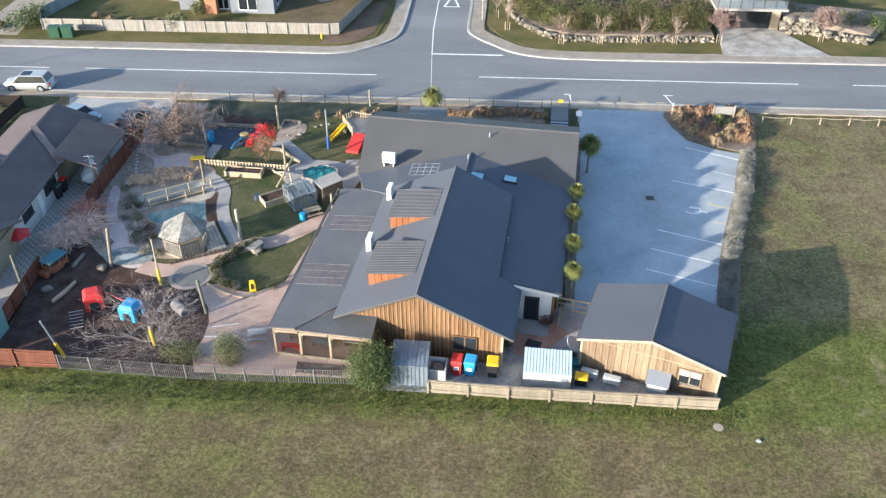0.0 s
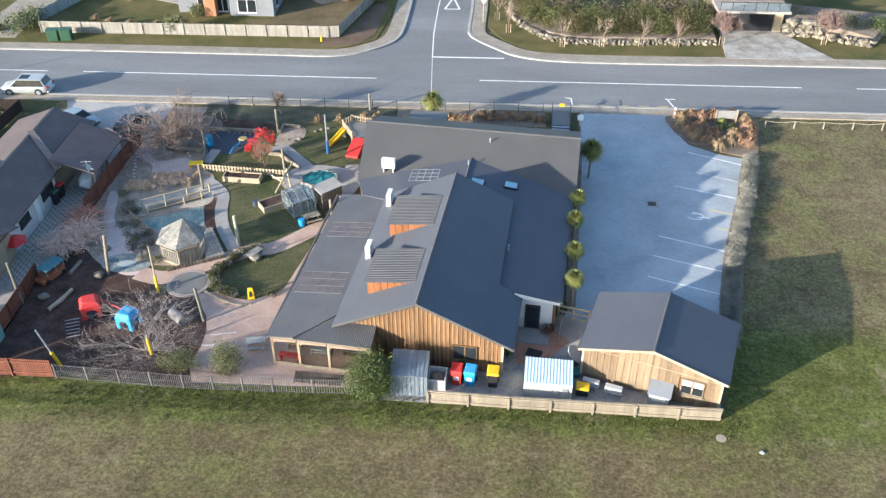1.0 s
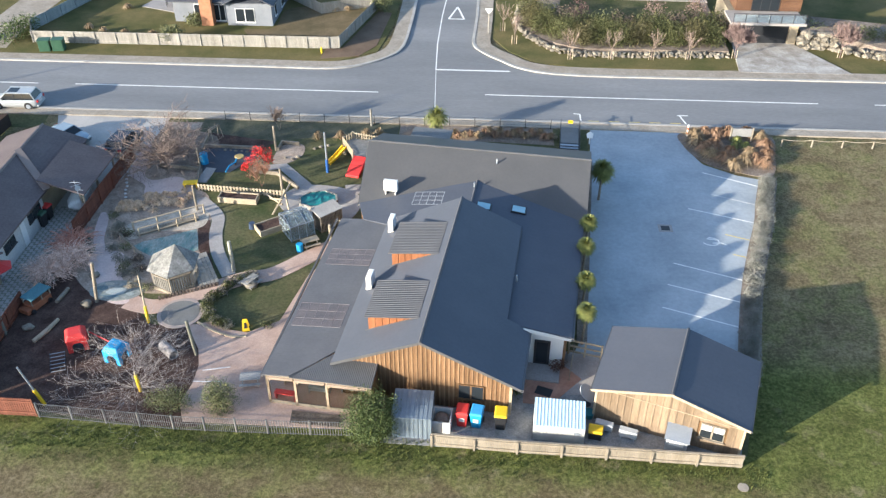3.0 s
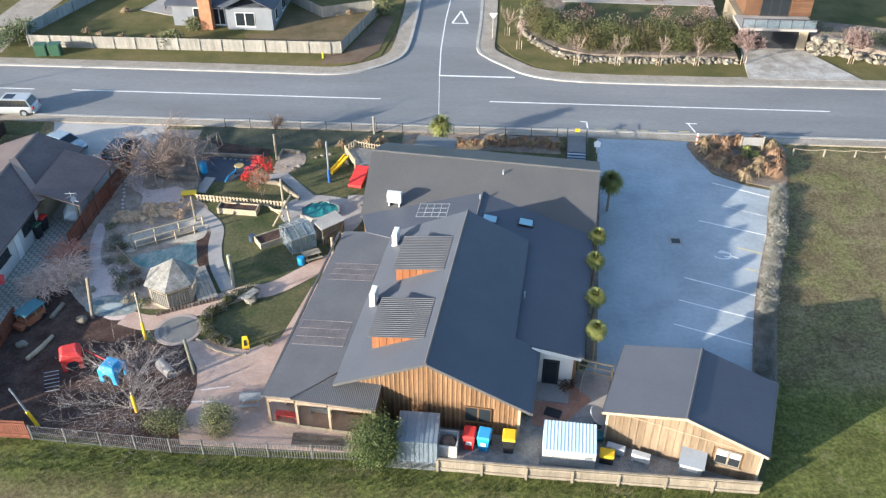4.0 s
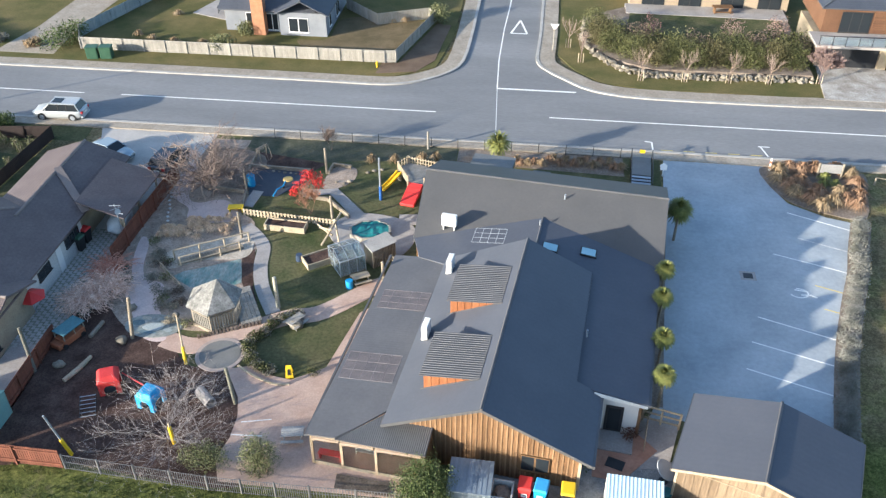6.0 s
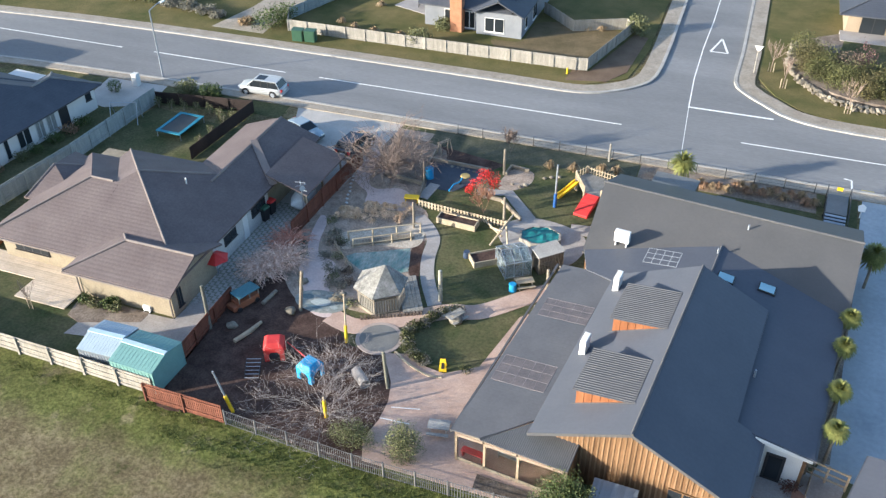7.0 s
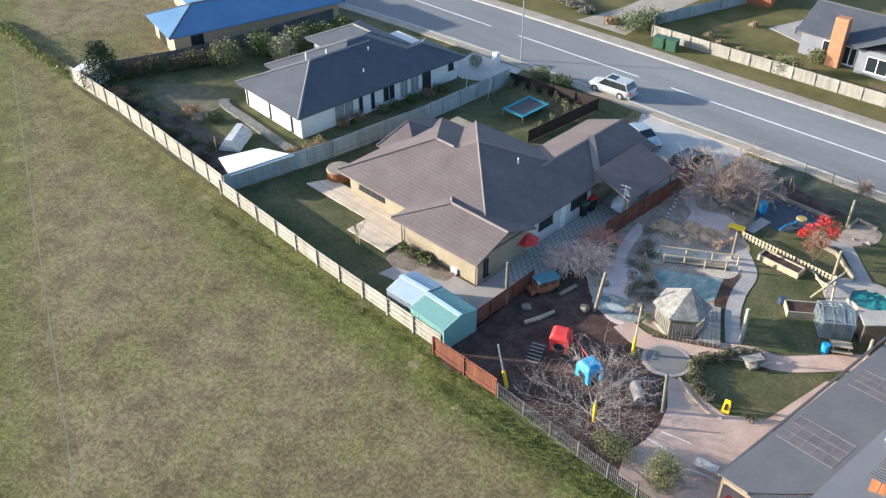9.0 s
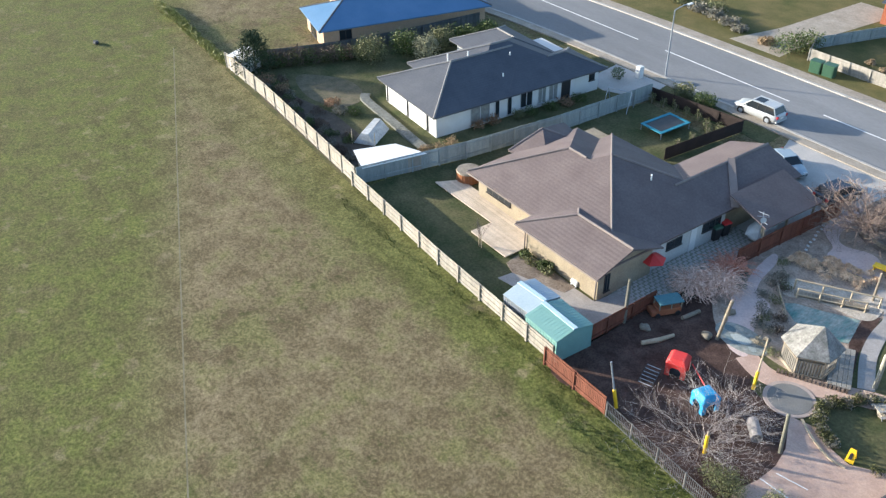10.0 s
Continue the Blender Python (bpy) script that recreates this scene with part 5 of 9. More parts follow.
def play_cube(x, y, rz, material, label, s=1.25):
    """A moulded plastic play house with arched openings."""
    c = thing("play_house", label, "play house", x, y, 0, rz, "play houses")
    w = s / 2
    arch = [(-w, 0), (-w * 0.55, 0), (-w * 0.55, s * 0.45), (-w * 0.3, s * 0.6), (w * 0.3, s * 0.6), (w * 0.55, s * 0.45), (w * 0.55, 0), (w, 0), (w, s * 0.8), (-w, s * 0.8)]
    for a in range(4):                       # four walls, each with an arched opening
        m = Matrix.Rotation(a * math.pi / 2, 4, "Z")
        k = len(arch)
        pts = [m @ Vector((x_, -w, z_)) for x_, z_ in arch] + [m @ Vector((x_ * 0.98, -w + 0.1, z_)) for x_, z_ in arch]
        part("wall", Shape().solid(pts, [tuple(range(k)), tuple(range(2 * k - 1, k - 1, -1))] + [(i, k + i, k + (i + 1) % k, (i + 1) % k) for i in range(k)]), material, c)
    sh = Shape()
    sh.solid([(-w * 1.08, -w * 1.08, s * 0.8), (w * 1.08, -w * 1.08, s * 0.8), (w * 1.08, w * 1.08, s * 0.8), (-w * 1.08, w * 1.08, s * 0.8), (-w * 0.7, -w * 0.7, s * 1.08), (w * 0.7, -w * 0.7, s * 1.08), (w * 0.7, w * 0.7, s * 1.08), (-w * 0.7, w * 0.7, s * 1.08)], ((3, 2, 1, 0), (4, 5, 6, 7), (0, 1, 5, 4), (1, 2, 6, 5), (2, 3, 7, 6), (3, 0, 4, 7)))
    sh.bevel(0.05)
    part("roof", sh, material, c)
    part("floor", Shape().box(-w + 0.12, -w + 0.12, 0.05, w - 0.12, w - 0.12, 0.1), M_BLK, c)
    return c


play_cube(-26.6, 45.0, 25, M_RED, "red plastic play house on the bark")
play_cube(-23.6, 44.0, -15, M_BLUE, "bright blue plastic play house on the bark", 1.2)
lad = thing("climbing_ladder", "low dark steel climbing ladder leaning on the red play house", "ladder", -27.2, 43.2, 0, 20)
for sx in (-0.45, 0.45):
    part("rail", Shape().tube((sx, -0.7, 0.05), (sx, 0.7, 0.5), 0.03), M_BLK, lad)
for k in range(6):
    t = k / 5
    part("rung", Shape().tube((-0.45, -0.65 + 1.25 * t, 0.07 + 0.42 * t), (0.45, -0.65 + 1.25 * t, 0.07 + 0.42 * t), 0.022), M_STEEL, lad)
beam = thing("balance_beam", "thin red pole between the play houses", "beam")
part("beam", Shape().tube((-26.0, 45.6, 0.75), (-23.9, 44.7, 0.5), 0.04), M_RED, beam)
log = thing("log", "pale barkless log lying on the bark", "log", -29.3, 46.2)
part("trunk", Shape().tube((-0.35, -1.1, 0.17), (0.1, 0, 0.17), 0.15, 0.17, 10).tube((0.1, 0, 0.17), (0.35, 1.15, 0.15), 0.17, 0.12, 10), M_PALE, log)
log2 = thing("log", "dark log lying beside the toy bus", "log", -29.8, 49.8)
part("trunk", Shape().tube((0, -0.7, 0.16), (0.2, 0.8, 0.16), 0.15, 0.14, 10), M_TIMBER, log2)
M_BUS = mat("orange_paint", (0.26, 0.085, 0.042), (0.33, 0.125, 0.065))
bus = thing("toy_bus", "orange wooden toy bus with a teal roof", "play vehicle", -31.0, 48.9, 0, -22)
bus.scale = (0.85, 0.85, 0.85)
part("body", Shape().box(-0.55, -1.0, 0.15, 0.55, 1.0, 0.75).bevel(0.05), M_BUS, bus)
part("bonnet", Shape().box(-0.5, -1.5, 0.15, 0.5, -1.0, 0.6).bevel(0.05), M_BUS, bus)
part("roof", Shape().slab([(-0.62, -0.95, 1.32), (0.62, -0.95, 1.32), (0.62, 1.1, 1.32), (-0.62, 1.1, 1.32)], 0.08), mat("teal_paint", (0.05, 0.14, 0.17), (0.07, 0.18, 0.21)), bus, "teal painted roof")
for sx in (-0.5, 0.5):
    for sy in (-0.9, 0.1, 0.95):
        part("pillar", Shape().box(sx - 0.04, sy - 0.04, 0.7, sx + 0.04, sy + 0.04, 1.26), M_TIMBER, bus)
    for sy in (-1.0, 0.7):
        part("wheel", Shape().tube((sx * 1.05, sy, 0.22), (sx * 1.25, sy, 0.22), 0.22, n=12), M_BLK, bus)


def rock(x, y, r, seed, label="rounded grey boulder on the ground"):
    b = thing("boulder", label, "rock", x, y, 0, 0, "boulders")
    part("stone", Shape().lump((0, 0, r * 0.45), r, r * 0.8, r * 0.6, 0.2, seed), M_STONE, b, smooth=True)


for i, (x, y, r) in enumerate(((-27.6, 49.0, 0.42), (-30.6, 46.4, 0.38), (-28.3, 52.2, 0.4), (-16.8, 51.8, 0.5), (-17.6, 52.6, 0.4), (-16.9, 69.7, 0.24), (-17.3, 69.4, 0.17), (-15.7, 71.3, 0.18), (-15.2, 71.6, 0.22), (-14.6, 71.9, 0.17), (-23.6, 70.6, 0.16), (-23.1, 70.6, 0.13), (-22.6, 70.5, 0.16), (-22.1, 70.5, 0.13), (-21.6, 70.4, 0.15), (-18.0, 69.6, 0.14), (-25.1, 51.9, 0.25))):
    rock(x, y, r, i)
pipe = thing("drain_pipe", "short pale concrete pipe for crawling through", "play pipe", -20.5, 44.6, 0, 48)
sh = Shape()
for i in range(16):
    a, b = 2 * math.pi * i / 16, 2 * math.pi * (i + 1) / 16
    pts = []
    for y in (-0.7, 0.7):
        for rr in (0.26, 0.34):
            for t in (a, b):
                pts.append((rr * math.cos(t), y, 0.34 + rr * math.sin(t)))
    sh.solid(pts, ((2, 3, 7, 6), (1, 0, 4, 5), (0, 1, 3, 2), (5, 4, 6, 7)))
bmesh.ops.remove_doubles(sh.bm, verts=sh.bm.verts[:], dist=0.001)
part("pipe", sh, M_PAVE, pipe)
# concrete circle and mosaic
ring = lambda cx, cy, r0, r1, n=36: [[(cx + r1 * math.cos(2 * math.pi * i / n), cy + r1 * math.sin(2 * math.pi * i / n)) for i in range(n)], [(cx + r0 * math.cos(2 * math.pi * i / n), cy + r0 * math.sin(2 * math.pi * i / n)) for i in range(n)]]
structure("circle_edging", Shape().prism(ring(-20.95, 48.55, 0, 1.55)[0], -0.05, 0.075), mat("pink_ring_concrete", (0.34, 0.27, 0.235), (0.43, 0.355, 0.315), grain=0.2), "pale concrete ring in the path", "edging")
structure("circle_paving", Shape().prism(ring(-20.95, 48.55, 0, 1.30)[0], -0.05, 0.085), mat("dark_concrete", (0.150, 0.148, 0.140), (0.215, 0.210, 0.198), grain=0.2), "round grey concrete pad", "path")
structure("mosaic_circle", Shape().prism([(-26.2 + 1.9 * math.cos(a * 0.2), 50.7 + 1.15 * math.sin(a * 0.2)) for a in range(31)], -0.05, 0.07), mat("mosaic", (0.17, 0.205, 0.20), (0.32, 0.315, 0.28), scale=1.6, fine=4, grain=0.4), "round teal and grey painted mosaic", "path")
structure("mosaic_centre", Shape().prism(blob([(-26.9, 50.5), (-26.2, 51.0), (-25.5, 50.8), (-25.7, 50.3), (-26.3, 50.2)]), -0.05, 0.078), mat("mosaic_pale", (0.30, 0.34, 0.33), (0.42, 0.45, 0.43), grain=0.35), "pale painted middle of the mosaic", "path")
for i, (cx, cy, rx_, ry_, col) in enumerate(((-27.3, 50.9, 0.45, 0.28, (0.10, 0.14, 0.15)), (-25.3, 51.2, 0.5, 0.22, (0.36, 0.29, 0.20)), (-26.4, 50.05, 0.55, 0.16, (0.11, 0.16, 0.18)), (-25.1, 50.4, 0.3, 0.2, (0.24, 0.27, 0.26)), (-26.9, 51.4, 0.4, 0.16, (0.34, 0.31, 0.25)))):
    structure("mosaic_patch", Shape().prism(blob([(cx + rx_ * math.cos(a * 1.047) * (1 + 0.25 * math.sin(a * 2.1 + i)), cy + ry_ * math.sin(a * 1.047)) for a in range(6)]), -0.05, 0.0745), mat("mosaic_tint", col, [c * 1.3 for c in col], scale=2, grain=0.4), "coloured stone patch in the mosaic", "path")
structure("lawn_edging", ribbon(smooth_line([(-19.5, 47.7), (-18.2, 46.9), (-16.8, 46.4), (-15.9, 46.5)]), 0.14, -0.05, 0.12), M_PALE, "curved timber lawn edging", "edging")
for a, b in (((-17.9, 43.2), (-16.2, 43.6)), ((-18.2, 42.2), (-16.4, 42.3))):
    stripe(*a, *b, 0.07, 0.05, label="thin chalk-white play marking")

# gazebo on its deck
gz = thing("gazebo", "weathered timber hexagonal gazebo with a pale pyramid roof", "gazebo", -22.25, 52.1, 0, 5)
GR = 1.66
hexa = [(GR * math.cos(math.radians(60 * i + 30)), GR * math.sin(math.radians(60 * i + 30))) for i in range(6)]
part("floor", Shape().prism([(x * 1.02, y * 1.02) for x, y in hexa], 0, 0.25), M_TIMBER, gz)
M_GZ = mat("bleached_shingle", (0.125, 0.125, 0.115), (0.29, 0.283, 0.268), scale=1.8, fine=7, grain=0.4)
for i in range(6):
    (ax, ay), (bx, by) = hexa[i], hexa[(i + 1) % 6]
    part("roof_panel", Shape().slab([(ax * 1.14, ay * 1.14, 1.72), (bx * 1.14, by * 1.14, 1.72), (0.32, 0.2, 3.1)], 0.06), M_GZ, gz)
    part("post", Shape().tube((ax * 0.95, ay * 0.95, 0.2), (ax * 0.95, ay * 0.95, 1.85), 0.06, n=6), M_TIMBER, gz)
    part("top_rail", Shape().tube((ax * 0.95, ay * 0.95, 1.25), (bx * 0.95, by * 0.95, 1.25), 0.05, n=4), M_TIMBER, gz)
    if i != 2:
        for k in range(9):
            t = (k + 0.5) / 9
            part("baluster", Shape().tube(((ax + (bx - ax) * t) * 0.95, (ay + (by - ay) * t) * 0.95, 0.2), ((ax + (bx - ax) * t) * 0.95, (ay + (by - ay) * t) * 0.95, 1.25), 0.055, n=4), M_GFENCE, gz)
dk = thing("gazebo_deck", "grey timber deck beside the gazebo with a brick edge", "deck", -20.7, 53.35, 0, 29)
for k in range(5):
    part("board", Shape().box(-0.7 + k * 0.28, -1.95, 0.14, -0.7 + k * 0.28 + 0.26, 1.95, 0.2), M_GFENCE, dk)
for y in (-1.8, 1.7):
    part("joist", Shape().box(-0.7, y, 0.02, 0.68, y + 0.1, 0.14), M_TIMBER, dk)
edge = thing("brick_edging", "row of brown bricks on edge round the gazebo", "edging", -22.9, 49.9, 0, 26.6)
M_EDGE = mat("dark_old_bricks", (0.095, 0.070, 0.055), (0.20, 0.155, 0.125), rnd=0.35, grain=0.3)
for k in range(18):
    part("brick", Shape().box(k * 0.235, -0.1, 0, k * 0.235 + 0.15, 0.12, 0.26), M_EDGE, edge)
pond = structure("pond_bed", Shape().prism([(-26.9, 55.9), (-26.3, 56.6), (-24.8, 57.3), (-22.7, 58.5), (-22.2, 57.2), (-21.8, 55.8), (-22.8, 55.1), (-25.2, 54.9)], -0.1, 0.045), mat("turquoise_concrete", (0.075, 0.20, 0.185), (0.36, 0.37, 0.335), scale=1.1, fine=5, grain=0.35, stretch=(1.6, 0.6, 1)), "worn turquoise-painted dry pond", "pond")
structure("shingle_bed", Shape().prism(blob([(-28.6, 58.0), (-27.4, 59.4), (-23.2, 61.6), (-22.2, 60.0), (-22.6, 58.6), (-25.4, 58.0), (-27.4, 56.8)]), -0.1, 0.04), mat("river_shingle", (0.36, 0.31, 0.25), (0.52, 0.46, 0.385), scale=1.5, fine=9, grain=0.4, bump=0.6), "pale river shingle bed", "garden bed")


def rail_fence(label, line, h, rails, n_posts, material, group=""):
    f = thing("rail_fence", label, "fence", 0, 0, 0, 0, group)
    a, b = Vector((*line[0], 0)), Vector((*line[1], 0))
    for z in rails:
        part("rail", Shape().tube(a + Vector((0, 0, z)), b + Vector((0, 0, z)), 0.06, n=6), material, f)
    for i in range(n_posts):
        p = a.lerp(b, i / (n_posts - 1))
        part("post", Shape().tube(p, p + Vector((0, 0, h)), 0.07, n=6), material, f)
    return f


rail_fence("pale round-rail bridge handrail", [(-27.4, 57.9), (-22.7, 60.7)], 0.9, (0.85,), 4, M_PALE)
rail_fence("pale round-rail bridge handrail", [(-26.7, 57.2), (-23.0, 59.5)], 0.85, (0.8, 0.3), 4, M_PALE)
br = thing("bridge", "narrow timber plank bridge over the shingle", "bridge", -25.0, 58.7, 0, 31.5)
br.scale = (0.9, 0.55, 1.0)
for k in range(22):
    part("plank", Shape().box(-2.7 + k * 0.245, -0.5, 0.12, -2.7 + k * 0.245 + 0.21, 0.5, 0.18), M_TIMBER, br)
part("bearer", Shape().box(-2.7, -0.4, 0.03, 2.65, -0.3, 0.12).box(-2.7, 0.3, 0.03, 2.65, 0.4, 0.12), M_TIMBER, br)
for i in range(9):
    b = thing("edging_stone", "small white painted stone in a row", "stone", -30.9 + 0.16 * i + 0.05 * math.sin(i * 2), 66.4 - 0.55 * i, 0, 0, "white stones")
    part("stone", Shape().lump((0, 0, 0.07), 0.13, 0.10, 0.08, 0.15, i), M_WHITE, b, smooth=True)
rail_fence("low weathered log rail beside the pond", [(-28.0, 56.8), (-25.6, 54.5)], 0.55, (0.2, 0.5), 4, M_TIMBER)
for i, (x, y) in enumerate(((-26.3, 52.6), (-25.3, 53.2), (-26.7, 53.8), (-25.9, 54.3), (-28.2, 55.4), (-27.8, 57.2), (-28.6, 58.2))):
    bush("grey dormant twiggy shrub in the bare soil", x, y, 0.6, 0.55, 0.55, M_DORM if i % 2 else M_SCRUB, 330, 0.06, 720 + i, "shrub", "dormant shrubs", clumps=4, trunk=False)
# north play area
pk = thing("picket_fence", "low cream picket fence across the lawn", "fence", -24.2, 64.1, 0, -5)
for z in (0.15, 0.46):
    part("rail", Shape().box(0, -0.03, z, 7.5, 0.03, z + 0.08), M_PALE, pk)
for k in range(27):
    part("picket", Shape().box(0.03 + k * 0.28, -0.06, 0.02, 0.03 + k * 0.28 + 0.15, -0.03, 0.62), M_PALE, pk)


def planter(x, y, rz, w, l, label, h=0.5):
    p = thing("planter", label, "planter box", x, y, 0, rz, "raised planters")
    for a in ((-l / 2, -w / 2, l / 2, -w / 2 + 0.08), (-l / 2, w / 2 - 0.08, l / 2, w / 2), (-l / 2, -w / 2 + 0.08, -l / 2 + 0.08, w / 2 - 0.08), (l / 2 - 0.08, -w / 2 + 0.08, l / 2, w / 2 - 0.08)):
        part("side", Shape().box(a[0], a[1], 0, a[2], a[3], h), M_PALE, p)
    part("soil", Shape().box(-l / 2 + 0.08, -w / 2 + 0.08, 0, l / 2 - 0.08, w / 2 - 0.08, h - 0.1), M_BARK, p)


planter(-20.4, 62.7, -4, 1.0, 3.2, "long timber planter box filled with soil")
planter(-16.5, 59.2, 36, 1.3, 3.3, "long timber planter box filled with dark soil")
barrow = thing("compost_bin", "dark blue plastic compost bin", "bin", -18.4, 58.9)
part("body", Shape().tube((0, 0, 0), (0, 0, 0.5), 0.28, 0.23, 14), paint("navy_plastic", (0.03, 0.05, 0.09)), barrow)
fr = thing("play_structure", "crossed timber climbing beams by the planter", "play structure", -17.0, 61.6)
for p, q in (((-0.9, 1.4, 0.1), (0.6, -0.8, 1.5)), ((-0.2, -0.9, 0.1), (0.9, 1.4, 1.6)), ((0.6, -0.8, 1.5), (0.9, 1.4, 1.6)), ((1.2, -0.9, 0.1), (0.6, 0.5, 1.6)), ((-1.6, 2.2, 0.1), (0.5, -0.2, 0.6))):
    part("beam", Shape().tube(p, q, 0.08, n=6), M_PALE, fr)
pit = thing("sandpit", "octagonal sunken sandpit with a teal tarpaulin cover", "sandpit", -13.9, 62.8, 0, 12)
pit.scale = (0.88, 0.95, 1.0)
octo = [(1.9 * math.cos(math.radians(45 * i + 22.5)), 1.35 * math.sin(math.radians(45 * i + 22.5))) for i in range(8)]
for i in range(8):
    (ax, ay), (bx, by) = octo[i], octo[(i + 1) % 8]
    part("edge_board", Shape().prism([(ax, ay), (bx, by), (bx * 0.9, by * 0.9), (ax * 0.9, ay * 0.9)], 0, 0.40), M_GFENCE, pit)
sh = Shape()
N_ = 14
grid = {}
tarp = Raw(5)
for i in range(N_ + 1):
    for j in range(N_ + 1):
        x, y = -1.75 + 3.5 * i / N_, -1.22 + 2.44 * j / N_
        k = max(1, math.hypot(x / 1.72, y / 1.2))
        tarp.v.append(Vector((x / k, y / k, 0.33 + 0.10 * noise.noise(Vector((x * 2.2, y * 2.2, 3))))))
for i in range(N_):
    for j in range(N_):
        a = i * (N_ + 1) + j
        tarp.f.append((a, a + N_ + 1, a + N_ + 2, a + 1))
tarp.part("cover", mat("teal_tarpaulin", (0.01, 0.13, 0.14), (0.02, 0.20, 0.20), rough=0.4, scale=2, grain=0.15), pit, "creased teal tarpaulin")

gh = thing("greenhouse", "aluminium and glass greenhouse with a blue-tinted roof", "greenhouse", -14.8, 58.65, 0, -55)
gh.scale = (1.02, 0.84, 0.85)
M_GHG = glass("greenhouse_glass", (0.62, 0.72, 0.76), 0.05)
M_GHG.node_tree.nodes["Principled BSDF"].inputs["Transmission Weight"].default_value = 0.9
M_GHG.node_tree.nodes["Principled BSDF"].inputs["IOR"].default_value = 1.2
GW, GL = 2.1, 2.3
for x in (-GW / 2, 0, GW / 2):
    for y in (-GL / 2, GL / 2):
        part("frame_post", Shape().box(x - 0.03, y - 0.03, 0, x + 0.03, y + 0.03, 1.6 if x else 2.1), M_STEEL, gh)
for sx in (-1, 1):
    for k in range(3):
        y0, y1 = -GL / 2 + GL * k / 3, -GL / 2 + GL * (k + 0.96) / 3
        part("roof_pane", Shape().slab([(sx * (GW / 2 + 0.05), y0, 1.6), (0, y0, 2.15), (0, y1, 2.15), (sx * (GW / 2 + 0.05), y1, 1.6)], 0.025), M_GHG, gh)
        part("wall_pane", Shape().box(sx * GW / 2 - 0.015, y0, 0.15, sx * GW / 2 + 0.015, y1, 1.55), M_GHG, gh)
for y in (-GL / 2, GL / 2):
    for k in range(3):
        x0, x1 = -GW / 2 + GW * k / 3 + 0.03, -GW / 2 + GW * (k + 1) / 3 - 0.03
        part("wall_pane", Shape().box(x0, y - 0.015, 0.15, x1, y + 0.015, 1.6), M_GHG, gh)
part("base", Shape().box(-GW / 2, -GL / 2, 0, GW / 2, GL / 2, 0.12), M_TIMBER, gh)
for sx in (-1, 1):
    for k in range(4):
        y = -GL / 2 + GL * k / 3
        part("glazing_bar", Shape().tube((sx * (GW / 2 + 0.05), y, 1.63), (0, y, 2.18), 0.025, n=4), M_STEEL, gh)
        part("glazing_bar", Shape().tube((sx * (GW / 2 + 0.02), y, 0.1), (sx * (GW / 2 + 0.02), y, 1.6), 0.025, n=4), M_STEEL, gh)
    part("gutter", Shape().tube((sx * (GW / 2 + 0.05), -GL / 2, 1.62), (sx * (GW / 2 + 0.05), GL / 2, 1.62), 0.035, n=5), M_STEEL, gh)
    for z in (0.12, 0.85, 1.6):
        part("glazing_bar", Shape().tube((-GW / 2, sx * (GL / 2 + 0.02), z), (GW / 2, sx * (GL / 2 + 0.02), z), 0.025, n=4), M_STEEL, gh)
part("bench", Shape().box(-GW / 2 + 0.1, -GL / 2 + 0.1, 0.55, -0.2, GL / 2 - 0.1, 0.62), M_TIMBER, gh)
part("ridge", Shape().tube((0, -GL / 2, 2.16), (0, GL / 2, 2.16), 0.035), M_STEEL, gh)
lt = thing("lattice_store", "dark slatted timber store with a pale flat roof", "store", -12.55, 59.55, 0, 42)
lt.scale = (0.84, 0.58, 0.9)
part("roof", Shape().slab([(-1.25, -1.1, 1.75), (1.25, -1.1, 1.8), (1.25, 1.2, 1.95), (-1.25, 1.2, 1.9)], 0.08), mat("weathered_ply", (0.30, 0.285, 0.265), (0.42, 0.40, 0.37), grain=0.3), lt)
for k in range(16):
    part("slat", Shape().box(-1.15 + k * 0.148, -1.03, 0.05, -1.15 + k * 0.148 + 0.08, -0.99, 1.68), M_TIMBER, lt)
part("back_panel", Shape().box(-1.15, 1.0, 0.05, 1.15, 1.04, 1.8).box(-1.15, -0.95, 0.05, -1.11, 1.0, 1.68).box(1.11, -0.95, 0.05, 1.15, 1.0, 1.68), mat("dark_ply", (0.06, 0.05, 0.045), (0.09, 0.08, 0.07)), lt)


def picnic(x, y, rz, material, label):
    t = thing("picnic_table", label, "picnic table", x, y, 0, rz, "picnic tables")
    t.scale = (0.85, 0.85, 0.85)
    for k in range(4):
        part("top_board", Shape().box(-0.75, -0.36 + k * 0.18, 0.56, 0.75, -0.36 + k * 0.18 + 0.165, 0.6), material, t)
    for sy in (-0.62, 0.62):
        part("bench", Shape().box(-0.75, sy - 0.12, 0.32, 0.75, sy + 0.12, 0.36), material, t)
    for sx in (-0.55, 0.55):
        for sg in (-1, 1):
            part("leg", Shape().tube((sx, sg * 0.62, 0), (sx, sg * 0.2, 0.56), 0.04, n=4), material, t)
        part("brace", Shape().box(sx - 0.03, -0.66, 0.26, sx + 0.03, 0.66, 0.32), material, t)


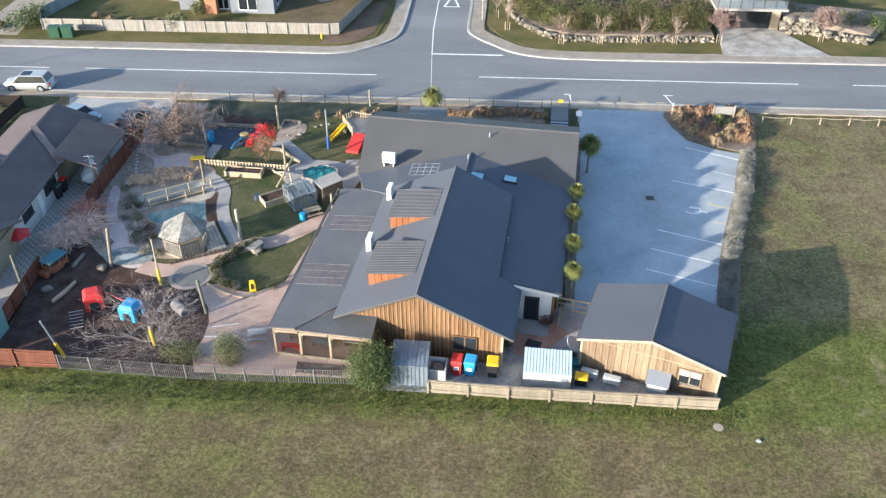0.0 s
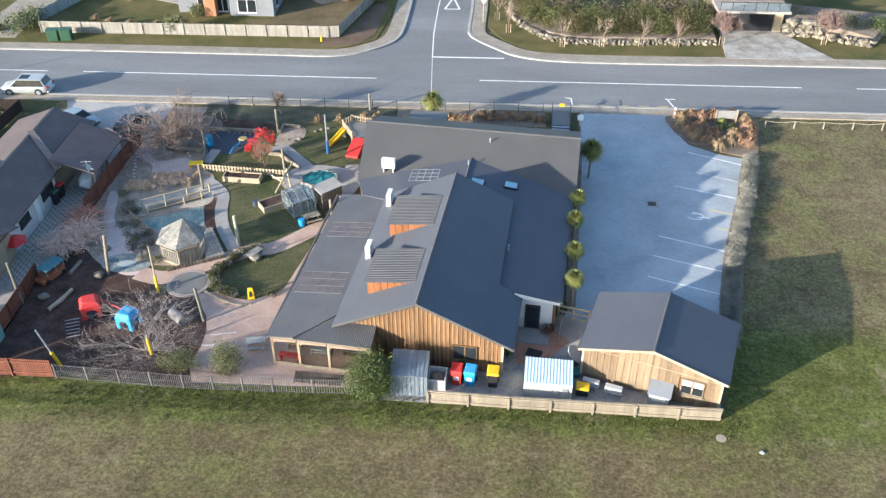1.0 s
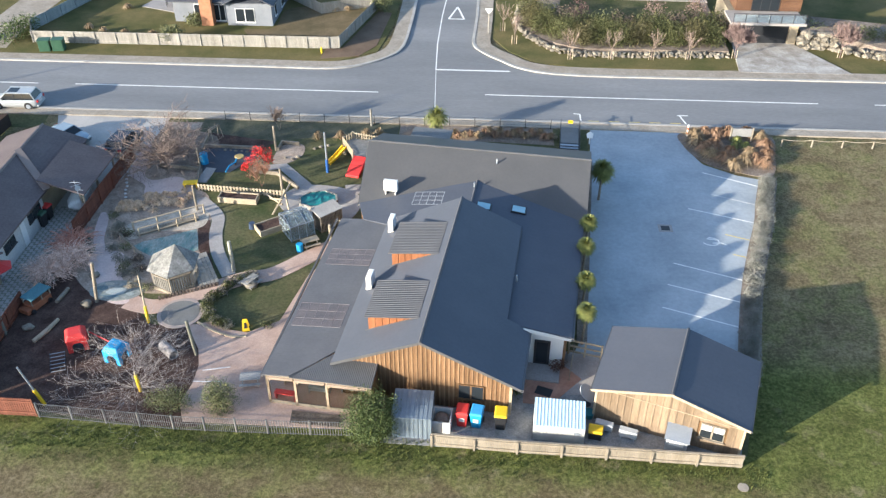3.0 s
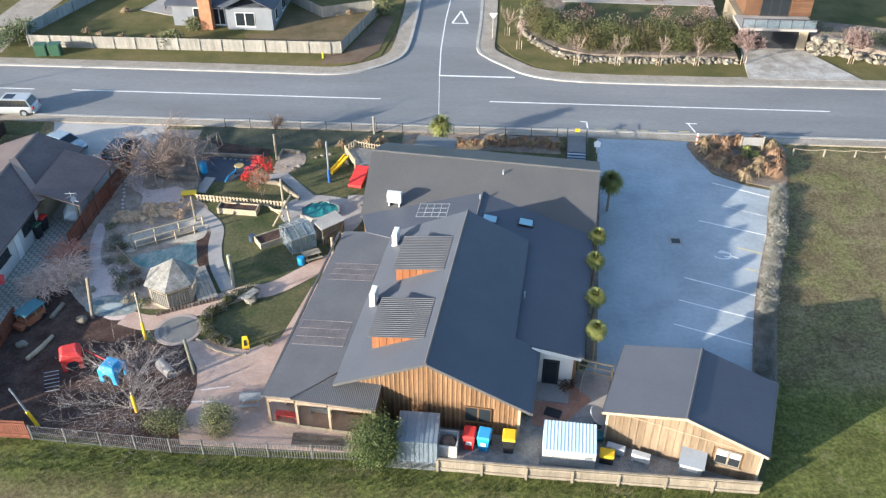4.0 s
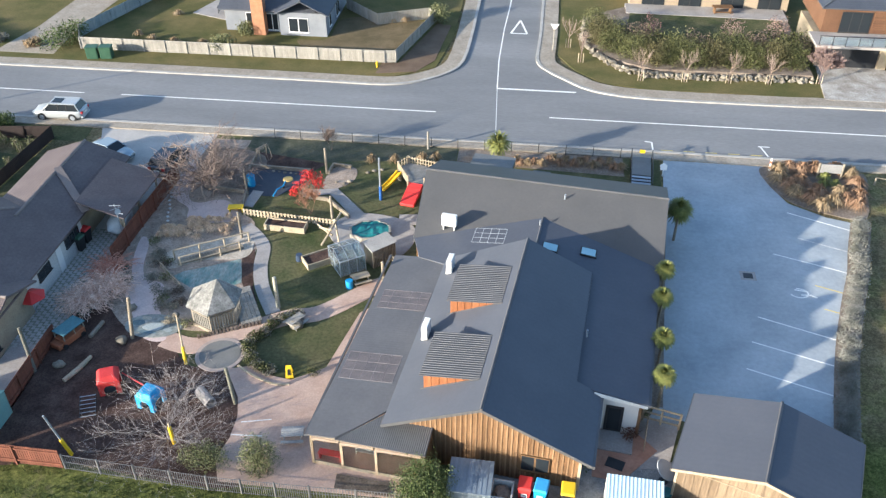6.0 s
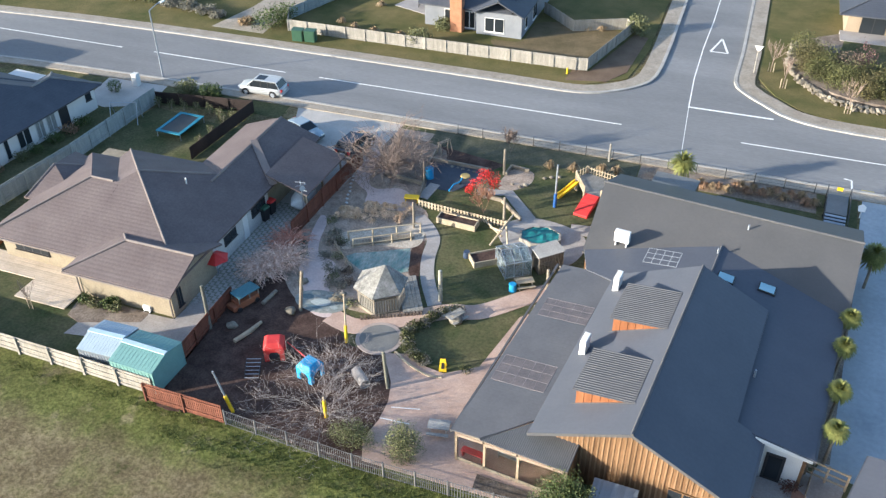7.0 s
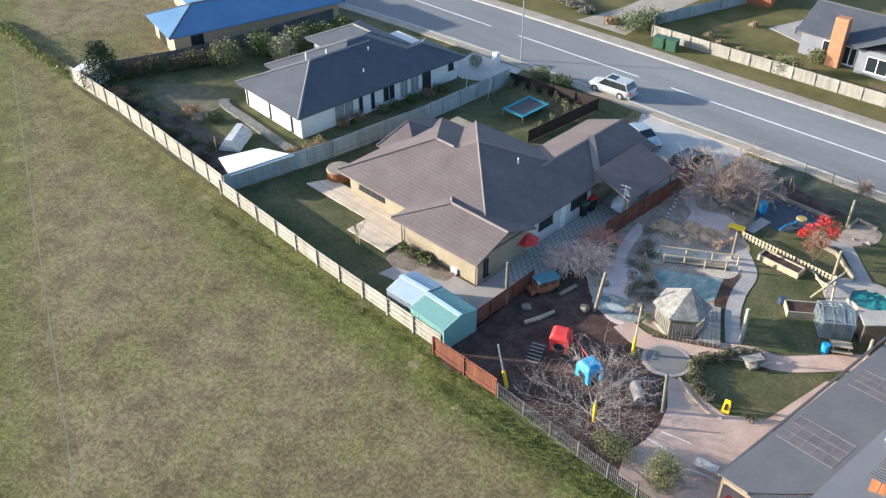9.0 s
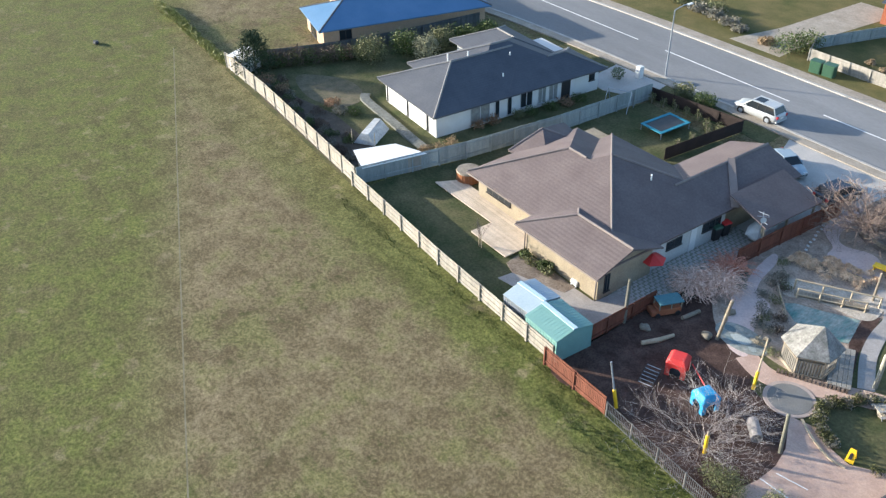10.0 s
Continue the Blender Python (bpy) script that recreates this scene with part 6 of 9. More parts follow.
picnic(-13.5, 57.0, 30, M_PALE, "small pale timber picnic table by the greenhouse")
picnic(-14.6, 42.4, 10, mat("grey_painted_wood", (0.26, 0.255, 0.25), (0.38, 0.37, 0.355), grain=0.3), "grey picnic table at the corner of the verandah")
picnic(-16.9, 52.0, 60, M_GFENCE, "weathered bench table at the lawn's edge")
bl = thing("barrel", "royal blue plastic barrel", "barrel", -14.15, 56.2)
part("body", Shape().tube((0, 0, 0), (0, 0, 0.6), 0.27, 0.25, 14), M_BLUE, bl)
part("lid", Shape().tube((0, 0, 0.6), (0, 0, 0.64), 0.28, 0.24, 14), M_BLUE, bl)
sg = thing("floor_sign", "yellow folding floor sign on the lawn", "sign", -16.1, 47.3, 0, 15)
part("panel", Shape().slab([(-0.25, -0.28, 0), (0.25, -0.28, 0), (0.16, 0, 0.85), (-0.16, 0, 0.85)], 0.03), M_YEL, sg)
part("panel", Shape().slab([(-0.25, 0.28, 0.03), (0.25, 0.28, 0.03), (0.16, 0.02, 0.85), (-0.16, 0.02, 0.85)], 0.03), M_YEL, sg)
part("marking", Shape().slab([(-0.1, -0.24, 0.25), (0.1, -0.24, 0.25), (0.07, -0.1, 0.62), (-0.07, -0.1, 0.62)], 0.01), M_BLK, sg)
# slides and play deck
tw = thing("play_deck", "raised grey timber play deck with picket rails", "play deck")
DK = [(-13.1, 71.3), (-12.0, 69.2), (-10.6, 69.0), (-9.8, 71.6), (-12.4, 72.3)]
part("deck", Shape().prism(DK, 0.6, 0.7), M_GFENCE, tw)
for x, y in DK:
    part("leg", Shape().box(x - 0.06, y - 0.06, 0, x + 0.06, y + 0.06, 1.35), M_PALE, tw)
for (ax, ay), (bx, by), n_ in ((DK[0], DK[1], 9), (DK[4], DK[3], 11), (DK[0], DK[4], 4)):
    for z in (0.85, 1.2):
        part("rail", Shape().tube((ax, ay, z), (bx, by, z), 0.035, n=4), M_PALE, tw)
    for k in range(n_):
        f_ = (k + 0.5) / n_
        part("picket", Shape().tube((ax + (bx - ax) * f_, ay + (by - ay) * f_, 0.7), (ax + (bx - ax) * f_, ay + (by - ay) * f_, 1.32), 0.055, n=4), M_PALE, tw)


def slide(x, y, rz, l, w, h, material, label):
    s_ = thing("slide", label, "slide", x, y, 0, rz, "slides")
    n_ = 10
    sh = Shape()
    prof = [(l * k / n_, h * (1 - k / n_) ** 1.25 + 0.12) for k in range(n_ + 1)]
    for (y0, z0), (y1, z1) in zip(prof[:-1], prof[1:]):
        sh.slab([(-w / 2, -y0, z0), (w / 2, -y0, z0), (w / 2, -y1, z1), (-w / 2, -y1, z1)], 0.05)
        for sx in (-1, 1):
            sh.slab([(sx * w / 2 - 0.04, -y0, z0 + 0.16), (sx * w / 2 + 0.04, -y0, z0 + 0.16), (sx * w / 2 + 0.04, -y1, z1 + 0.16), (sx * w / 2 - 0.04, -y1, z1 + 0.16)], 0.2)
    part("chute", sh, material, s_)
    part("support", Shape().box(-w / 2, -0.05, 0, w / 2, 0.05, h), M_PALE, s_)
    return s_


slide(-12.9, 70.5, -33, 2.1, 0.42, 0.65, M_YEL, "yellow plastic slide on the lawn")
rr_ = thing("padded_ramp", "wide red padded ramp leaning on the play deck", "ramp", -11.25, 68.95, 0, -11.6)
part("ramp", Shape().solid([(-0.6, 0, 0.45), (0.6, 0, 0.45), (0.6, 0, 0.85), (-0.6, 0, 0.85), (-0.6, -2.3, 0), (0.6, -2.3, 0), (0.6, -2.3, 0.22), (-0.6, -2.3, 0.22)], ((0, 1, 2, 3), (7, 6, 5, 4), (3, 2, 6, 7), (0, 4, 5, 1), (1, 5, 6, 2), (0, 3, 7, 4))).bevel(0.05), M_RED, rr_)
for k in range(3):
    part("seam", Shape().slab([(-0.57, -0.55 - 0.57 * k - 0.015, 0.71 - 0.157 * k), (0.57, -0.55 - 0.57 * k - 0.015, 0.71 - 0.157 * k), (0.57, -0.55 - 0.57 * k + 0.015, 0.718 - 0.157 * k), (-0.57, -0.55 - 0.57 * k + 0.015, 0.718 - 0.157 * k)], 0.01), paint("dark_red_seam", (0.25, 0.015, 0.015)), rr_)
ub = thing("barrel", "upright sky blue play barrel", "barrel", -24.8, 68.3)
part("body", Shape().tube((0, 0, 0), (0, 0, 1.0), 0.34, 0.34, 16).tube((0, 0, 1.0), (0, 0, 1.12), 0.34, 0.2, 16), M_BLUE, ub)
yc = thing("play_table", "yellow plastic tray on the play court", "play table", -24.9, 64.5, 0, 10)
yc.scale = (0.8, 0.8, 0.9)
part("tray", Shape().box(-0.75, -0.4, 0.42, 0.75, 0.4, 0.55).bevel(0.04), M_YEL, yc)
for sx in (-0.6, 0.6):
    part("leg", Shape().box(sx - 0.04, -0.3, 0, sx + 0.04, 0.3, 0.42), M_YEL, yc)
ss = thing("seesaw", "blue and ochre spring seesaw on the rubber surface", "seesaw", -22.2, 67.9, 0, 75)
part("beam", Shape().tube((-1.25, 0, 0.2), (-0.4, 0.12, 0.3), 0.06).tube((-0.4, 0.12, 0.3), (0.25, -0.08, 0.3), 0.06).tube((0.25, -0.08, 0.3), (0.8, 0.05, 0.4), 0.06), M_BLUE, ss)
part("seat", Shape().tube((1.15, 0, 0.38), (1.15, 0, 0.46), 0.42, 0.38, 12), paint("ochre_plastic", (0.50, 0.34, 0.11)), ss, "round ochre seat")
part("spring", Shape().tube((0.3, 0, 0.05), (0.3, 0, 0.3), 0.1, n=10), M_BLK, ss)
am = thing("arbour", "weathered timber arbour frame by the rubber surface", "arbour", -25.0, 72.6, 0, 60)
am.scale = (0.7, 0.7, 0.6)
for x, y in ((-0.9, -0.5), (0.9, -0.5), (-0.9, 0.5), (0.9, 0.5)):
    part("leg", Shape().tube((x, y, 0), (x * 0.8, y * 0.3, 2.0), 0.06, n=6), M_TIMBER, am)
for y in (-0.15, 0.15):
    part("beam", Shape().tube((-0.9, y, 2.0), (0.9, y, 2.0), 0.06, n=6), M_TIMBER, am)
for a, b in (((-25.8, 73.8), (-25.6, 69.7)), ((-25.6, 69.7), (-24.9, 67.1)), ((-24.9, 67.1), (-24.5, 64.9)), ((-28.5, 67.6), (-25.0, 67.1)), ((-25.6, 71.1), (-20.5, 70.9)), ((-18.9, 70.8), (-18.8, 72.1)), ((-18.8, 72.1), (-17.2, 71.9)), ((-19.7, 67.0), (-18.1, 66.8)), ((-18.1, 66.8), (-15.9, 64.6))):
    e = thing("timber_edging", "low rough timber retaining edge", "edging", 0, 0, 0, 0, "timber edging")
    part("sleeper", ribbon([a, b], 0.16, 0, 0.34), M_TIMBER, e)
ramp = structure("path_ramp", ribbon([(-24.25, 65.2), (-24.0, 67.5)], 0.9, 0, 0.08), M_PAVE, "grey concrete ramp beside the lawn", "path")


# mesh fence along the field
def mesh_fence(label, line, h, pitch=2.2):
    f = thing("mesh_fence", label, "fence", 0, 0)
    for (ax, ay), (bx, by) in zip(line[:-1], line[1:]):
        a, b = Vector((ax, ay, 0)), Vector((bx, by, 0))
        n_ = max(1, round((b - a).length / pitch))
        for i in range(n_):
            p, q = a.lerp(b, i / n_), a.lerp(b, (i + 1) / n_)
            part("post", Shape().tube(p, p + Vector((0, 0, h + 0.05)), 0.05, n=6), M_WIRE, f)
            raw = Raw(i)
            k = 16
            for j in range(k):
                c = p.lerp(q, (j + 0.5) / k)
                raw.tube(c, c + Vector((0, 0, h)), 0.02, 0.02, 3)
            for z in (0.06, h * 0.5, h - 0.03):
                raw.tube(p + Vector((0, 0, z)), q + Vector((0, 0, z)), 0.022, 0.022, 3)
            raw.part("mesh_panel", M_WIRE, f)


mesh_fence("grey steel pool-style fence along the field", [(-26.5, 38.8), (-18.2, 38.3), (-12.6, 38.3), (-7.6, 38.4)], 1.15)
wf = thing("wire_fence", "thin dark post and wire roadside fence", "fence")
for i in range(14):
    x = -25.0 + 30.4 * i / 13
    part("post", Shape().tube((x, 76.2, 0), (x, 76.2, 1.0), 0.035, n=6), M_FRAME, wf)
for z in (0.12, 0.4, 0.68, 0.96):
    part("wire", Shape().tube((-25.0, 76.2, z), (5.4, 76.2, z), 0.010, n=4), M_FRAME, wf)

# ---- service yard ----
M_TIN = mat("blue_grey_tin", (0.17, 0.215, 0.265), (0.23, 0.28, 0.33), rough=0.35, metal=0.3, grain=0.1, bump=0.05, rnd=0.15)
ts = thing("tin_shed", "small galvanised steel lean-to shed", "shed", -5.35, 38.5, 0, -2)
n = 18
for i in range(n):
    x0, x1 = 2.3 * i / n, 2.3 * (i + 1) / n
    zz = 0.02 if i % 2 else 0
    part("roof_sheet", Shape().slab([(x0, 0 - 0.08, 1.72 + zz), (x1, -0.08, 1.72 + zz), (x1, 1.9, 2.05 + zz), (x0, 1.9, 2.05 + zz)], 0.03), M_TIN, ts)
    part("wall_sheet", Shape().box(x0, -0.03 * (i % 2), 0, x1, 0.04, 1.7), M_TIN, ts)
part("wall", Shape().box(0, 0.04, 0, 0.04, 1.8, 1.7).box(2.26, 0.04, 0, 2.3, 1.8, 1.7).box(0.04, 1.76, 0, 2.26, 1.8, 1.95), M_TIN, ts)


def wheelie(x, y, rz, lid, label, body=M_BLK):
    b = thing("wheelie_bin", label, "bin", x, y, 0, rz, "wheelie bins")
    part("body", Shape().solid([(-0.22, -0.26, 0.05), (0.22, -0.26, 0.05), (0.22, 0.26, 0.05), (-0.22, 0.26, 0.05), (-0.29, -0.33, 0.98), (0.29, -0.33, 0.98), (0.29, 0.36, 0.98), (-0.29, 0.36, 0.98)], ((3, 2, 1, 0), (4, 5, 6, 7), (0, 1, 5, 4), (1, 2, 6, 5), (2, 3, 7, 6), (3, 0, 4, 7))).bevel(0.03), body, b)
    part("lid", Shape().solid([(-0.31, -0.37, 0.98), (0.31, -0.37, 0.98), (0.31, 0.4, 0.98), (-0.31, 0.4, 0.98), (-0.26, -0.3, 1.08), (0.26, -0.3, 1.08), (0.26, 0.34, 1.1), (-0.26, 0.34, 1.1)], ((3, 2, 1, 0), (4, 5, 6, 7), (0, 1, 5, 4), (1, 2, 6, 5), (2, 3, 7, 6), (3, 0, 4, 7))).bevel(0.02), lid, b)
    b.scale = (1.25, 1.25, 1.2)
    if body != M_BLK:
        part("label", Shape().box(-0.13, -0.335, 0.5, 0.13, -0.315, 0.72), M_WHITE, b, "white sticker")
    part("handle", Shape().tube((-0.25, 0.43, 0.95), (0.25, 0.43, 0.95), 0.025), M_BLK, b)
    for sx in (-0.26, 0.26):
        part("wheel", Shape().tube((sx - 0.03, 0.3, 0.13), (sx + 0.03, 0.3, 0.13), 0.13, n=12), M_BLK, b)
    return b


wheelie(-1.3, 39.75, -6, M_RED, "red wheelie bin in the service yard", M_RED)
wheelie(-0.45, 39.7, -10, paint("sky_plastic", (0.03, 0.30, 0.62)), "blue wheelie bin in the service yard", M_BLUE)
wheelie(0.95, 39.65, -4, M_YEL, "dark wheelie bin with a yellow lid")
wheelie(-34.9, 58.7, 80, M_RED, "dark wheelie bin with a red lid by the house wall")
wheelie(-34.9, 57.7, 80, M_GREEN, "dark wheelie bin with a green lid by the house wall")
M_CART = mat("white_woven_plastic", (0.42, 0.42, 0.41), (0.54, 0.535, 0.52), scale=2, grain=0.2)
cr = thing("skip_bin", "open white woven bulk bag half full of rubbish", "bin", -2.5, 39.45, 0, -5)
part("floor", Shape().box(-0.5, -0.55, 0.12, 0.5, 0.55, 0.18), M_CART, cr)
for a in ((-0.58, -0.62, 0.58, -0.55), (-0.58, 0.55, 0.58, 0.62), (-0.58, -0.55, -0.5, 0.55), (0.5, -0.55, 0.58, 0.55)):
    part("side", Shape().box(a[0], a[1], 0.12, a[2], a[3], 1.0), M_CART, cr)
part("heap", Shape().lump((0, 0, 0.6), 0.48, 0.52, 0.25, 0.25, 3), M_SOIL, cr)
gs = thing("garden_shed", "white ribbed steel garden shed with a pale blue roof", "shed", 2.8, 38.75, 0, -4)
prof = []
for i in range(15):
    a = 2.95 * i / 15
    prof += [(a, 0.0), (a + 0.10, 0.0), (a + 0.125, 0.016), (a + 0.175, 0.016)]
prof.append((2.95, 0.0))
part("roof", folded(prof, lambda u, h: (u, -0.1, 1.36 + h), lambda u, h: (u, 1.85, 1.62 + h), 0.03), M_LBLUE, gs, "pale blue ribbed steel roof")
part("front_wall", folded(prof, lambda u, h: (u, -h * 0.6, 0.04), lambda u, h: (u, -h * 0.6 + 0.002, 1.33), 0.0).box(0, 0.01, 0.04, 2.95, 0.04, 1.33), M_PLASTIC_W, gs)
part("side_wall", Shape().box(0, 0.04, 0.05, 0.05, 1.8, 1.36), M_PLASTIC_W, gs)
part("side_wall", Shape().box(2.9, 0.04, 0.05, 2.95, 1.8, 1.36), M_PLASTIC_W, gs)
part("back_wall", Shape().box(0.05, 1.75, 0.05, 2.9, 1.8, 1.55), M_PLASTIC_W, gs)
part("label_plate", Shape().box(2.35, -0.06, 0.75, 2.7, -0.045, 0.95), M_STEEL, gs)
yb = thing("crate", "yellow plastic crate with black contents", "crate", 6.45, 39.2, 0, -10)
part("body", Shape().box(-0.38, -0.3, 0, 0.38, 0.3, 0.5).bevel(0.04), M_BLK, yb)
part("lid", Shape().box(-0.42, -0.34, 0.5, 0.42, 0.34, 0.72).bevel(0.05), M_YEL, yb)


def condenser(name, label, x, y, z, rz, parent_size=(0.85, 0.35, 0.7), stand=0.12):
    c = thing(name, label, "heat pump", x, y, z, rz, "heat pumps")
    w, d, h = parent_size
    part("casing", Shape().box(-w / 2, -d / 2, stand, w / 2, d / 2, stand + h).bevel(0.025), M_PLASTIC_W, c)
    part("fan_grille", Shape().tube((-w * 0.12, -d / 2 - 0.005, stand + h * 0.52), (-w * 0.12, -d / 2 - 0.03, stand + h * 0.52), h * 0.38, h * 0.36, 20), M_GREYWALL, c, "grey round fan grille")
    for sx in (-w * 0.36, w * 0.36):
        part("foot", Shape().box(sx - 0.03, -d / 2 - 0.05, -0.02, sx + 0.03, d / 2 + 0.05, stand), M_PLASTIC_W, c)
    return c


for x, y in ((7.0, 39.75), (8.35, 39.25)):
    c = condenser("heat_pump", "pale grey heat pump unit in the yard", x, y, 0.03, -18, (1.05, 0.4, 0.5))
    for o in c.children:
        o.data.materials[0] = M_GREYWALL
kn = thing("kennel", "small grey-roofed timber box hut", "hut", 11.0, 38.6, 0, -17)
part("body", Shape().box(-0.6, -0.35, 0, 0.6, 0.5, 1.05), M_GREYWALL, kn)
part("roof", Shape().slab([(-0.7, -0.5, 1.1), (0.7, -0.5, 1.1), (0.7, 0.65, 1.5), (-0.7, 0.65, 1.5)], 0.06), M_STEEL, kn)
part("opening", Shape().box(-0.4, -0.37, 0.55, 0.4, -0.35, 0.95), M_PLASTIC_W, kn)
tk = thing("round_table", "round white outdoor table tipped beside the shed", "table", 6.15, 41.75, 0, 20)
part("top", Shape().tube((0, 0, 0.92), (0.03, -0.02, 0.97), 0.62, 0.62, 24), M_GREYWALL, tk)
part("pedestal", Shape().tube((0, 0, 0.05), (0, 0, 0.92), 0.06, n=8), M_FRAME, tk)
part("base", Shape().tube((0, 0, 0), (0, 0, 0.05), 0.3, 0.26, 16), M_FRAME, tk)
tb = thing("storage_tub", "teal plastic tub beside the shed", "tub", 6.2, 40.75, 0, 0)
part("body", Shape().tube((0, 0, 0), (0, 0, 0.4), 0.28, 0.34, 16), paint("teal_plastic", (0.02, 0.14, 0.15)), tb)
gt = thing("gate", "grey timber side gate by the entry", "gate", 5.3, 46.1, 0, -14)
for x in (0, 1.05, 2.1):
    part("post", Shape().box(x - 0.06, -0.06, 0, x + 0.06, 0.06, 1.3), M_PALE, gt)
for z in (0.25, 0.7, 1.15):
    part("rail", Shape().box(0.06, -0.03, z, 2.04, 0.03, z + 0.12), M_PALE, gt)
mesh = thing("trellis", "grey timber screen with plants behind", "screen", 5.6, 45.9, 0, -100)
for k in range(8):
    part("slat", Shape().box(k * 0.3, -0.02, 0.05, k * 0.3 + 0.2, 0.02, 1.1), M_TIMBER, mesh)
bush("leafy dark shrub beside the entry", 1.9, 42.6, 0.5, 0.8, 1.2, M_LEAF, 500, 0.08, 300, clumps=3)
bush("russet shrub beside the entry", 4.5, 44.6, 0.55, 0.5, 0.8, mat("russet_leaves", (0.12, 0.06, 0.045), (0.19, 0.10, 0.075), grain=0.3), 350, 0.07, 301, clumps=3)
for x, y in ((2.6, 44.9), (3.6, 42.6)):
    m_ = thing("door_mat", "black rubber door mat", "mat", x, y, 0.06, -20)
    part("mat", Shape().box(-0.5, -0.35, 0, 0.5, 0.35, 0.02), M_BLK, m_)
mh = thing("manhole_cover", "round pinkish concrete manhole cover in the grass", "manhole", 14.3, 36.0)
part("cover", Shape().tube((0, 0, -0.1), (0, 0, 0.02), 0.3, 0.3, 24), M_FOOT, mh)
v2 = thing("litter", "crumpled silver litter on the grass", "litter", 16.4, 35.0)
part("foil", Shape().lump((0, 0, 0.05), 0.16, 0.14, 0.07, 0.5, 8, 2), M_GREYWALL, v2)
dr = thing("drain_grate", "black car park drain grate in a concrete collar", "drain", 13.65, 60.72)
part("collar", Shape().box(-0.55, -0.5, 0, 0.55, 0.5, 0.046), M_PAVE, dr)
part("grate", Shape().box(-0.33, -0.3, 0, 0.33, 0.3, 0.055), M_BLK, dr)
# painted wheelchair symbol
sh = Shape()
for k in range(13):
    a, b = math.radians(200 + k * 20), math.radians(200 + (k + 1) * 20)
    ribbon([(16.85 + 0.62 * math.cos(a), 59.15 + 0.5 * math.sin(a)), (16.85 + 0.62 * math.cos(b), 59.15 + 0.5 * math.sin(b))], 0.11, 0.01, 0.042, sh)
ribbon([(16.95, 58.95), (17.6, 59.0), (18.0, 58.75)], 0.12, 0.01, 0.043, sh)
ribbon([(16.6, 59.5), (17.5, 59.35)], 0.12, 0.01, 0.0435, sh)
structure("wheelchair_marking", sh, M_PAINT, "white painted wheelchair symbol", "road marking")
# entrance: sign, marker post, rope bollards, stairs
sn = thing("sign_board", "blank-backed grey sign board on two timber posts", "sign", 22.4, 74.9, 0, 0)
part("board", Shape().box(-0.85, -0.06, 0.55, 0.85, 0.02, 1.35), mat("sign_back", (0.22, 0.215, 0.21), (0.28, 0.275, 0.27)), sn)
for sx in (-0.95, 0.95):
    part("post", Shape().tube((sx, 0, 0), (sx, 0, 1.45), 0.09, n=10), M_TIMBER, sn)
mk = thing("marker_post", "orange and white road marker post", "marker post", 17.75, 75.6)
for k in range(5):
    part("band", Shape().tube((0, 0, 0.24 * k), (0, 0, 0.24 * (k + 1)), 0.08, n=10), paint("orange_plastic", (0.62, 0.12, 0.05)) if k % 2 else M_PLASTIC_W, mk)
for i in range(9):
    b = thing("rope_bollard", "short pale timber bollard carrying a rope", "bollard", 25.9 + 2.67 * i, 74.3, 0, 0, "rope bollards")
    part("post", Shape().tube((0, 0, 0), (0, 0, 0.7), 0.08, 0.07, 10), M_TIMBER, b)
    if i < 8:
        for k in range(6):
            f0, f1 = k / 6, (k + 1) / 6
            part("rope", Shape().tube((2.67 * f0, 0, 0.7 - 0.5 * f0 * (1 - f0)), (2.67 * f1, 0, 0.7 - 0.5 * f1 * (1 - f1)), 0.025, n=5), M_PALE, b)
M_STAIR = mat("galvanised_tread", (0.13, 0.138, 0.14), (0.19, 0.197, 0.2), grain=0.2)
st = thing("entry_stairs", "grey steel entry steps with metal handrails", "stairs", 6.75, 70.7, 0, -4)
for k in range(6):
    part("tread", Shape().box(-0.8, 0.33 * k, 0.09 * k + 0.05, 0.8, 0.33 * k + 0.26, 0.09 * k + 0.09), M_STEEL, st)
# near-black wedge standing in for the shade beneath the open treads
part("stringer", Shape().solid([(-0.78, 0.1, 0), (0.78, 0.1, 0), (0.78, 2.1, 0), (-0.78, 2.1, 0), (-0.78, 2.1, 0.5), (0.78, 2.1, 0.5)], [(0, 1, 2, 3), (3, 2, 5, 4), (0, 4, 5, 1), (0, 3, 4), (1, 5, 2)]), M_FRAME, st)
part("landing", Shape().box(-0.8, 2.1, 0, 0.8, 5.0, 0.54), M_STAIR, st)
part("warning_plate", Shape().box(-0.2, 4.9, 1.0, 0.25, 4.95, 1.3), M_YEL, st, "small yellow plate")
for sx in (-0.85, 0.85):
    for y, z in ((0, 0.1), (2.1, 0.4), (3.5, 0.4), (4.9, 0.4)):
        part("rail_post", Shape().tube((sx, y, 0), (sx, y, z + 1.0), 0.035), M_FRAME, st)
    part("handrail", Shape().tube((sx, 0, 1.1), (sx, 2.1, 1.4), 0.035).tube((sx, 2.1, 1.4), (sx, 4.9, 1.4), 0.035), M_FRAME, st)
ar = thing("arrow_sign", "small white arrow sign", "sign", 8.75, 73.7, 0, 0)
part("post", Shape().tube((0, 0, 0), (0, 0, 0.7), 0.04), M_PLASTIC_W, ar)
part("panel", Shape().slab([(-0.25, -0.15, 0.7), (0.25, -0.15, 0.7), (0.3, 0.1, 1.0), (0, 0.2, 1.15), (-0.3, 0.1, 1.0)], 0.04), M_PLASTIC_W, ar)


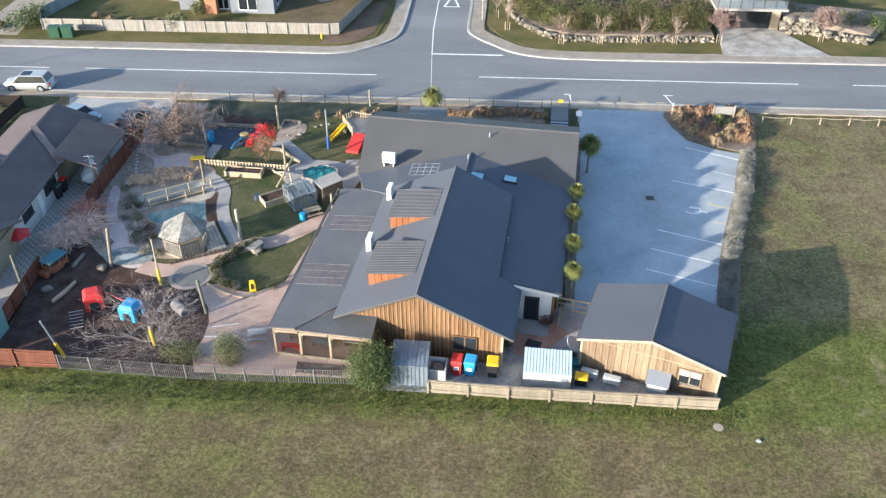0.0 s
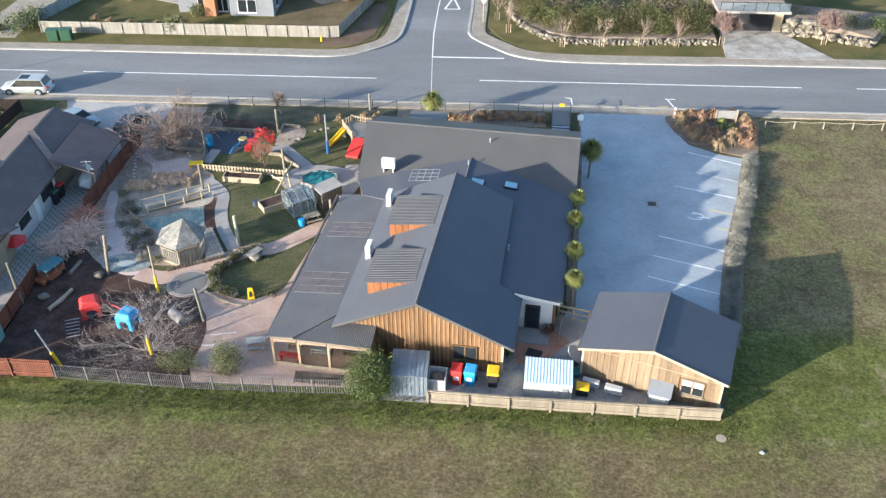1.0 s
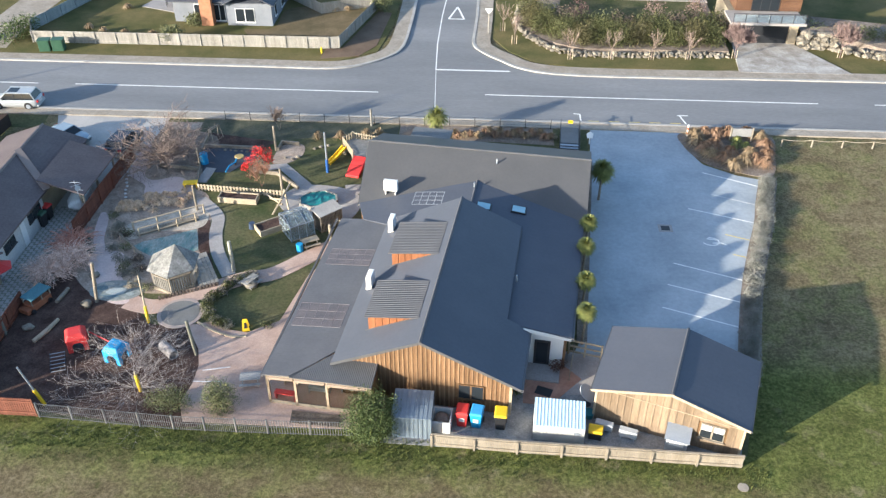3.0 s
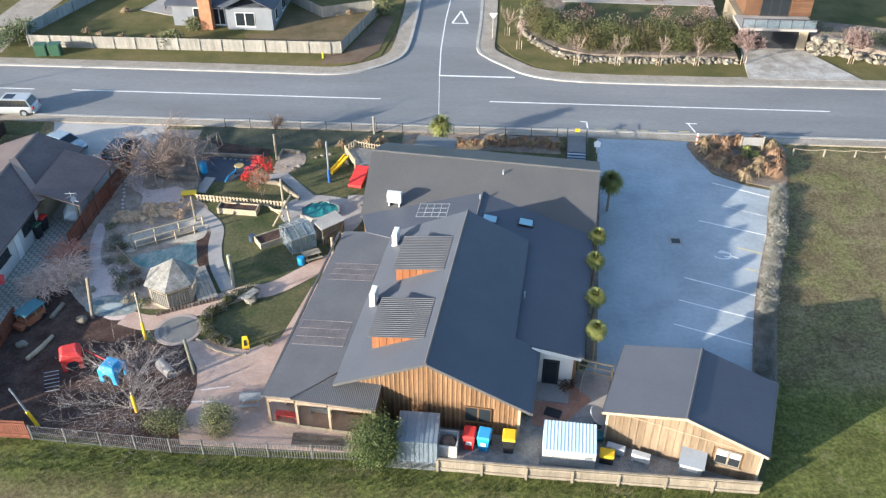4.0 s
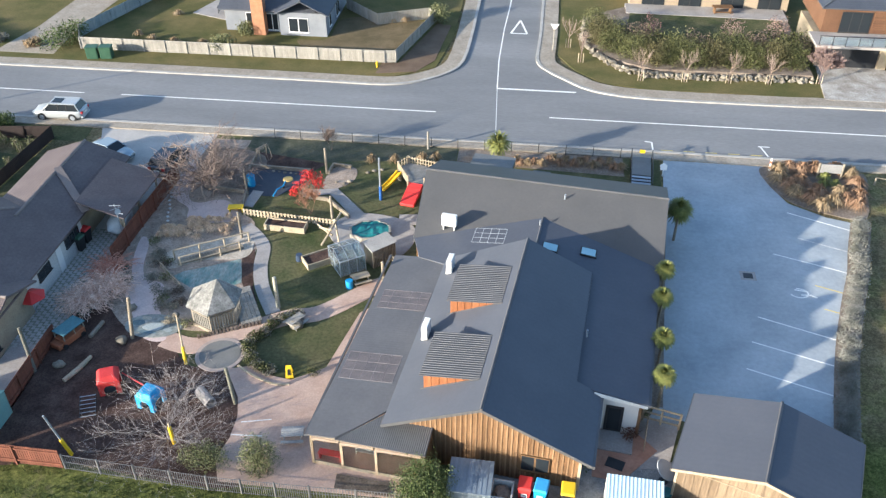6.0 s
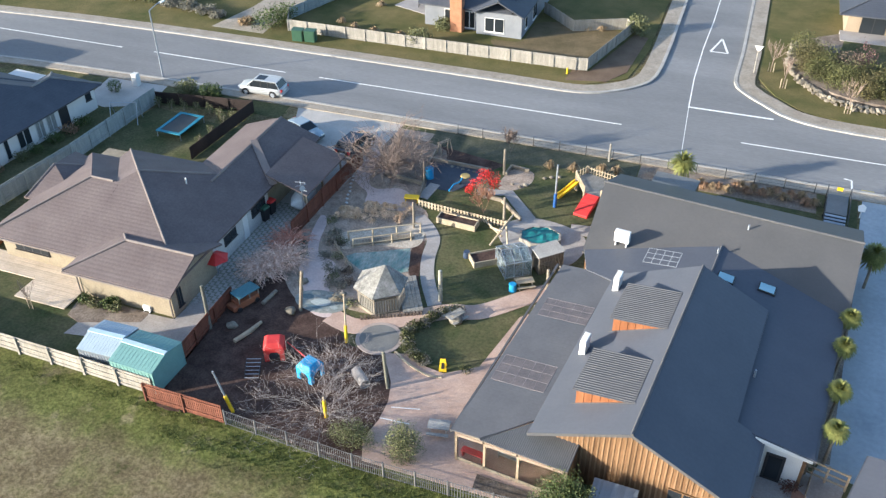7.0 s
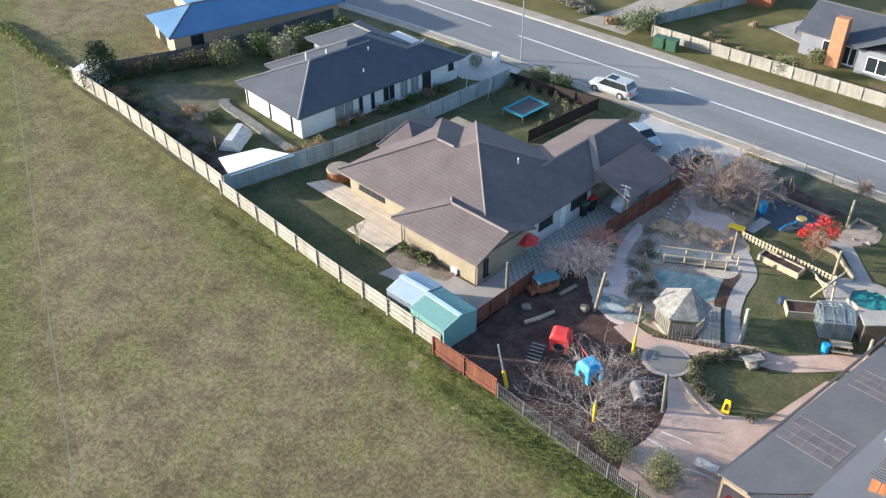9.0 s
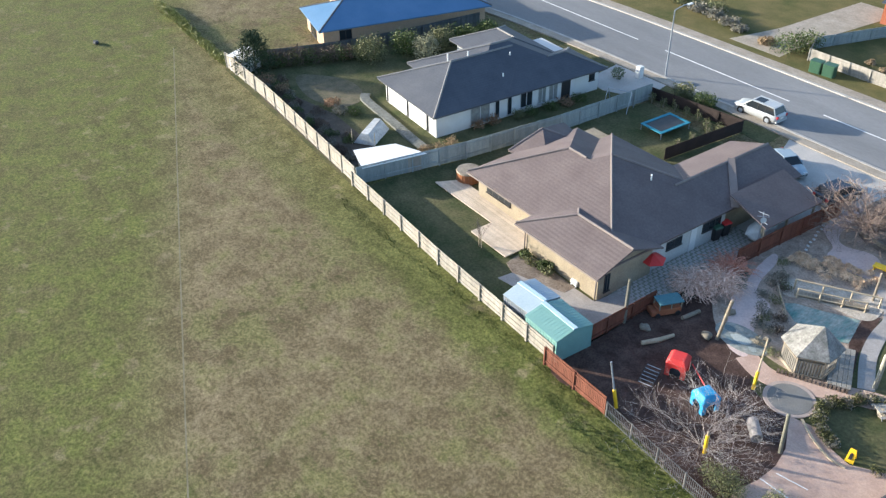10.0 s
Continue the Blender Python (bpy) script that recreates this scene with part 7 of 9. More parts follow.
# ---- centre: windows, verandah, roof fittings ----
def window(parent, x0, x1, y, z0, z1, panes=2, axis="x", out=-1, frame_mat=M_FRAME, name="window"):
    """A framed window on a wall: axis x (wall faces y) or y (wall faces x)."""
    def bx(a0, a1, d0, d1, b0, b1):
        d0, d1 = sorted((d0, d1))
        return Shape().box(a0, d0, b0, a1, d1, b1) if axis == "x" else Shape().box(d0, a0, b0, d1, a1, b1)
    w = part(name, bx(x0, x1, y, y + out * 0.05, z0, z1), frame_mat, parent)
    for k in range(panes):
        a0, a1 = x0 + (x1 - x0) * k / panes + 0.05, x0 + (x1 - x0) * (k + 1) / panes - 0.05
        part("pane", bx(a0, a1, y + out * 0.05, y + out * 0.06, z0 + 0.06, z1 - 0.06), M_GLASS, w)
    part("sill", bx(x0 - 0.05, x1 + 0.05, y, y + out * 0.12, z0 - 0.06, z0), frame_mat, w)
    return w


window(centre, 2.15, 3.7, W0 - 0.05, 0.95, 2.1, 2, frame_mat=M_GAP)
door = part("door", Shape().box(6.25, 4.78, 0.05, 7.25, 4.85, 2.1), M_FRAME, centre, "dark glazed entry door")
part("pane", Shape().box(6.4, 4.765, 0.3, 7.1, 4.78, 1.95), M_GLASS, door)
part("entry_step", Shape().box(5.4, 3.3, 0, 8.0, 4.78, 0.14), M_PAVE, centre, "pale concrete entry step")
part("fascia", Shape().solid([(5.5, 4.7, 2.72), (8.5, 4.7, 2.38), (8.5, 4.7, 2.56), (5.5, 4.7, 3.02), (5.5, 4.74, 2.72), (8.5, 4.74, 2.38), (8.5, 4.74, 2.56), (5.5, 4.74, 3.02)], ((0, 1, 2, 3), (7, 6, 5, 4), (0, 4, 5, 1), (1, 5, 6, 2), (2, 6, 7, 3), (3, 7, 4, 0))), M_PLASTIC_W, centre, "white verge board")
part("corner_post", Shape().box(5.2, W0 - 0.09, 0, 5.36, W0 + 0.1, zr(5.3) - 0.14), M_PALE, centre)
part("barge_board", Shape().slab([(-5.42, -0.34, zr(5.42) + 0.02), (0, -0.34, RZ + 0.02), (0, -0.30, RZ + 0.02), (-5.42, -0.30, zr(5.42) + 0.02)], 0.2), M_ROOF_RIB, centre)
part("barge_board", Shape().slab([(5.92, -0.34, zr(5.92) + 0.02), (0, -0.34, RZ + 0.02), (0, -0.30, RZ + 0.02), (5.92, -0.30, zr(5.92) + 0.02)], 0.2), M_ROOF_RIB, centre)
# enclosed verandah front
M_POST = mat("brown_stained_post", (0.24, 0.185, 0.13), (0.34, 0.27, 0.20), scale=1.5, fine=10, grain=0.3)
VX = (-9.1, -7.4, -5.45, -2.8)
for x in VX:
    part("post", Shape().box(x - 0.07, -1.36, 0, x + 0.07, -1.22, 2.5), M_POST, centre)
part("beam", Shape().box(-9.2, -1.38, 2.34, -2.7, -1.24, 2.5), M_TIMBER, centre)
M_CLEAR = mat("clear_blind", (0.80, 0.80, 0.79), (0.92, 0.92, 0.90), rough=0.03, grain=0.05, bump=0.02, spec=0.5)
M_CLEAR.node_tree.nodes["Principled BSDF"].inputs["Transmission Weight"].default_value = 1.0
M_CLEAR.node_tree.nodes["Principled BSDF"].inputs["IOR"].default_value = 1.3
M_CANVAS = mat("tan_canvas", (0.22, 0.165, 0.125), (0.30, 0.23, 0.18), scale=1.5, grain=0.2, bump=0.4)
for a, b in zip(VX[:-1], VX[1:]):
    part("pane", Shape().box(a + 0.07, -1.31, 0.3, b - 0.07, -1.28, 2.34), M_CLEAR, centre, "clear plastic weather blind")
    part("rolled_blind", Shape().tube((a + 0.08, -1.36, 2.2), (b - 0.08, -1.36, 2.24), 0.13, 0.10, 8), M_CANVAS, centre, "tan canvas blind rolled at the top")
    part("dado", Shape().box(a + 0.07, -1.34, 0.05, b - 0.07, -1.26, 0.3), M_TIMBER, centre)
    part("brace", Shape().tube((a + 0.1, -1.3, 1.9), (a + 0.55, -1.3, 2.36), 0.04, n=4), M_PALE, centre)
for i in range(8):
    y = -1.3 + 2.3 * i
    part("post", Shape().box(-9.17, y - 0.06, 0, -9.05, y + 0.06, 2.5), M_PALE, centre)
part("porch_wall", Shape().box(-2.8, -1.3, 0, -2.68, W0, 2.45), M_CLAD, centre)
for lx, ly, w_, d_, h_, m_ in ((-8.3, 0.4, 0.9, 0.4, 0.8, M_PALE), (-6.4, 0.1, 1.3, 0.6, 0.55, M_GREYWALL), (-4.3, 0.3, 1.5, 0.4, 0.9, M_GREYWALL)):
    p_ = Matrix.Translation((BX, BY, 0)) @ Matrix.Rotation(radians(BR), 4, "Z") @ Vector((lx, ly, 0))
    sf = thing("low_shelf", "low pale shelf inside the verandah blinds", "shelf", p_.x, p_.y, 0.05, BR, "verandah shelves")
    part("top", Shape().box(-w_ / 2, -d_ / 2, h_ - 0.05, w_ / 2, d_ / 2, h_), m_, sf)
    part("shelf_board", Shape().box(-w_ / 2 + 0.04, -d_ / 2, h_ * 0.45, w_ / 2 - 0.04, d_ / 2, h_ * 0.45 + 0.04), m_, sf)
    for sx in (-w_ / 2, w_ / 2 - 0.04):
        part("side", Shape().box(sx, -d_ / 2, 0, sx + 0.04, d_ / 2, h_ - 0.05), m_, sf)
structure("verandah_bed", Shape().prism([(-11.55, 40.1), (-8.6, 39.85), (-8.5, 38.95), (-11.5, 39.15)], -0.1, 0.12), mat("coarse_bark_chips", (0.085, 0.066, 0.052), (0.165, 0.135, 0.112), rough=0.95, scale=2.5, fine=9, grain=0.5, bump=0.7), "narrow bark-chip bed before the verandah", "garden bed")
bn = thing("red_bench", "red bench inside the verandah blinds", "bench", -12.1, 41.2, 0.05, -7)
part("seat", Shape().box(-0.7, -0.2, 0.4, 0.7, 0.2, 0.46), M_RED, bn)
for sx in (-0.6, 0.6):
    part("leg", Shape().box(sx - 0.04, -0.18, 0, sx + 0.04, 0.18, 0.4), M_RED, bn)
# translucent roof sheets with the rafters showing through
M_TRANS = mat("translucent_sheet", (0.088, 0.082, 0.086), (0.150, 0.128, 0.126), rough=0.4, scale=1.1, grain=0.25, bump=0.05, spec=0.4)
M_RAFT = mat("rafter_shadow_timber", (0.16, 0.135, 0.135), (0.26, 0.24, 0.24), scale=0.9, grain=0.3)


def sky_sheet(v0, v1, u0, u1, zf, nu=3, nv=4, rm=None):
    s_ = part("skylight_sheet", Shape().slab([(v0, u0, zf(v0, u0) + 0.006), (v1, u0, zf(v1, u0) + 0.006), (v1, u1, zf(v1, u1) + 0.006), (v0, u1, zf(v0, u1) + 0.006)], 0.03), M_TRANS, centre, "translucent roof sheeting over rafters")
    for k in range(nv + 1):
        v = v0 + (v1 - v0) * k / nv
        part("rafter", Shape().tube((v, u0, zf(v, u0) + 0.0), (v, u1, zf(v, u1) + 0.0), 0.024, n=4), rm or M_RAFT, s_)
    for k in range(nu + 1):
        u = u0 + (u1 - u0) * k / nu
        part("purlin", Shape().tube((v0, u, zf(v0, u) + 0.0), (v1, u, zf(v1, u) + 0.0), 0.024, n=4), rm or M_RAFT, s_)


vz = lambda v, u: 2.55 + (v + 9.15) * 0.35 / 4.0
sky_sheet(-8.95, -5.75, 2.95, 5.2, vz, 3, 5)
sky_sheet(-8.6, -5.5, 9.4, 11.2, vz, 3, 5)
lz = lambda v, u: 3.65 + (v - 0.35) * 1.0 / 8.5
sky_sheet(-4.1, -1.9, 16.9, 18.6, lz, 3, 4, M_GREYWALL)
for v0, u0 in ((3.3, 16.9), (0.75, 16.45)):
    zf = lambda v: 3.65 - (v - 0.35) * 1.02 / 8.3
    sk = part("skylight", Shape().slab([(v0, u0, zf(v0) + 0.12), (v0 + 1.1, u0, zf(v0 + 1.1) + 0.12), (v0 + 1.1, u0 + 0.9, zf(v0 + 1.1) + 0.12), (v0, u0 + 0.9, zf(v0) + 0.12)], 0.14), M_FRAME, centre, "roof window")
    part("pane", Shape().slab([(v0 + 0.08, u0 + 0.08, zf(v0 + 0.08) + 0.14), (v0 + 1.02, u0 + 0.08, zf(v0 + 1.02) + 0.14), (v0 + 1.02, u0 + 0.82, zf(v0 + 1.02) + 0.14), (v0 + 0.08, u0 + 0.82, zf(v0 + 0.08) + 0.14)], 0.015), mat("skylight_glass", (0.25, 0.45, 0.52), (0.32, 0.52, 0.58), rough=0.08, grain=0.05, bump=0, spec=0.8), sk)
for v, u, z in ((0.25, 19.3, 3.6), (1.6, 22.0, 4.2), (4.6, 9.0, 3.3)):
    part("vent_pipe", Shape().tube((v, u, z - 0.1), (v, u, z + 0.45), 0.06, n=8), M_STEEL, centre)
MB = Matrix.Translation((BX, BY, 0)) @ Matrix.Rotation(radians(BR), 4, "Z")


def on_roof(v, u, z):
    p = MB @ Vector((v, u, z))
    return p.x, p.y, p.z


condenser("heat_pump", "white heat pump unit on the street-side roof", *on_roof(-6.0, 18.35, 3.02), -6.8, (1.05, 0.4, 0.85), 0.25)
condenser("heat_pump", "white heat pump unit at the edge of the main roof", *on_roof(-4.7, 6.75, 3.26), -96.8, (0.95, 0.36, 0.95), 0.15)
condenser("heat_pump", "white heat pump unit at the edge of the main roof", *on_roof(-4.75, 13.3, 3.24), -96.8, (0.95, 0.36, 0.95), 0.15)
# street-side porches
for v0, v1, u0, u1, z in ((-6.6, -3.2, 27.4, 30.2, 2.3), (-1.6, -0.2, 27.3, 28.8, 2.2)):
    part("porch_roof", Shape().slab([(v0, u0, z + 0.2), (v1, u0, z + 0.2), (v1, u1, z), (v0, u1, z)], 0.1), M_STAIR, centre)
    for v in (v0 + 0.1, v1 - 0.1):
        part("post", Shape().box(v - 0.05, u1 - 0.2, 0, v + 0.05, u1 - 0.1, z - 0.1), M_PALE, centre)
sw_ = window(shed, 6.3, 7.65, 0.27, 0.95, 2.1, 2, frame_mat=M_TIMBER)
for x0 in (6.36, 7.04):
    part("blind", Shape().box(x0, 0.185, 1.62, x0 + 0.55, 0.205, 2.02), M_WHITE, sw_, "half-drawn white window blind")
part("corner_post", Shape().box(SW - 0.33, 0.24, 0, SW - 0.2, 0.4, SE - 0.02), M_PALE, shed)
part("corner_post", Shape().box(0.2, 0.24, 0, 0.33, 0.4, SE - 0.02), M_PALE, shed)
part("gutter", Shape().box(-0.08, 0, SE - 0.16, 0.02, SD, SE - 0.02), M_ROOF_RIB, shed)
part("gutter", Shape().box(SW - 0.02, 0, SE - 0.16, SW + 0.08, SD, SE - 0.02), M_ROOF_RIB, shed)
part("belt_board", Shape().tube((0.45, 0.25, SE - 0.02), (SW - 0.35, 0.25, SE - 0.3), 0.03, n=4), M_PALE, shed)
for sx, x1 in ((0, SW / 2), (SW, SW / 2)):
    part("barge_board", Shape().slab([(sx, -0.05, SE + 0.02), (x1, -0.05, SR + 0.02), (x1, 0.0, SR + 0.02), (sx, 0.0, SE + 0.02)], 0.16), M_PALE, shed)

# ---- brick house: openings, deck, garden ----
window(house, -49.3, -46.4, 47.6, 1.0, 1.9, 4)
window(house, 46.35, 46.85, -35.1, 0.5, 1.95, 2, "y", 1)
window(house, 56.4, 58.4, -35.33, 1.2, 1.95, 3, "y", 1)
window(house, 52.6, 54.2, -35.33, 1.2, 1.9, 2, "y", 1)
dr_ = part("door", Shape().box(-35.33, 55.1, 0.05, -35.27, 55.75, 2.0), M_WHITE, house, "white side door")
part("plinth_wall", Shape().box(-35.4, 50.9, 0, -35.33, 58.9, 2.3), mat("pale_render", (0.40, 0.40, 0.39), (0.48, 0.48, 0.465)), house, "pale rendered side wall")
for y in (59.2, 65.1):
    part("carport_post", Shape().box(-32.25, y - 0.06, 0, -32.13, y + 0.06, 2.25), M_TIMBER, house)
part("vent_pipe", Shape().tube((-39.6, 55.2, 4.0), (-39.6, 55.2, 4.55), 0.06, n=8), M_PLASTIC_W, house)
part("gutter", Shape().box(-50.95, 46.76, 2.2, -43.0, 46.88, 2.34), M_CAP, house)
part("gutter", Shape().box(-43.0, 45.08, 2.22, -34.6, 45.2, 2.36), M_CAP, house)
for x in (-42.5, -35.2):
    part("downpipe", Shape().tube((x, 45.7, 0), (x, 45.7, 2.3), 0.05), M_CAP, house)
dkh = thing("timber_deck", "pale timber deck along the brick house", "deck")
for k in range(20):
    y0 = 43.9 + k * 0.2
    x0, x1 = (-46.6, -42.5) if y0 < 45.9 else (-54.0, -42.5)
    part("board", Shape().box(x0 + 0.5 * max(0, y0 - 45.9), y0, 0.1, x1, y0 + 0.185, 0.18), M_DECK, dkh)
part("joist", Shape().box(-46.4, 44.0, 0.0, -46.3, 45.8, 0.1).box(-53.0, 46.2, 0, -52.9, 47.8, 0.1).box(-43, 44, 0, -42.9, 47.8, 0.1), M_TIMBER, dkh)
tub = thing("hot_tub", "round timber hot tub with a grey cover", "hot tub", -52.55, 48.1)
for k in range(24):
    a = 2 * math.pi * k / 24
    m = Matrix.Rotation(a, 4, "Z")
    part("stave", Shape().box(0.93, -0.12, 0.10, 1.0, 0.12, 0.95, m), M_ORANGE, tub)
part("cover", Shape().tube((0, 0, 0.93), (0, 0, 1.05), 1.03, 0.98, 28), M_TIMBER, tub)
gl_ = structure("house_lawn", Shape().prism([(-57.2, 40.4), (-32.2, 39.3), (-32.6, 69.5), (-45, 70), (-54.3, 71.3)], -0.1, 0.01), M_LAWN, "mown lawn round the brick house", "lawn")
structure("house_paving", Shape().prism([(-41.0, 42.0), (-37.6, 42.6), (-32.2, 42.4), (-32.4, 47.0), (-34.9, 48.5), (-35.1, 45.6), (-40.6, 45.4)], -0.1, 0.04), M_PAVE, "concrete paving between house and sheds", "paving")
structure("side_drive", Shape().prism([(-35.4, 47.0), (-32.4, 46.0), (-32.7, 61.0), (-35.4, 61.0)], -0.1, 0.035), mat("mossy_joints", (0.18, 0.19, 0.15), (0.26, 0.265, 0.225), scale=1, grain=0.3), "grass showing between paving blocks", "paving")
blk = thing("block_paving", "open concrete grass-block paving beside the house", "paving", -35.2, 47.2, 0, 0, "", "structure")
base_me = None
for i in range(9):
    for j in range(26):
        if i * 0.32 > 2.7:
            continue
        if base_me is None:
            b0 = part("block", Shape().box(0, 0, 0, 0.2, 0.38, 0.05).box(0.2, 0.05, 0, 0.29, 0.14, 0.05), M_DRIVE, blk)
            base_me = b0.data
            b0.location = (0.05, 0.05, 0)
        else:
            b0 = new("block", base_me)
            b0.parent = blk
            b0.location = (0.05 + i * 0.31, 0.05 + j * 0.5 + (0.22 if i % 2 else 0), 0)
structure("driveway", Shape().prism([(-42.0, 76.6), (-31.0, 76.6), (-31.6, 66.0), (-32.4, 60.6), (-35.4, 60.6), (-35.4, 67.0), (-38.6, 68.0)], -0.1, 0.04), M_DRIVE, "pale concrete driveway in front of the house", "driveway")
sh_bed = structure("shrub_bed", Shape().prism([(-42.0, 43.6), (-40.8, 43.2), (-37.0, 44.6), (-37.0, 45.6), (-42.4, 45.6)], -0.1, 0.05), M_SOIL, "dark soil bed by the deck", "garden bed")
for i, (x, y) in enumerate(((-41.4, 44.8), (-40.5, 44.6), (-39.6, 44.9), (-38.9, 44.7), (-39.4, 45.3))):
    bush("bushy flowering shrub against the brick wall", x, y, 0.55, 0.5, 0.75, M_OLIVE if i % 2 else M_LEAF, 420, 0.07, 320 + i, "shrub", "bed shrubs", clumps=4)
ac_ = condenser("heat_pump", "cream heat pump against the brick wall", -36.9, 45.5, 0.03, 0, (0.6, 0.26, 0.42), 0.06)
um = thing("parasol", "folded-out red canvas parasol by the house wall", "parasol", -34.6, 50.6)
part("pole", Shape().tube((0, 0, 0), (0, 0, 1.9), 0.03), M_STEEL, um)
for k in range(6):
    a, b = math.radians(60 * k), math.radians(60 * k + 60)
    part("canopy_panel", Shape().slab([(0.95 * math.cos(a), 0.95 * math.sin(a), 1.45), (0.95 * math.cos(b), 0.95 * math.sin(b), 1.45), (0, 0, 1.9)], 0.03), M_RED, um)
sap = thing("sapling", "staked sapling in the lawn", "tree", -44.4, 43.0)
part("stake", Shape().tube((-0.15, 0, 0), (-0.15, 0, 1.3), 0.03).tube((0.15, 0, 0), (0.15, 0, 1.3), 0.03), M_PALE, sap)
raw = Raw(400)
raw.limb(Vector((0, 0, 0)), Vector((0, 0, 1)), 1.2, 0.02, 2, 0.4, 0.3, 3)
raw.part("stem", M_TWIG, sap)


def tin_shed(x, y, rz, w, l, h, ridge, mat_roof, mat_wall, label):
    s_ = thing("garden_shed", label, "shed", x, y, 0, rz, "garden sheds")
    n_ = 24
    for sgn in (-1, 1):
        for i in range(n_):
            a, b = -w / 2 + w * i / n_, -w / 2 + w * (i + 1) / n_
            zz = 0.012 if i % 2 else 0
            part("roof_sheet", Shape().slab([(a, sgn * (l / 2 + 0.05), h + zz), (b, sgn * (l / 2 + 0.05), h + zz), (b, 0, ridge + zz), (a, 0, ridge + zz)], 0.03), mat_roof, s_)
    part("ridge_cap", Shape().box(-w / 2, -0.16, ridge + 0.0, w / 2, 0.16, ridge + 0.06), M_LBLUE, s_)
    for i in range(n_):
        a, b = -w / 2 + w * i / n_, -w / 2 + w * (i + 1) / n_
        part("wall_sheet", Shape().box(a, -l / 2 - 0.02 * (i % 2), 0, b, -l / 2 + 0.03, h - 0.04), mat_wall, s_)
    part("wall", Shape().box(-w / 2, l / 2 - 0.03, 0, w / 2, l / 2, h - 0.04).box(-w / 2, -l / 2, 0, -w / 2 + 0.04, l / 2, h - 0.04).box(w / 2 - 0.04, -l / 2, 0, w / 2, l / 2, h - 0.04), mat_wall, s_)
    for sx in (-w / 2, w / 2 - 0.04):
        part("gable", Shape().solid([(sx, -l / 2, h - 0.04), (sx, l / 2, h - 0.04), (sx, 0, ridge - 0.04), (sx + 0.04, -l / 2, h - 0.04), (sx + 0.04, l / 2, h - 0.04), (sx + 0.04, 0, ridge - 0.04)], [(0, 1, 2), (5, 4, 3), (0, 3, 4, 1), (1, 4, 5, 2), (2, 5, 3, 0)]), mat_wall, s_)


tin_shed(-36.2, 40.9, 2, 2.5, 2.7, 1.75, 2.1, mat("weathered_blue_steel", (0.33, 0.41, 0.46), (0.40, 0.48, 0.53), rough=0.5, grain=0.1), M_STEEL, "pale blue steel garden shed behind the fence")
tin_shed(-33.3, 40.65, -2, 3.1, 2.9, 1.8, 2.15, mat("seafoam_steel", (0.14, 0.28, 0.265), (0.175, 0.33, 0.31), rough=0.45, grain=0.08), M_AQUA, "sea-green steel garden shed behind the fence")
boat = thing("covered_trailer", "trailer under a pale tarpaulin in the carport", "trailer", -33.0, 60.6)
part("cover", Shape().lump((0, 0, 0.75), 0.8, 1.5, 0.65, 0.12, 4, 3), mat("pale_tarpaulin", (0.50, 0.52, 0.52), (0.62, 0.64, 0.63), grain=0.15), boat, smooth=True)
for sx in (-0.7, 0.7):
    part("wheel", Shape().tube((sx - 0.1, 0, 0.28), (sx + 0.1, 0, 0.28), 0.28, n=14), M_BLK, boat)
dish = thing("satellite_dish", "white satellite dish on a mast", "satellite dish", -32.0, 58.8)
part("mast", Shape().tube((0, 0, 0), (0, 0, 2.9), 0.04), M_STEEL, dish)
part("dish", Shape().tube((0.05, 0, 2.9), (0.11, -0.05, 2.92), 0.08, 0.22, 16), M_GREYWALL, dish)
part("antenna", Shape().tube((0, 0, 2.7), (-0.1, 0.1, 3.5), 0.02).tube((-0.5, 0.1, 3.3), (0.35, 0.05, 3.4), 0.018).tube((-0.35, -0.2, 3.1), (0.3, 0.3, 3.15), 0.018), M_STEEL, dish)
part("arm", Shape().tube((0.15, -0.05, 2.8), (0.55, -0.2, 2.85), 0.025), M_STEEL, dish)


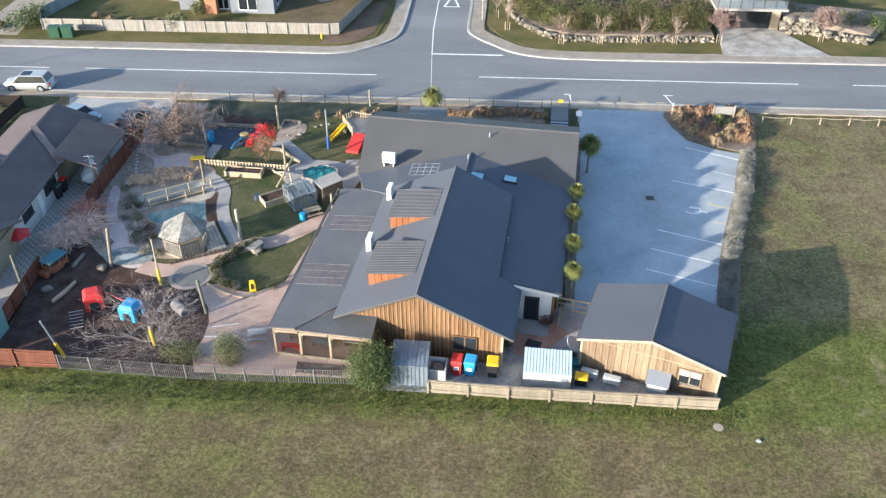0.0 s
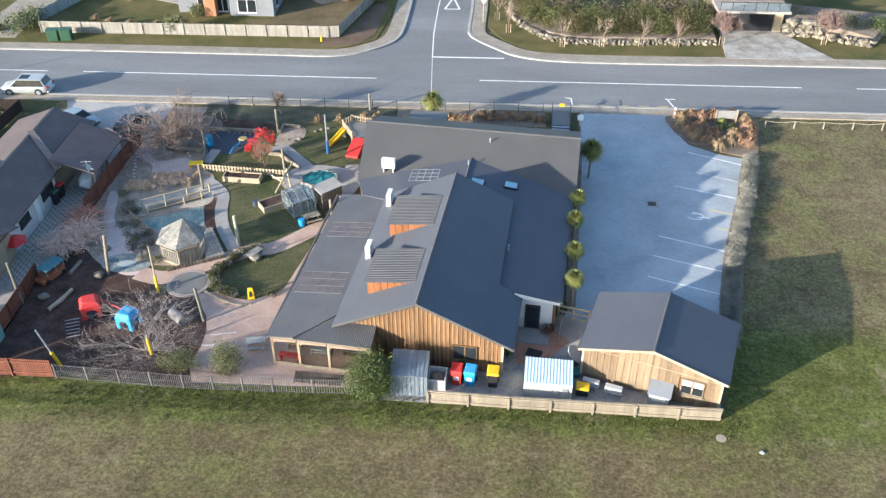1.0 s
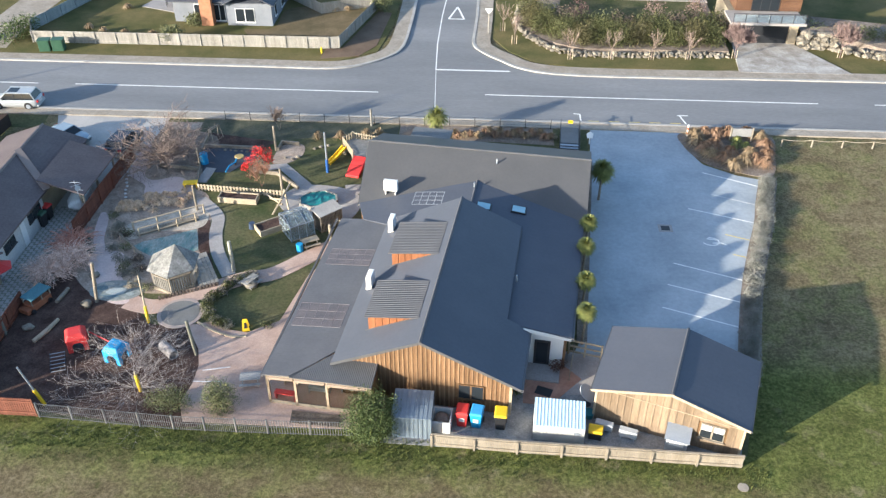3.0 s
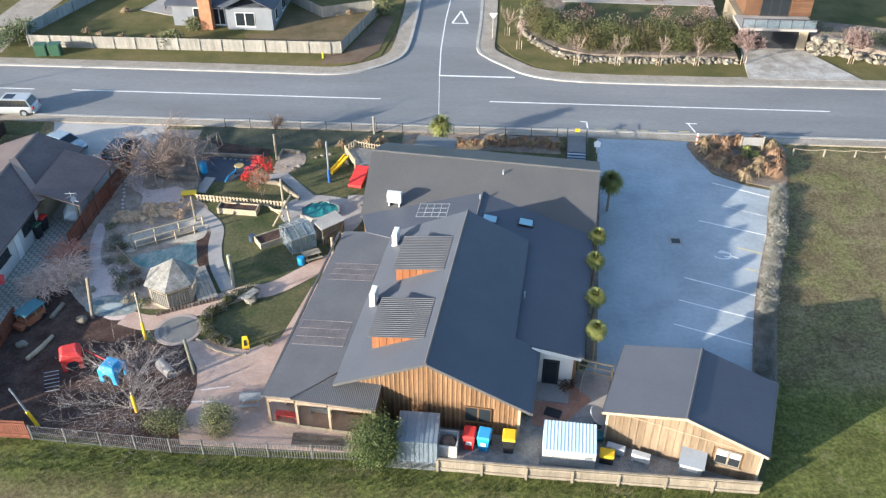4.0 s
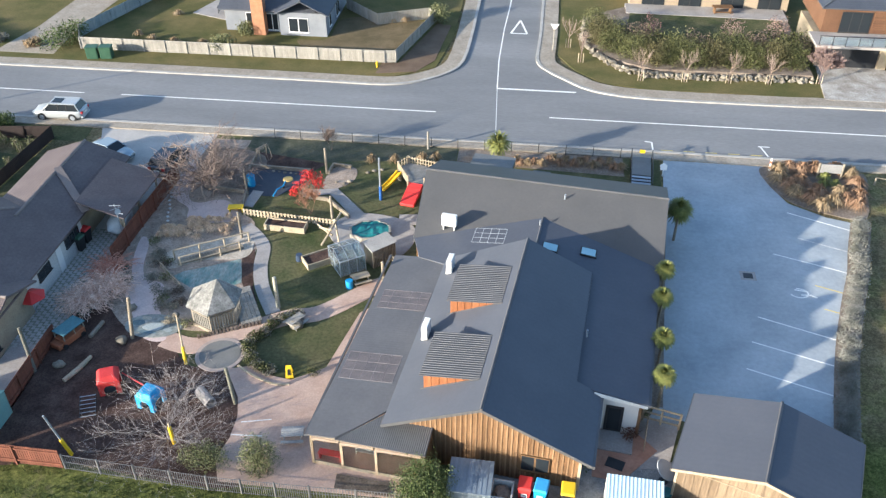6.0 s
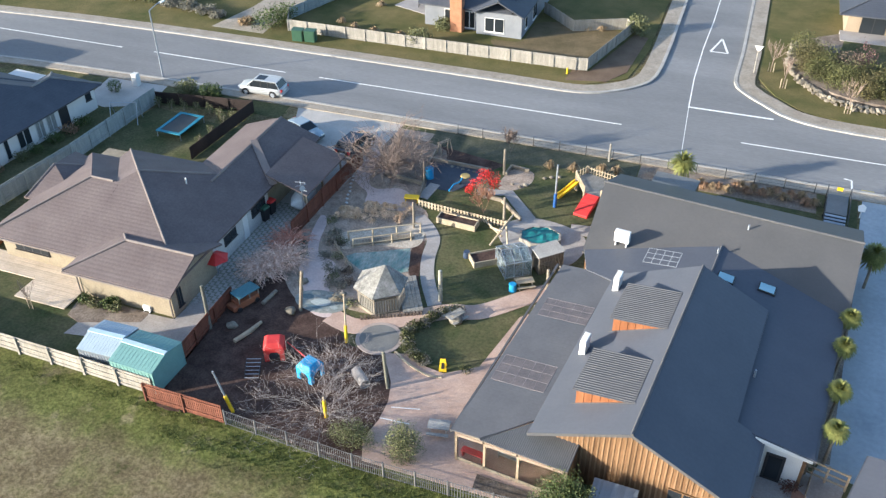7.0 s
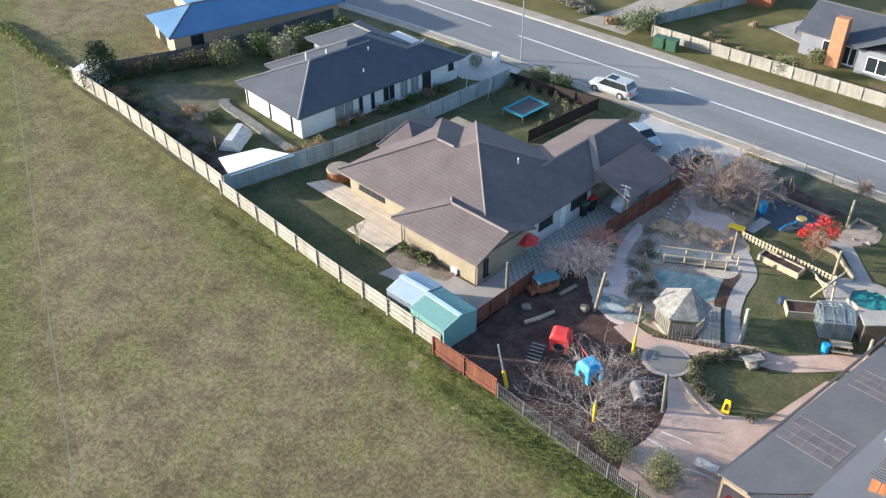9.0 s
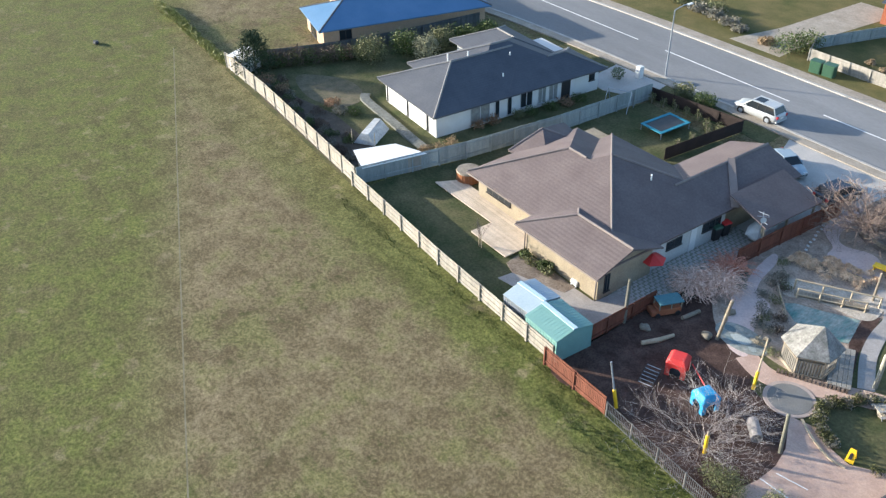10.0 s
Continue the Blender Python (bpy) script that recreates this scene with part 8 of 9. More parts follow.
# ---- vehicles ----
def car(x, y, rz, paint_mat, label, length=4.7, width=1.8, height=1.55, wagon=True, rails=False, z=0.03):
    c = thing("car", label, "car", x, y, z, rz, "parked cars")
    L_, W_, H_ = length / 2, width / 2, height
    rings = []
    for px_, lo, hi, w_ in ((-L_, 0.40, 0.72, 0.70), (-L_ + 0.12, 0.30, 0.80, 0.88), (-L_ + 0.5, 0.25, 0.90, 0.97), (-L_ + 1.1, 0.24, 0.99, 1.0), (0.0, 0.24, 1.02, 1.0), (L_ - 0.9, 0.24, 1.05, 1.0), (L_ - 0.3, 0.28, 1.04, 0.97), (L_ - 0.05, 0.36, 0.98, 0.88), (L_, 0.42, 0.86, 0.78)):
        h_ = W_ * w_
        half = [(h_ * 0.93, lo), (h_, lo + 0.22), (h_, hi - 0.26), (h_ * 0.95, hi - 0.08), (h_ * 0.80, hi)]
        rings.append([(px_, -y_, z_) for y_, z_ in half] + [(px_, y_, z_) for y_, z_ in half[::-1]])
    k = len(rings[0])
    sh = Shape().solid([p for r in rings for p in r], [tuple(range(k)), tuple(range(len(rings) * k - 1, (len(rings) - 1) * k - 1, -1))] + [(i * k + j, i * k + (j + 1) % k, (i + 1) * k + (j + 1) % k, (i + 1) * k + j) for i in range(len(rings) - 1) for j in range(k)])
    body = part("body", sh, paint_mat, c, smooth=True)
    for sy in (-1, 1):
        for px_ in (-L_ + 0.9, L_ - 0.95):
            part("wheel_arch", Shape().tube((px_, sy * (W_ - 0.3), 0.36), (px_, sy * (W_ + 0.004), 0.36), 0.40, n=18), M_BLK, c)
    back = L_ - 0.2 if wagon else L_ - 0.75
    a = [(-L_ + 1.0, 0.95), (-L_ + 1.75, H_ - 0.04), (back - 0.35, H_ - 0.02), (back, 0.99)]
    wt = W_ - 0.22
    g_ = Shape()
    kk = [(px_, -(W_ - 0.07) if pz < 1.1 else -wt, pz) for px_, pz in a] + [(px_, (W_ - 0.07) if pz < 1.1 else wt, pz) for px_, pz in a]
    g_.solid(kk, [(0, 1, 2, 3), (7, 6, 5, 4), (0, 4, 5, 1), (1, 5, 6, 2), (2, 6, 7, 3), (3, 7, 4, 0)])
    part("window_glass", g_, M_GLASS, c)
    part("roof", Shape().box(a[1][0] - 0.03, -wt - 0.02, H_ - 0.05, a[2][0] + 0.05, wt + 0.02, H_ + 0.03).bevel(0.03), paint_mat, c)
    for sy in (-1, 1):
        for t in (0.33, 0.66):
            px_ = a[1][0] + (a[2][0] - a[1][0]) * t
            part("pillar", Shape().tube((px_, sy * (W_ - 0.06), 0.95), (px_, sy * (wt + 0.005), H_), 0.035, n=4), M_BLK, c)
        for e0, e1 in ((a[0], a[1]), (a[3], a[2])):
            part("pillar", Shape().tube((e0[0], sy * (W_ - 0.06), e0[1]), (e1[0], sy * (wt + 0.01), e1[1]), 0.05, n=5), paint_mat, c)
        if rails and sy == 1:
            part("sunroof", Shape().box(a[1][0] + 0.15, -wt + 0.2, H_ + 0.03, a[1][0] + 1.1, wt - 0.2, H_ + 0.036), M_GLASS, c, "dark glass sunroof")
        if rails:
            part("roof_rail", Shape().tube((a[1][0], sy * (wt - 0.08), H_ + 0.09), (a[2][0], sy * (wt - 0.08), H_ + 0.09), 0.025), M_STEEL, c)
        part("mirror", Shape().box(-L_ + 1.3, sy * (W_ - 0.02) - 0.08, 0.98, -L_ + 1.45, sy * (W_ - 0.02) + 0.08, 1.12).bevel(0.02), paint_mat, c)
        for px_ in (-L_ + 0.9, L_ - 0.95):
            w_ = part("wheel", Shape().tube((px_, sy * (W_ - 0.2), 0.33), (px_, sy * (W_ + 0.01), 0.34), 0.34, n=18), M_BLK, c)
            part("rim", Shape().tube((px_, sy * (W_ + 0.01), 0.33), (px_, sy * (W_ + 0.025), 0.33), 0.22, 0.2, 14), M_STEEL, w_)
        part("headlight", Shape().box(-L_ - 0.01, sy * (W_ - 0.42) - 0.18, 0.62, -L_ + 0.08, sy * (W_ - 0.42) + 0.18, 0.76), M_PLASTIC_W, c)
        part("tail_light", Shape().box(L_ - 0.1, sy * (W_ - 0.25) - 0.13, 0.72, L_ + 0.015, sy * (W_ - 0.25) + 0.13, 0.95), M_RED, c)
    part("bumper", Shape().box(L_ - 0.15, -W_ + 0.1, 0.3, L_ + 0.04, W_ - 0.1, 0.5).bevel(0.03), M_GREYWALL, c)
    part("number_plate", Shape().box(L_ + 0.0, -0.25, 0.62, L_ + 0.02, 0.25, 0.74), M_PLASTIC_W, c)
    return c


M_SILVER = mat("silver_car_paint", (0.40, 0.42, 0.43), (0.45, 0.47, 0.48), rough=0.3, metal=0.2, grain=0.02, bump=0, spec=0.6)
car(-45.8, 77.95, 2, M_SILVER, "silver estate car stopped on the road", 4.75, 1.85, 1.6, True, True)
car(-38.0, 70.6, 158, mat("pale_blue_car_paint", (0.30, 0.37, 0.42), (0.34, 0.41, 0.46), rough=0.25, metal=0.3, grain=0.02, bump=0, spec=0.6), "pale silver-blue hatchback on the driveway", 4.0, 1.68, 1.4, False)
car(-32.7, 69.9, 262, mat("dark_blue_car_paint", (0.05, 0.065, 0.085), (0.07, 0.085, 0.10), rough=0.2, metal=0.3, grain=0.02, bump=0, spec=0.7), "dark blue hatchback on the driveway", 4.2, 1.75, 1.5, True)

# ---- trampoline lawn ----
M_AZURE = paint("azure_vinyl", (0.010, 0.165, 0.235), 0.6)
tr = thing("trampoline", "rectangular trampoline with blue padding", "trampoline", -49.0, 67.9, 0, -1)
for a in ((-1.25, -1.9, 1.25, -1.6), (-1.25, 1.6, 1.25, 1.9), (-1.25, -1.6, -0.95, 1.6), (0.95, -1.6, 1.25, 1.6)):
    part("pad", Shape().box(a[0], a[1], 0.60, a[2], a[3], 0.68), M_AZURE, tr)
part("bed", Shape().box(-0.95, -1.6, 0.61, 0.95, 1.6, 0.64), M_BLK, tr)
for x in (-1.2, 1.2):
    for y in (-1.8, 1.8):
        part("leg", Shape().tube((x, y, 0), (x, y, 0.60), 0.035), M_STEEL, tr)
swg = thing("swing_frame", "bare galvanised swing frame", "swing", -54.6, 67.6, 0, 20)
for sx in (-1.2, 1.2):
    for sy in (-0.8, 0.8):
        part("leg", Shape().tube((sx, sy, 0), (sx, 0, 1.9), 0.04), M_STEEL, swg)
part("bar", Shape().tube((-1.2, 0, 1.9), (1.2, 0, 1.9), 0.04), M_STEEL, swg)
for i, (x, y, r) in enumerate(((-52.4, 74.2, 1.2), (-49.9, 74.4, 1.15))):
    bush("rounded clipped hedge bush by the road", x, y, r, r, 1.5, M_LEAF if i else M_OLIVE, 1500, 0.09, 340 + i, clumps=7)
for i in range(7):
    x = -53.4 + i * 1.3
    bush("small upright conifer along the fence", x, 70.9 + 0.15 * i - (0.6 if i > 4 else 0), 0.35, 0.35, 1.2, M_OLIVE, 260, 0.06, 350 + i, "shrub", "fence conifers", clumps=2)
for i in range(3):
    bush("small upright conifer along the fence", -45.9, 66.0 + i * 2.0, 0.35, 0.35, 1.3, M_OLIVE, 260, 0.06, 360 + i, "shrub", "fence conifers", clumps=2)
lamp_ = thing("street_lamp", "grey steel street lamp with a curved arm", "street lamp", -56.9, 76.7)
part("pole", Shape().tube((0, 0, 0), (0, 0, 7.0), 0.09, 0.06, 10), M_STEEL, lamp_)
part("arm", Shape().tube((0, 0, 7.0), (0.3, 0.9, 7.4), 0.05).tube((0.3, 0.9, 7.4), (0.4, 1.4, 7.4), 0.05), M_STEEL, lamp_)
part("head", Shape().box(0.25, 1.3, 7.32, 0.55, 1.95, 7.46).bevel(0.03), M_PLASTIC_W, lamp_)
structure("verge_strip", Shape().prism([(-45, 73.2), (-42.2, 73.0), (-42.6, 76.4), (-72, 76.2), (-72, 74.6), (-54.2, 71.8), (-44.6, 73.1)], -0.1, 0.02), M_LAWN, "grass strip between fence and footpath", "lawn")

# ---- white house: openings and garden ----
structure("white_house_lawn", Shape().prism([(-86, 41.6), (-57.7, 40.2), (-54.6, 71.2), (-82, 71.4)], -0.1, 0.01), M_LAWN, "shaded back lawn of the white house", "lawn")
# grey panes: light curtains in the first window, reflections put into colour elsewhere
M_GREYPANE = mat("curtain_and_reflection_grey", (0.17, 0.18, 0.18), (0.27, 0.28, 0.275), rough=0.15, scale=2.5, grain=0.2, bump=0, spec=0.5)
for y0, y1, z0 in ((4.3, 6.4, 0.25), (7.0, 7.5, 0.2), (8.4, 8.9, 0.2), (9.9, 11.3, 0.5), (12.0, 12.9, 0.4), (13.3, 14.3, 0.4)):
    w_ = window(white, y0, y1, -0.6, z0, 2.1, 1 if y1 - y0 < 0.8 else 2, "y", 1, M_GREYWALL)
    if y0 in (4.3, 12.0, 13.3):
        for c_ in w_.children:
            if c_.name.startswith("pane"):
                c_.data.materials[0] = M_GREYPANE
# no recess is cut; its shade is a dark plate on the wall
part("entry_recess", Shape().box(-0.62, 14.8, 0.05, -0.58, 15.9, 2.2), M_FRAME, white, "flat dark plate for the shade in the entry recess")
window(white, 18.2, 18.9, -0.6, 1.2, 1.9, 1, "y", 1)
for x0, x1 in ((-9.5, -9.3), (-5.7, -5.45), (-2.2, -1.9)):
    window(white, x0, x1, 0.6, 0.2, 2.2, 1)
for x, y, z, h in ((-5.5, 5.0, 4.5, 0.9), (-5.4, 7.2, 4.7, 0.45), (-4.2, 11.2, 4.25, 0.35), (-2.2, 9.0, 3.35, 0.35)):
    part("vent_pipe", Shape().tube((x, y, z - 0.2), (x, y, z + h), 0.07, n=8), M_PLASTIC_W, white)
for i, (x, y, r, m_) in enumerate(((-59.4, 54.4, 0.8, M_TUSS2), (-59.3, 56.0, 0.8, M_TUSS2), (-58.6, 58.6, 0.7, M_OLIVE), (-58.4, 60.0, 0.8, M_LEAF), (-58.2, 62.2, 0.9, M_LEAF), (-58.0, 64.0, 0.9, M_TUSS2), (-57.9, 65.6, 0.9, M_LEAF), (-57.8, 49.0, 0.8, M_TUSS), (-58.3, 47.8, 0.7, M_TUSS), (-58.0, 50.4, 0.7, M_TUSS))):
    bush("border shrub along the garden fence", x, y, r, r, 0.9, m_, 480, 0.08, 370 + i, "shrub", "fence border", clumps=4)
structure("stone_edging", ribbon(smooth_line([(-71.8, 50.2), (-70.6, 49.5), (-66.0, 49.1), (-62.0, 48.7), (-59.4, 48.5)]), 0.9, -0.05, 0.22), mat("dark_schist", (0.11, 0.115, 0.10), (0.20, 0.205, 0.185), scale=2.0, fine=7, grain=0.4, bump=0.6), "low grey stone border by the house", "edging")
cl = thing("cloche_tunnel", "white netted garden cloche over a timber frame", "garden cloche", -63.8, 45.6, 0, 35)
M_NET = mat("white_net", (0.40, 0.41, 0.40), (0.58, 0.58, 0.56), scale=1.5, fine=5, grain=0.25)
for sx in (-1, 1):
    part("net_panel", Shape().slab([(sx * 1.0, -1.7, 0.1), (sx * 1.0, 1.7, 0.1), (sx * 0.35, 1.5, 1.05), (sx * 0.35, -1.5, 1.05)], 0.03), M_NET, cl)
    part("net_end", Shape().slab([(-1.0, sx * 1.7, 0.1), (1.0, sx * 1.7, 0.1), (0.35, sx * 1.5, 1.05), (-0.35, sx * 1.5, 1.05)], 0.03), M_NET, cl)
    part("pole", Shape().tube((sx * 1.1, -1.8, 0), (sx * 1.1, -1.8, 1.5), 0.04), M_PALE, cl)
part("net_top", Shape().slab([(-0.36, -1.5, 1.05), (0.36, -1.5, 1.05), (0.3, 1.5, 1.12), (-0.3, 1.5, 1.12)], 0.03), M_NET, cl)
wr = thing("garden_store", "low store with a bright white sheet roof", "store")
part("roof", Shape().slab([(-60.6, 42.1, 1.5), (-57.5, 41.1, 1.5), (-56.3, 46.7, 1.6), (-59.3, 45.5, 1.6)], 0.05), mat("white_sheet", (0.74, 0.74, 0.73), (0.80, 0.80, 0.79), rough=0.4, grain=0.05), wr)
part("wall", Shape().prism([(-60.3, 42.3), (-57.6, 41.5), (-56.6, 46.3), (-59.1, 45.3)], 0, 1.42), M_GFENCE, wr)
R_ = random.Random(391)
for i in range(26):
    x = -79.5 + 18.6 * i / 26 + R_.uniform(-0.3, 0.3)
    y = 42.4 - 0.06 * (x + 70) + R_.uniform(-0.5, 1.6)
    bush("grey-brown dormant bed plant by the fence", x, y, R_.uniform(0.6, 1.0), R_.uniform(0.5, 0.8), R_.uniform(0.4, 0.8), (M_DORM, M_SCRUB, M_LEAF, M_DORM)[i % 4], 300, 0.08, 390 + i, "shrub", "fence bed", clumps=3, trunk=False)
structure("fence_bed", Shape().prism([(-78, 41.7), (-60.4, 40.6), (-60.4, 45.2), (-70, 45.6), (-78, 44.0)], -0.1, 0.03), mat("dark_vegetable_soil", (0.060, 0.050, 0.040), (0.105, 0.088, 0.070), rough=0.95, scale=1.5, fine=8, grain=0.4, bump=0.6), "dark bare vegetable bed", "garden bed")
structure("round_bed", Shape().prism(blob([(-80, 47.0), (-76, 50.5), (-71.5, 49.8), (-71, 46.8), (-75, 45.4)]), -0.1, 0.03), mat("dry_bed", (0.080, 0.078, 0.044), (0.165, 0.138, 0.092), rough=0.95, scale=0.9, fine=9, grain=0.4, bump=0.5), "dry grassy round bed", "garden bed")
for i, (x, y, r, h, m_) in enumerate(((-79.4, 42.8, 1.1, 1.2, M_TUSS2), (-77.2, 43.4, 0.9, 0.9, M_TUSS), (-71.4, 45.8, 0.9, 0.8, M_TUSS2), (-69.6, 45.6, 0.8, 0.8, M_SCRUB), (-80.4, 52.6, 1.1, 1.0, M_TUSS2), (-68.6, 46.6, 0.7, 0.8, M_LEAF))):
    bush("rusty winter shrub in the back garden", x, y, r, r, h, m_, 600, 0.08, 410 + i, "shrub", "garden shrubs", clumps=5)
M_SAGE = mat("sage_leaves", (0.17, 0.175, 0.11), (0.30, 0.30, 0.20), rough=0.8, scale=2.2, fine=9, grain=0.4, bump=0)
for i, (x, y, r, h, m_) in enumerate(((-78.4, 54.6, 1.9, 2.9, M_OLIVE), (-77.6, 58.6, 1.7, 2.6, M_LEAF), (-75.2, 59.6, 1.5, 2.7, M_SAGE), (-76.6, 62.4, 1.6, 2.4, M_OLIVE), (-76.2, 65.4, 1.7, 2.2, M_LEAF), (-75.8, 68.4, 1.5, 2.0, M_LEAF))):
    bush("large leafy screening shrub between the houses", x, y, r, r, h, m_, 2600, 0.11, 420 + i, "shrub", "screening shrubs", clumps=9)
for i in range(12):
    x = -84.2 + 0.33 * i
    bush("dark dormant shrub along the back fence", x + 0.9, 45.2 + 0.75 * i, 1.2, 1.0, R_.uniform(1.2, 2.0), (M_DORM, M_LEAF, M_DORM, M_HEDGE)[i % 4], 800, 0.09, 700 + i, "shrub", "back fence shrubs", clumps=5, trunk=False)
M_AGED = mat("aged_dark_paling", (0.055, 0.062, 0.068), (0.115, 0.125, 0.132), scale=0.8, fine=8, grain=0.3, rnd=0.15, stretch=(3, 3, 0.4))
fence("dark weathered fence between back gardens", [(-85.8, 41.6), (-83.6, 47.0), (-81.6, 53.0), (-80.4, 60.0), (-79.6, 70.0)], 1.6, M_AGED)
pine = thing("conifer_tree", "dark spreading conifer in the fence corner", "tree", -82.8, 43.2)
raw = Raw(430)
raw.tube(Vector((0, 0, 0)), Vector((0.2, 0, 4.2)), 0.16, 0.04, 7)
raw.part("trunk", M_TIMBER, pine)
raw = Raw(431)
for k in range(9):
    z = 0.9 + 0.42 * k
    for j in range(5):
        a = j * 1.257 + k * 0.6
        rr = 1.5 * (1 - k / 10)
        raw.cloud((math.cos(a) * rr * 1.15, math.sin(a) * rr * 1.15, z), 0.95, 0.95, 0.4, 130, 0.10, 0.2, k + j)
raw.part("crown", mat("dark_conifer", (0.018, 0.035, 0.016), (0.04, 0.065, 0.028), grain=0.4, bump=0), pine)
ws = thing("white_shed", "small white shed behind the fence", "shed", -84.4, 42.8, 0, 20)
part("wall", Shape().box(-1.0, -1.2, 0, 1.0, 1.2, 1.7), M_WHITE, ws)
part("roof", Shape().slab([(-1.1, -1.3, 1.75), (1.1, -1.3, 1.75), (1.1, 1.3, 2.0), (-1.1, 1.3, 2.0)], 0.06), M_PLASTIC_W, ws)
for i in range(26):
    x = -86.8 - i * 0.85
    bush("low yellow-green boundary hedge plant", x, 41.5 + 0.03 * i, 0.95, 0.8, 1.0, M_PALM, 360, 0.10, 440 + i, "hedge plant", "boundary hedge", clumps=2, trunk=False)
bx_ = thing("topiary_ball", "clipped ball shrub by the driveway", "shrub", -59.3, 72.3)
raw = Raw(470)
raw.cloud((0, 0, 0.7), 0.65, 0.65, 0.65, 500, 0.08, 0.6)
raw.part("foliage", M_LEAF, bx_)
raw = Raw(471)
raw.tube(Vector((0, 0, 0)), Vector((0, 0, 0.5)), 0.05, 0.05)
raw.part("stem", M_TIMBER, bx_)
structure("white_house_drive", Shape().prism([(-58.8, 69.6), (-55.0, 71.4), (-56.0, 76.3), (-62.6, 76.2), (-61.6, 70)], -0.1, 0.035), M_DRIVE, "pale concrete drive of the white house", "driveway")
gp = thing("gate_pillar", "white letterbox pillar", "letterbox", -58.2, 74.2)
part("pillar", Shape().box(-0.3, -0.3, 0, 0.3, 0.3, 1.3).bevel(0.03), M_WHITE, gp)
window(blue, 2.4, 3.8, -0.6, 0.9, 2.0, 2, "y", 1)
window(blue, -6.0, -3.6, 0.6, 0.2, 2.1, 2)
bird = thing("field_marker", "small dark object lying on the field", "marker", -102.5, 33.4)
part("body", Shape().lump((0, 0, 0.2), 0.5, 0.3, 0.2, 0.3, 3), M_BLK, bird)
sh = Shape()
ribbon([(-22.0, 11.5), (-54.6, 24.0), (-66.0, 28.4), (-96.0, 40.0)], 0.09, -0.01, 0.004, sh)
structure("pitch_line", sh, mat("faded_line_paint", (0.135, 0.120, 0.068), (0.215, 0.20, 0.14), scale=0.5, grain=0.35), "faded white sports pitch line", "field marking")

# ---- across the road ----
window(grey, -34.6, -33.6, 99.6, 0.3, 2.2, 1, frame_mat=M_PLASTIC_W)
window(grey, -32.3, -31.0, 99.6, 0.3, 2.2, 2, frame_mat=M_PLASTIC_W)
window(grey, -29.6, -27.4, 98.8, 0.5, 2.1, 2, frame_mat=M_PLASTIC_W)
window(grey, 100.2, 101.0, -25.4, 0.7, 2.0, 1, "y", 1, M_PLASTIC_W)
window(grey, 103.6, 105.2, -25.4, 0.5, 2.1, 2, "y", 1, M_PLASTIC_W)
part("chimney", Shape().box(-33.6, 98.5, 0, -32.2, 99.5, 5.2).bevel(0.04), mat("orange_brick", (0.33, 0.145, 0.08), (0.40, 0.20, 0.115), scale=2, grain=0.2), grey, "orange brick chimney")
structure("corner_garden", Shape().prism([(-52.2, 96), (-50.8, 93.1), (-18, 93.3), (-14.4, 104.5), (-25, 107), (-48, 110)], -0.1, 0.07), M_VERGE, "front lawn behind the corner fence", "lawn")
structure("dry_lawn", Shape().prism(blob([(-28.5, 97.6), (-25.2, 94.3), (-18.6, 94.2), (-16.6, 99.5), (-15.2, 104.0), (-20, 105.2), (-24.8, 104), (-25.2, 98.4)]), -0.1, 0.076), mat("dry_lawn_grass", (0.105, 0.085, 0.046), (0.185, 0.138, 0.082), rough=0.95, scale=0.4, fine=10, grain=0.35, bump=0.5, spec=0.1), "dried-out brown corner of the lawn", "lawn")
structure("patio_slab", Shape().prism([(-42.5, 103.9), (-37.1, 101.9), (-37.1, 108), (-40.6, 109.5)], -0.1, 0.12), M_PAVE, "pale concrete patio", "patio")
bq = thing("garden_table", "dark outdoor table on the patio", "table", -38.8, 104.4, 0.12, 10)
part("top", Shape().box(-0.8, -0.4, 0.7, 0.8, 0.4, 0.75), M_BLK, bq)
for x in (-0.7, 0.7):
    for y in (-0.3, 0.3):
        part("leg", Shape().box(x - 0.04, y - 0.04, 0, x + 0.04, y + 0.04, 0.7), M_BLK, bq)
structure("corner_soil", Shape().prism([(-18.5, 90.3), (-14.5, 91.2), (-12.9, 94), (-12.2, 103.6), (-13.8, 104), (-16.6, 93.1), (-18.3, 92.9)], -0.1, 0.09), mat("bare_brown_earth", (0.115, 0.075, 0.048), (0.165, 0.115, 0.078), grain=0.3), "bare brown earth corner bed", "garden bed")
for i, (x, y, r, h) in enumerate(((-35.6, 93.9, 1.4, 1.9), (-34.4, 98.8, 1.2, 1.5), (-13.6, 104.4, 1.3, 2.2))):
    bush("rounded yellow-green garden shrub", x, y, r, r, h, M_OLIVE, 1500, 0.10, 480 + i, clumps=6)
for i, (x, y) in enumerate(((-44.2, 96.0), (-41.6, 95.6), (-38.4, 95.4), (-46.2, 97), (-44.0, 103.2), (-17.5, 104.2), (-19.0, 104.0))):
    tussock("pale tussock in the corner garden", x, y, 0.8, 0.7, M_TUSS, 100, 490 + i, w=0.04)
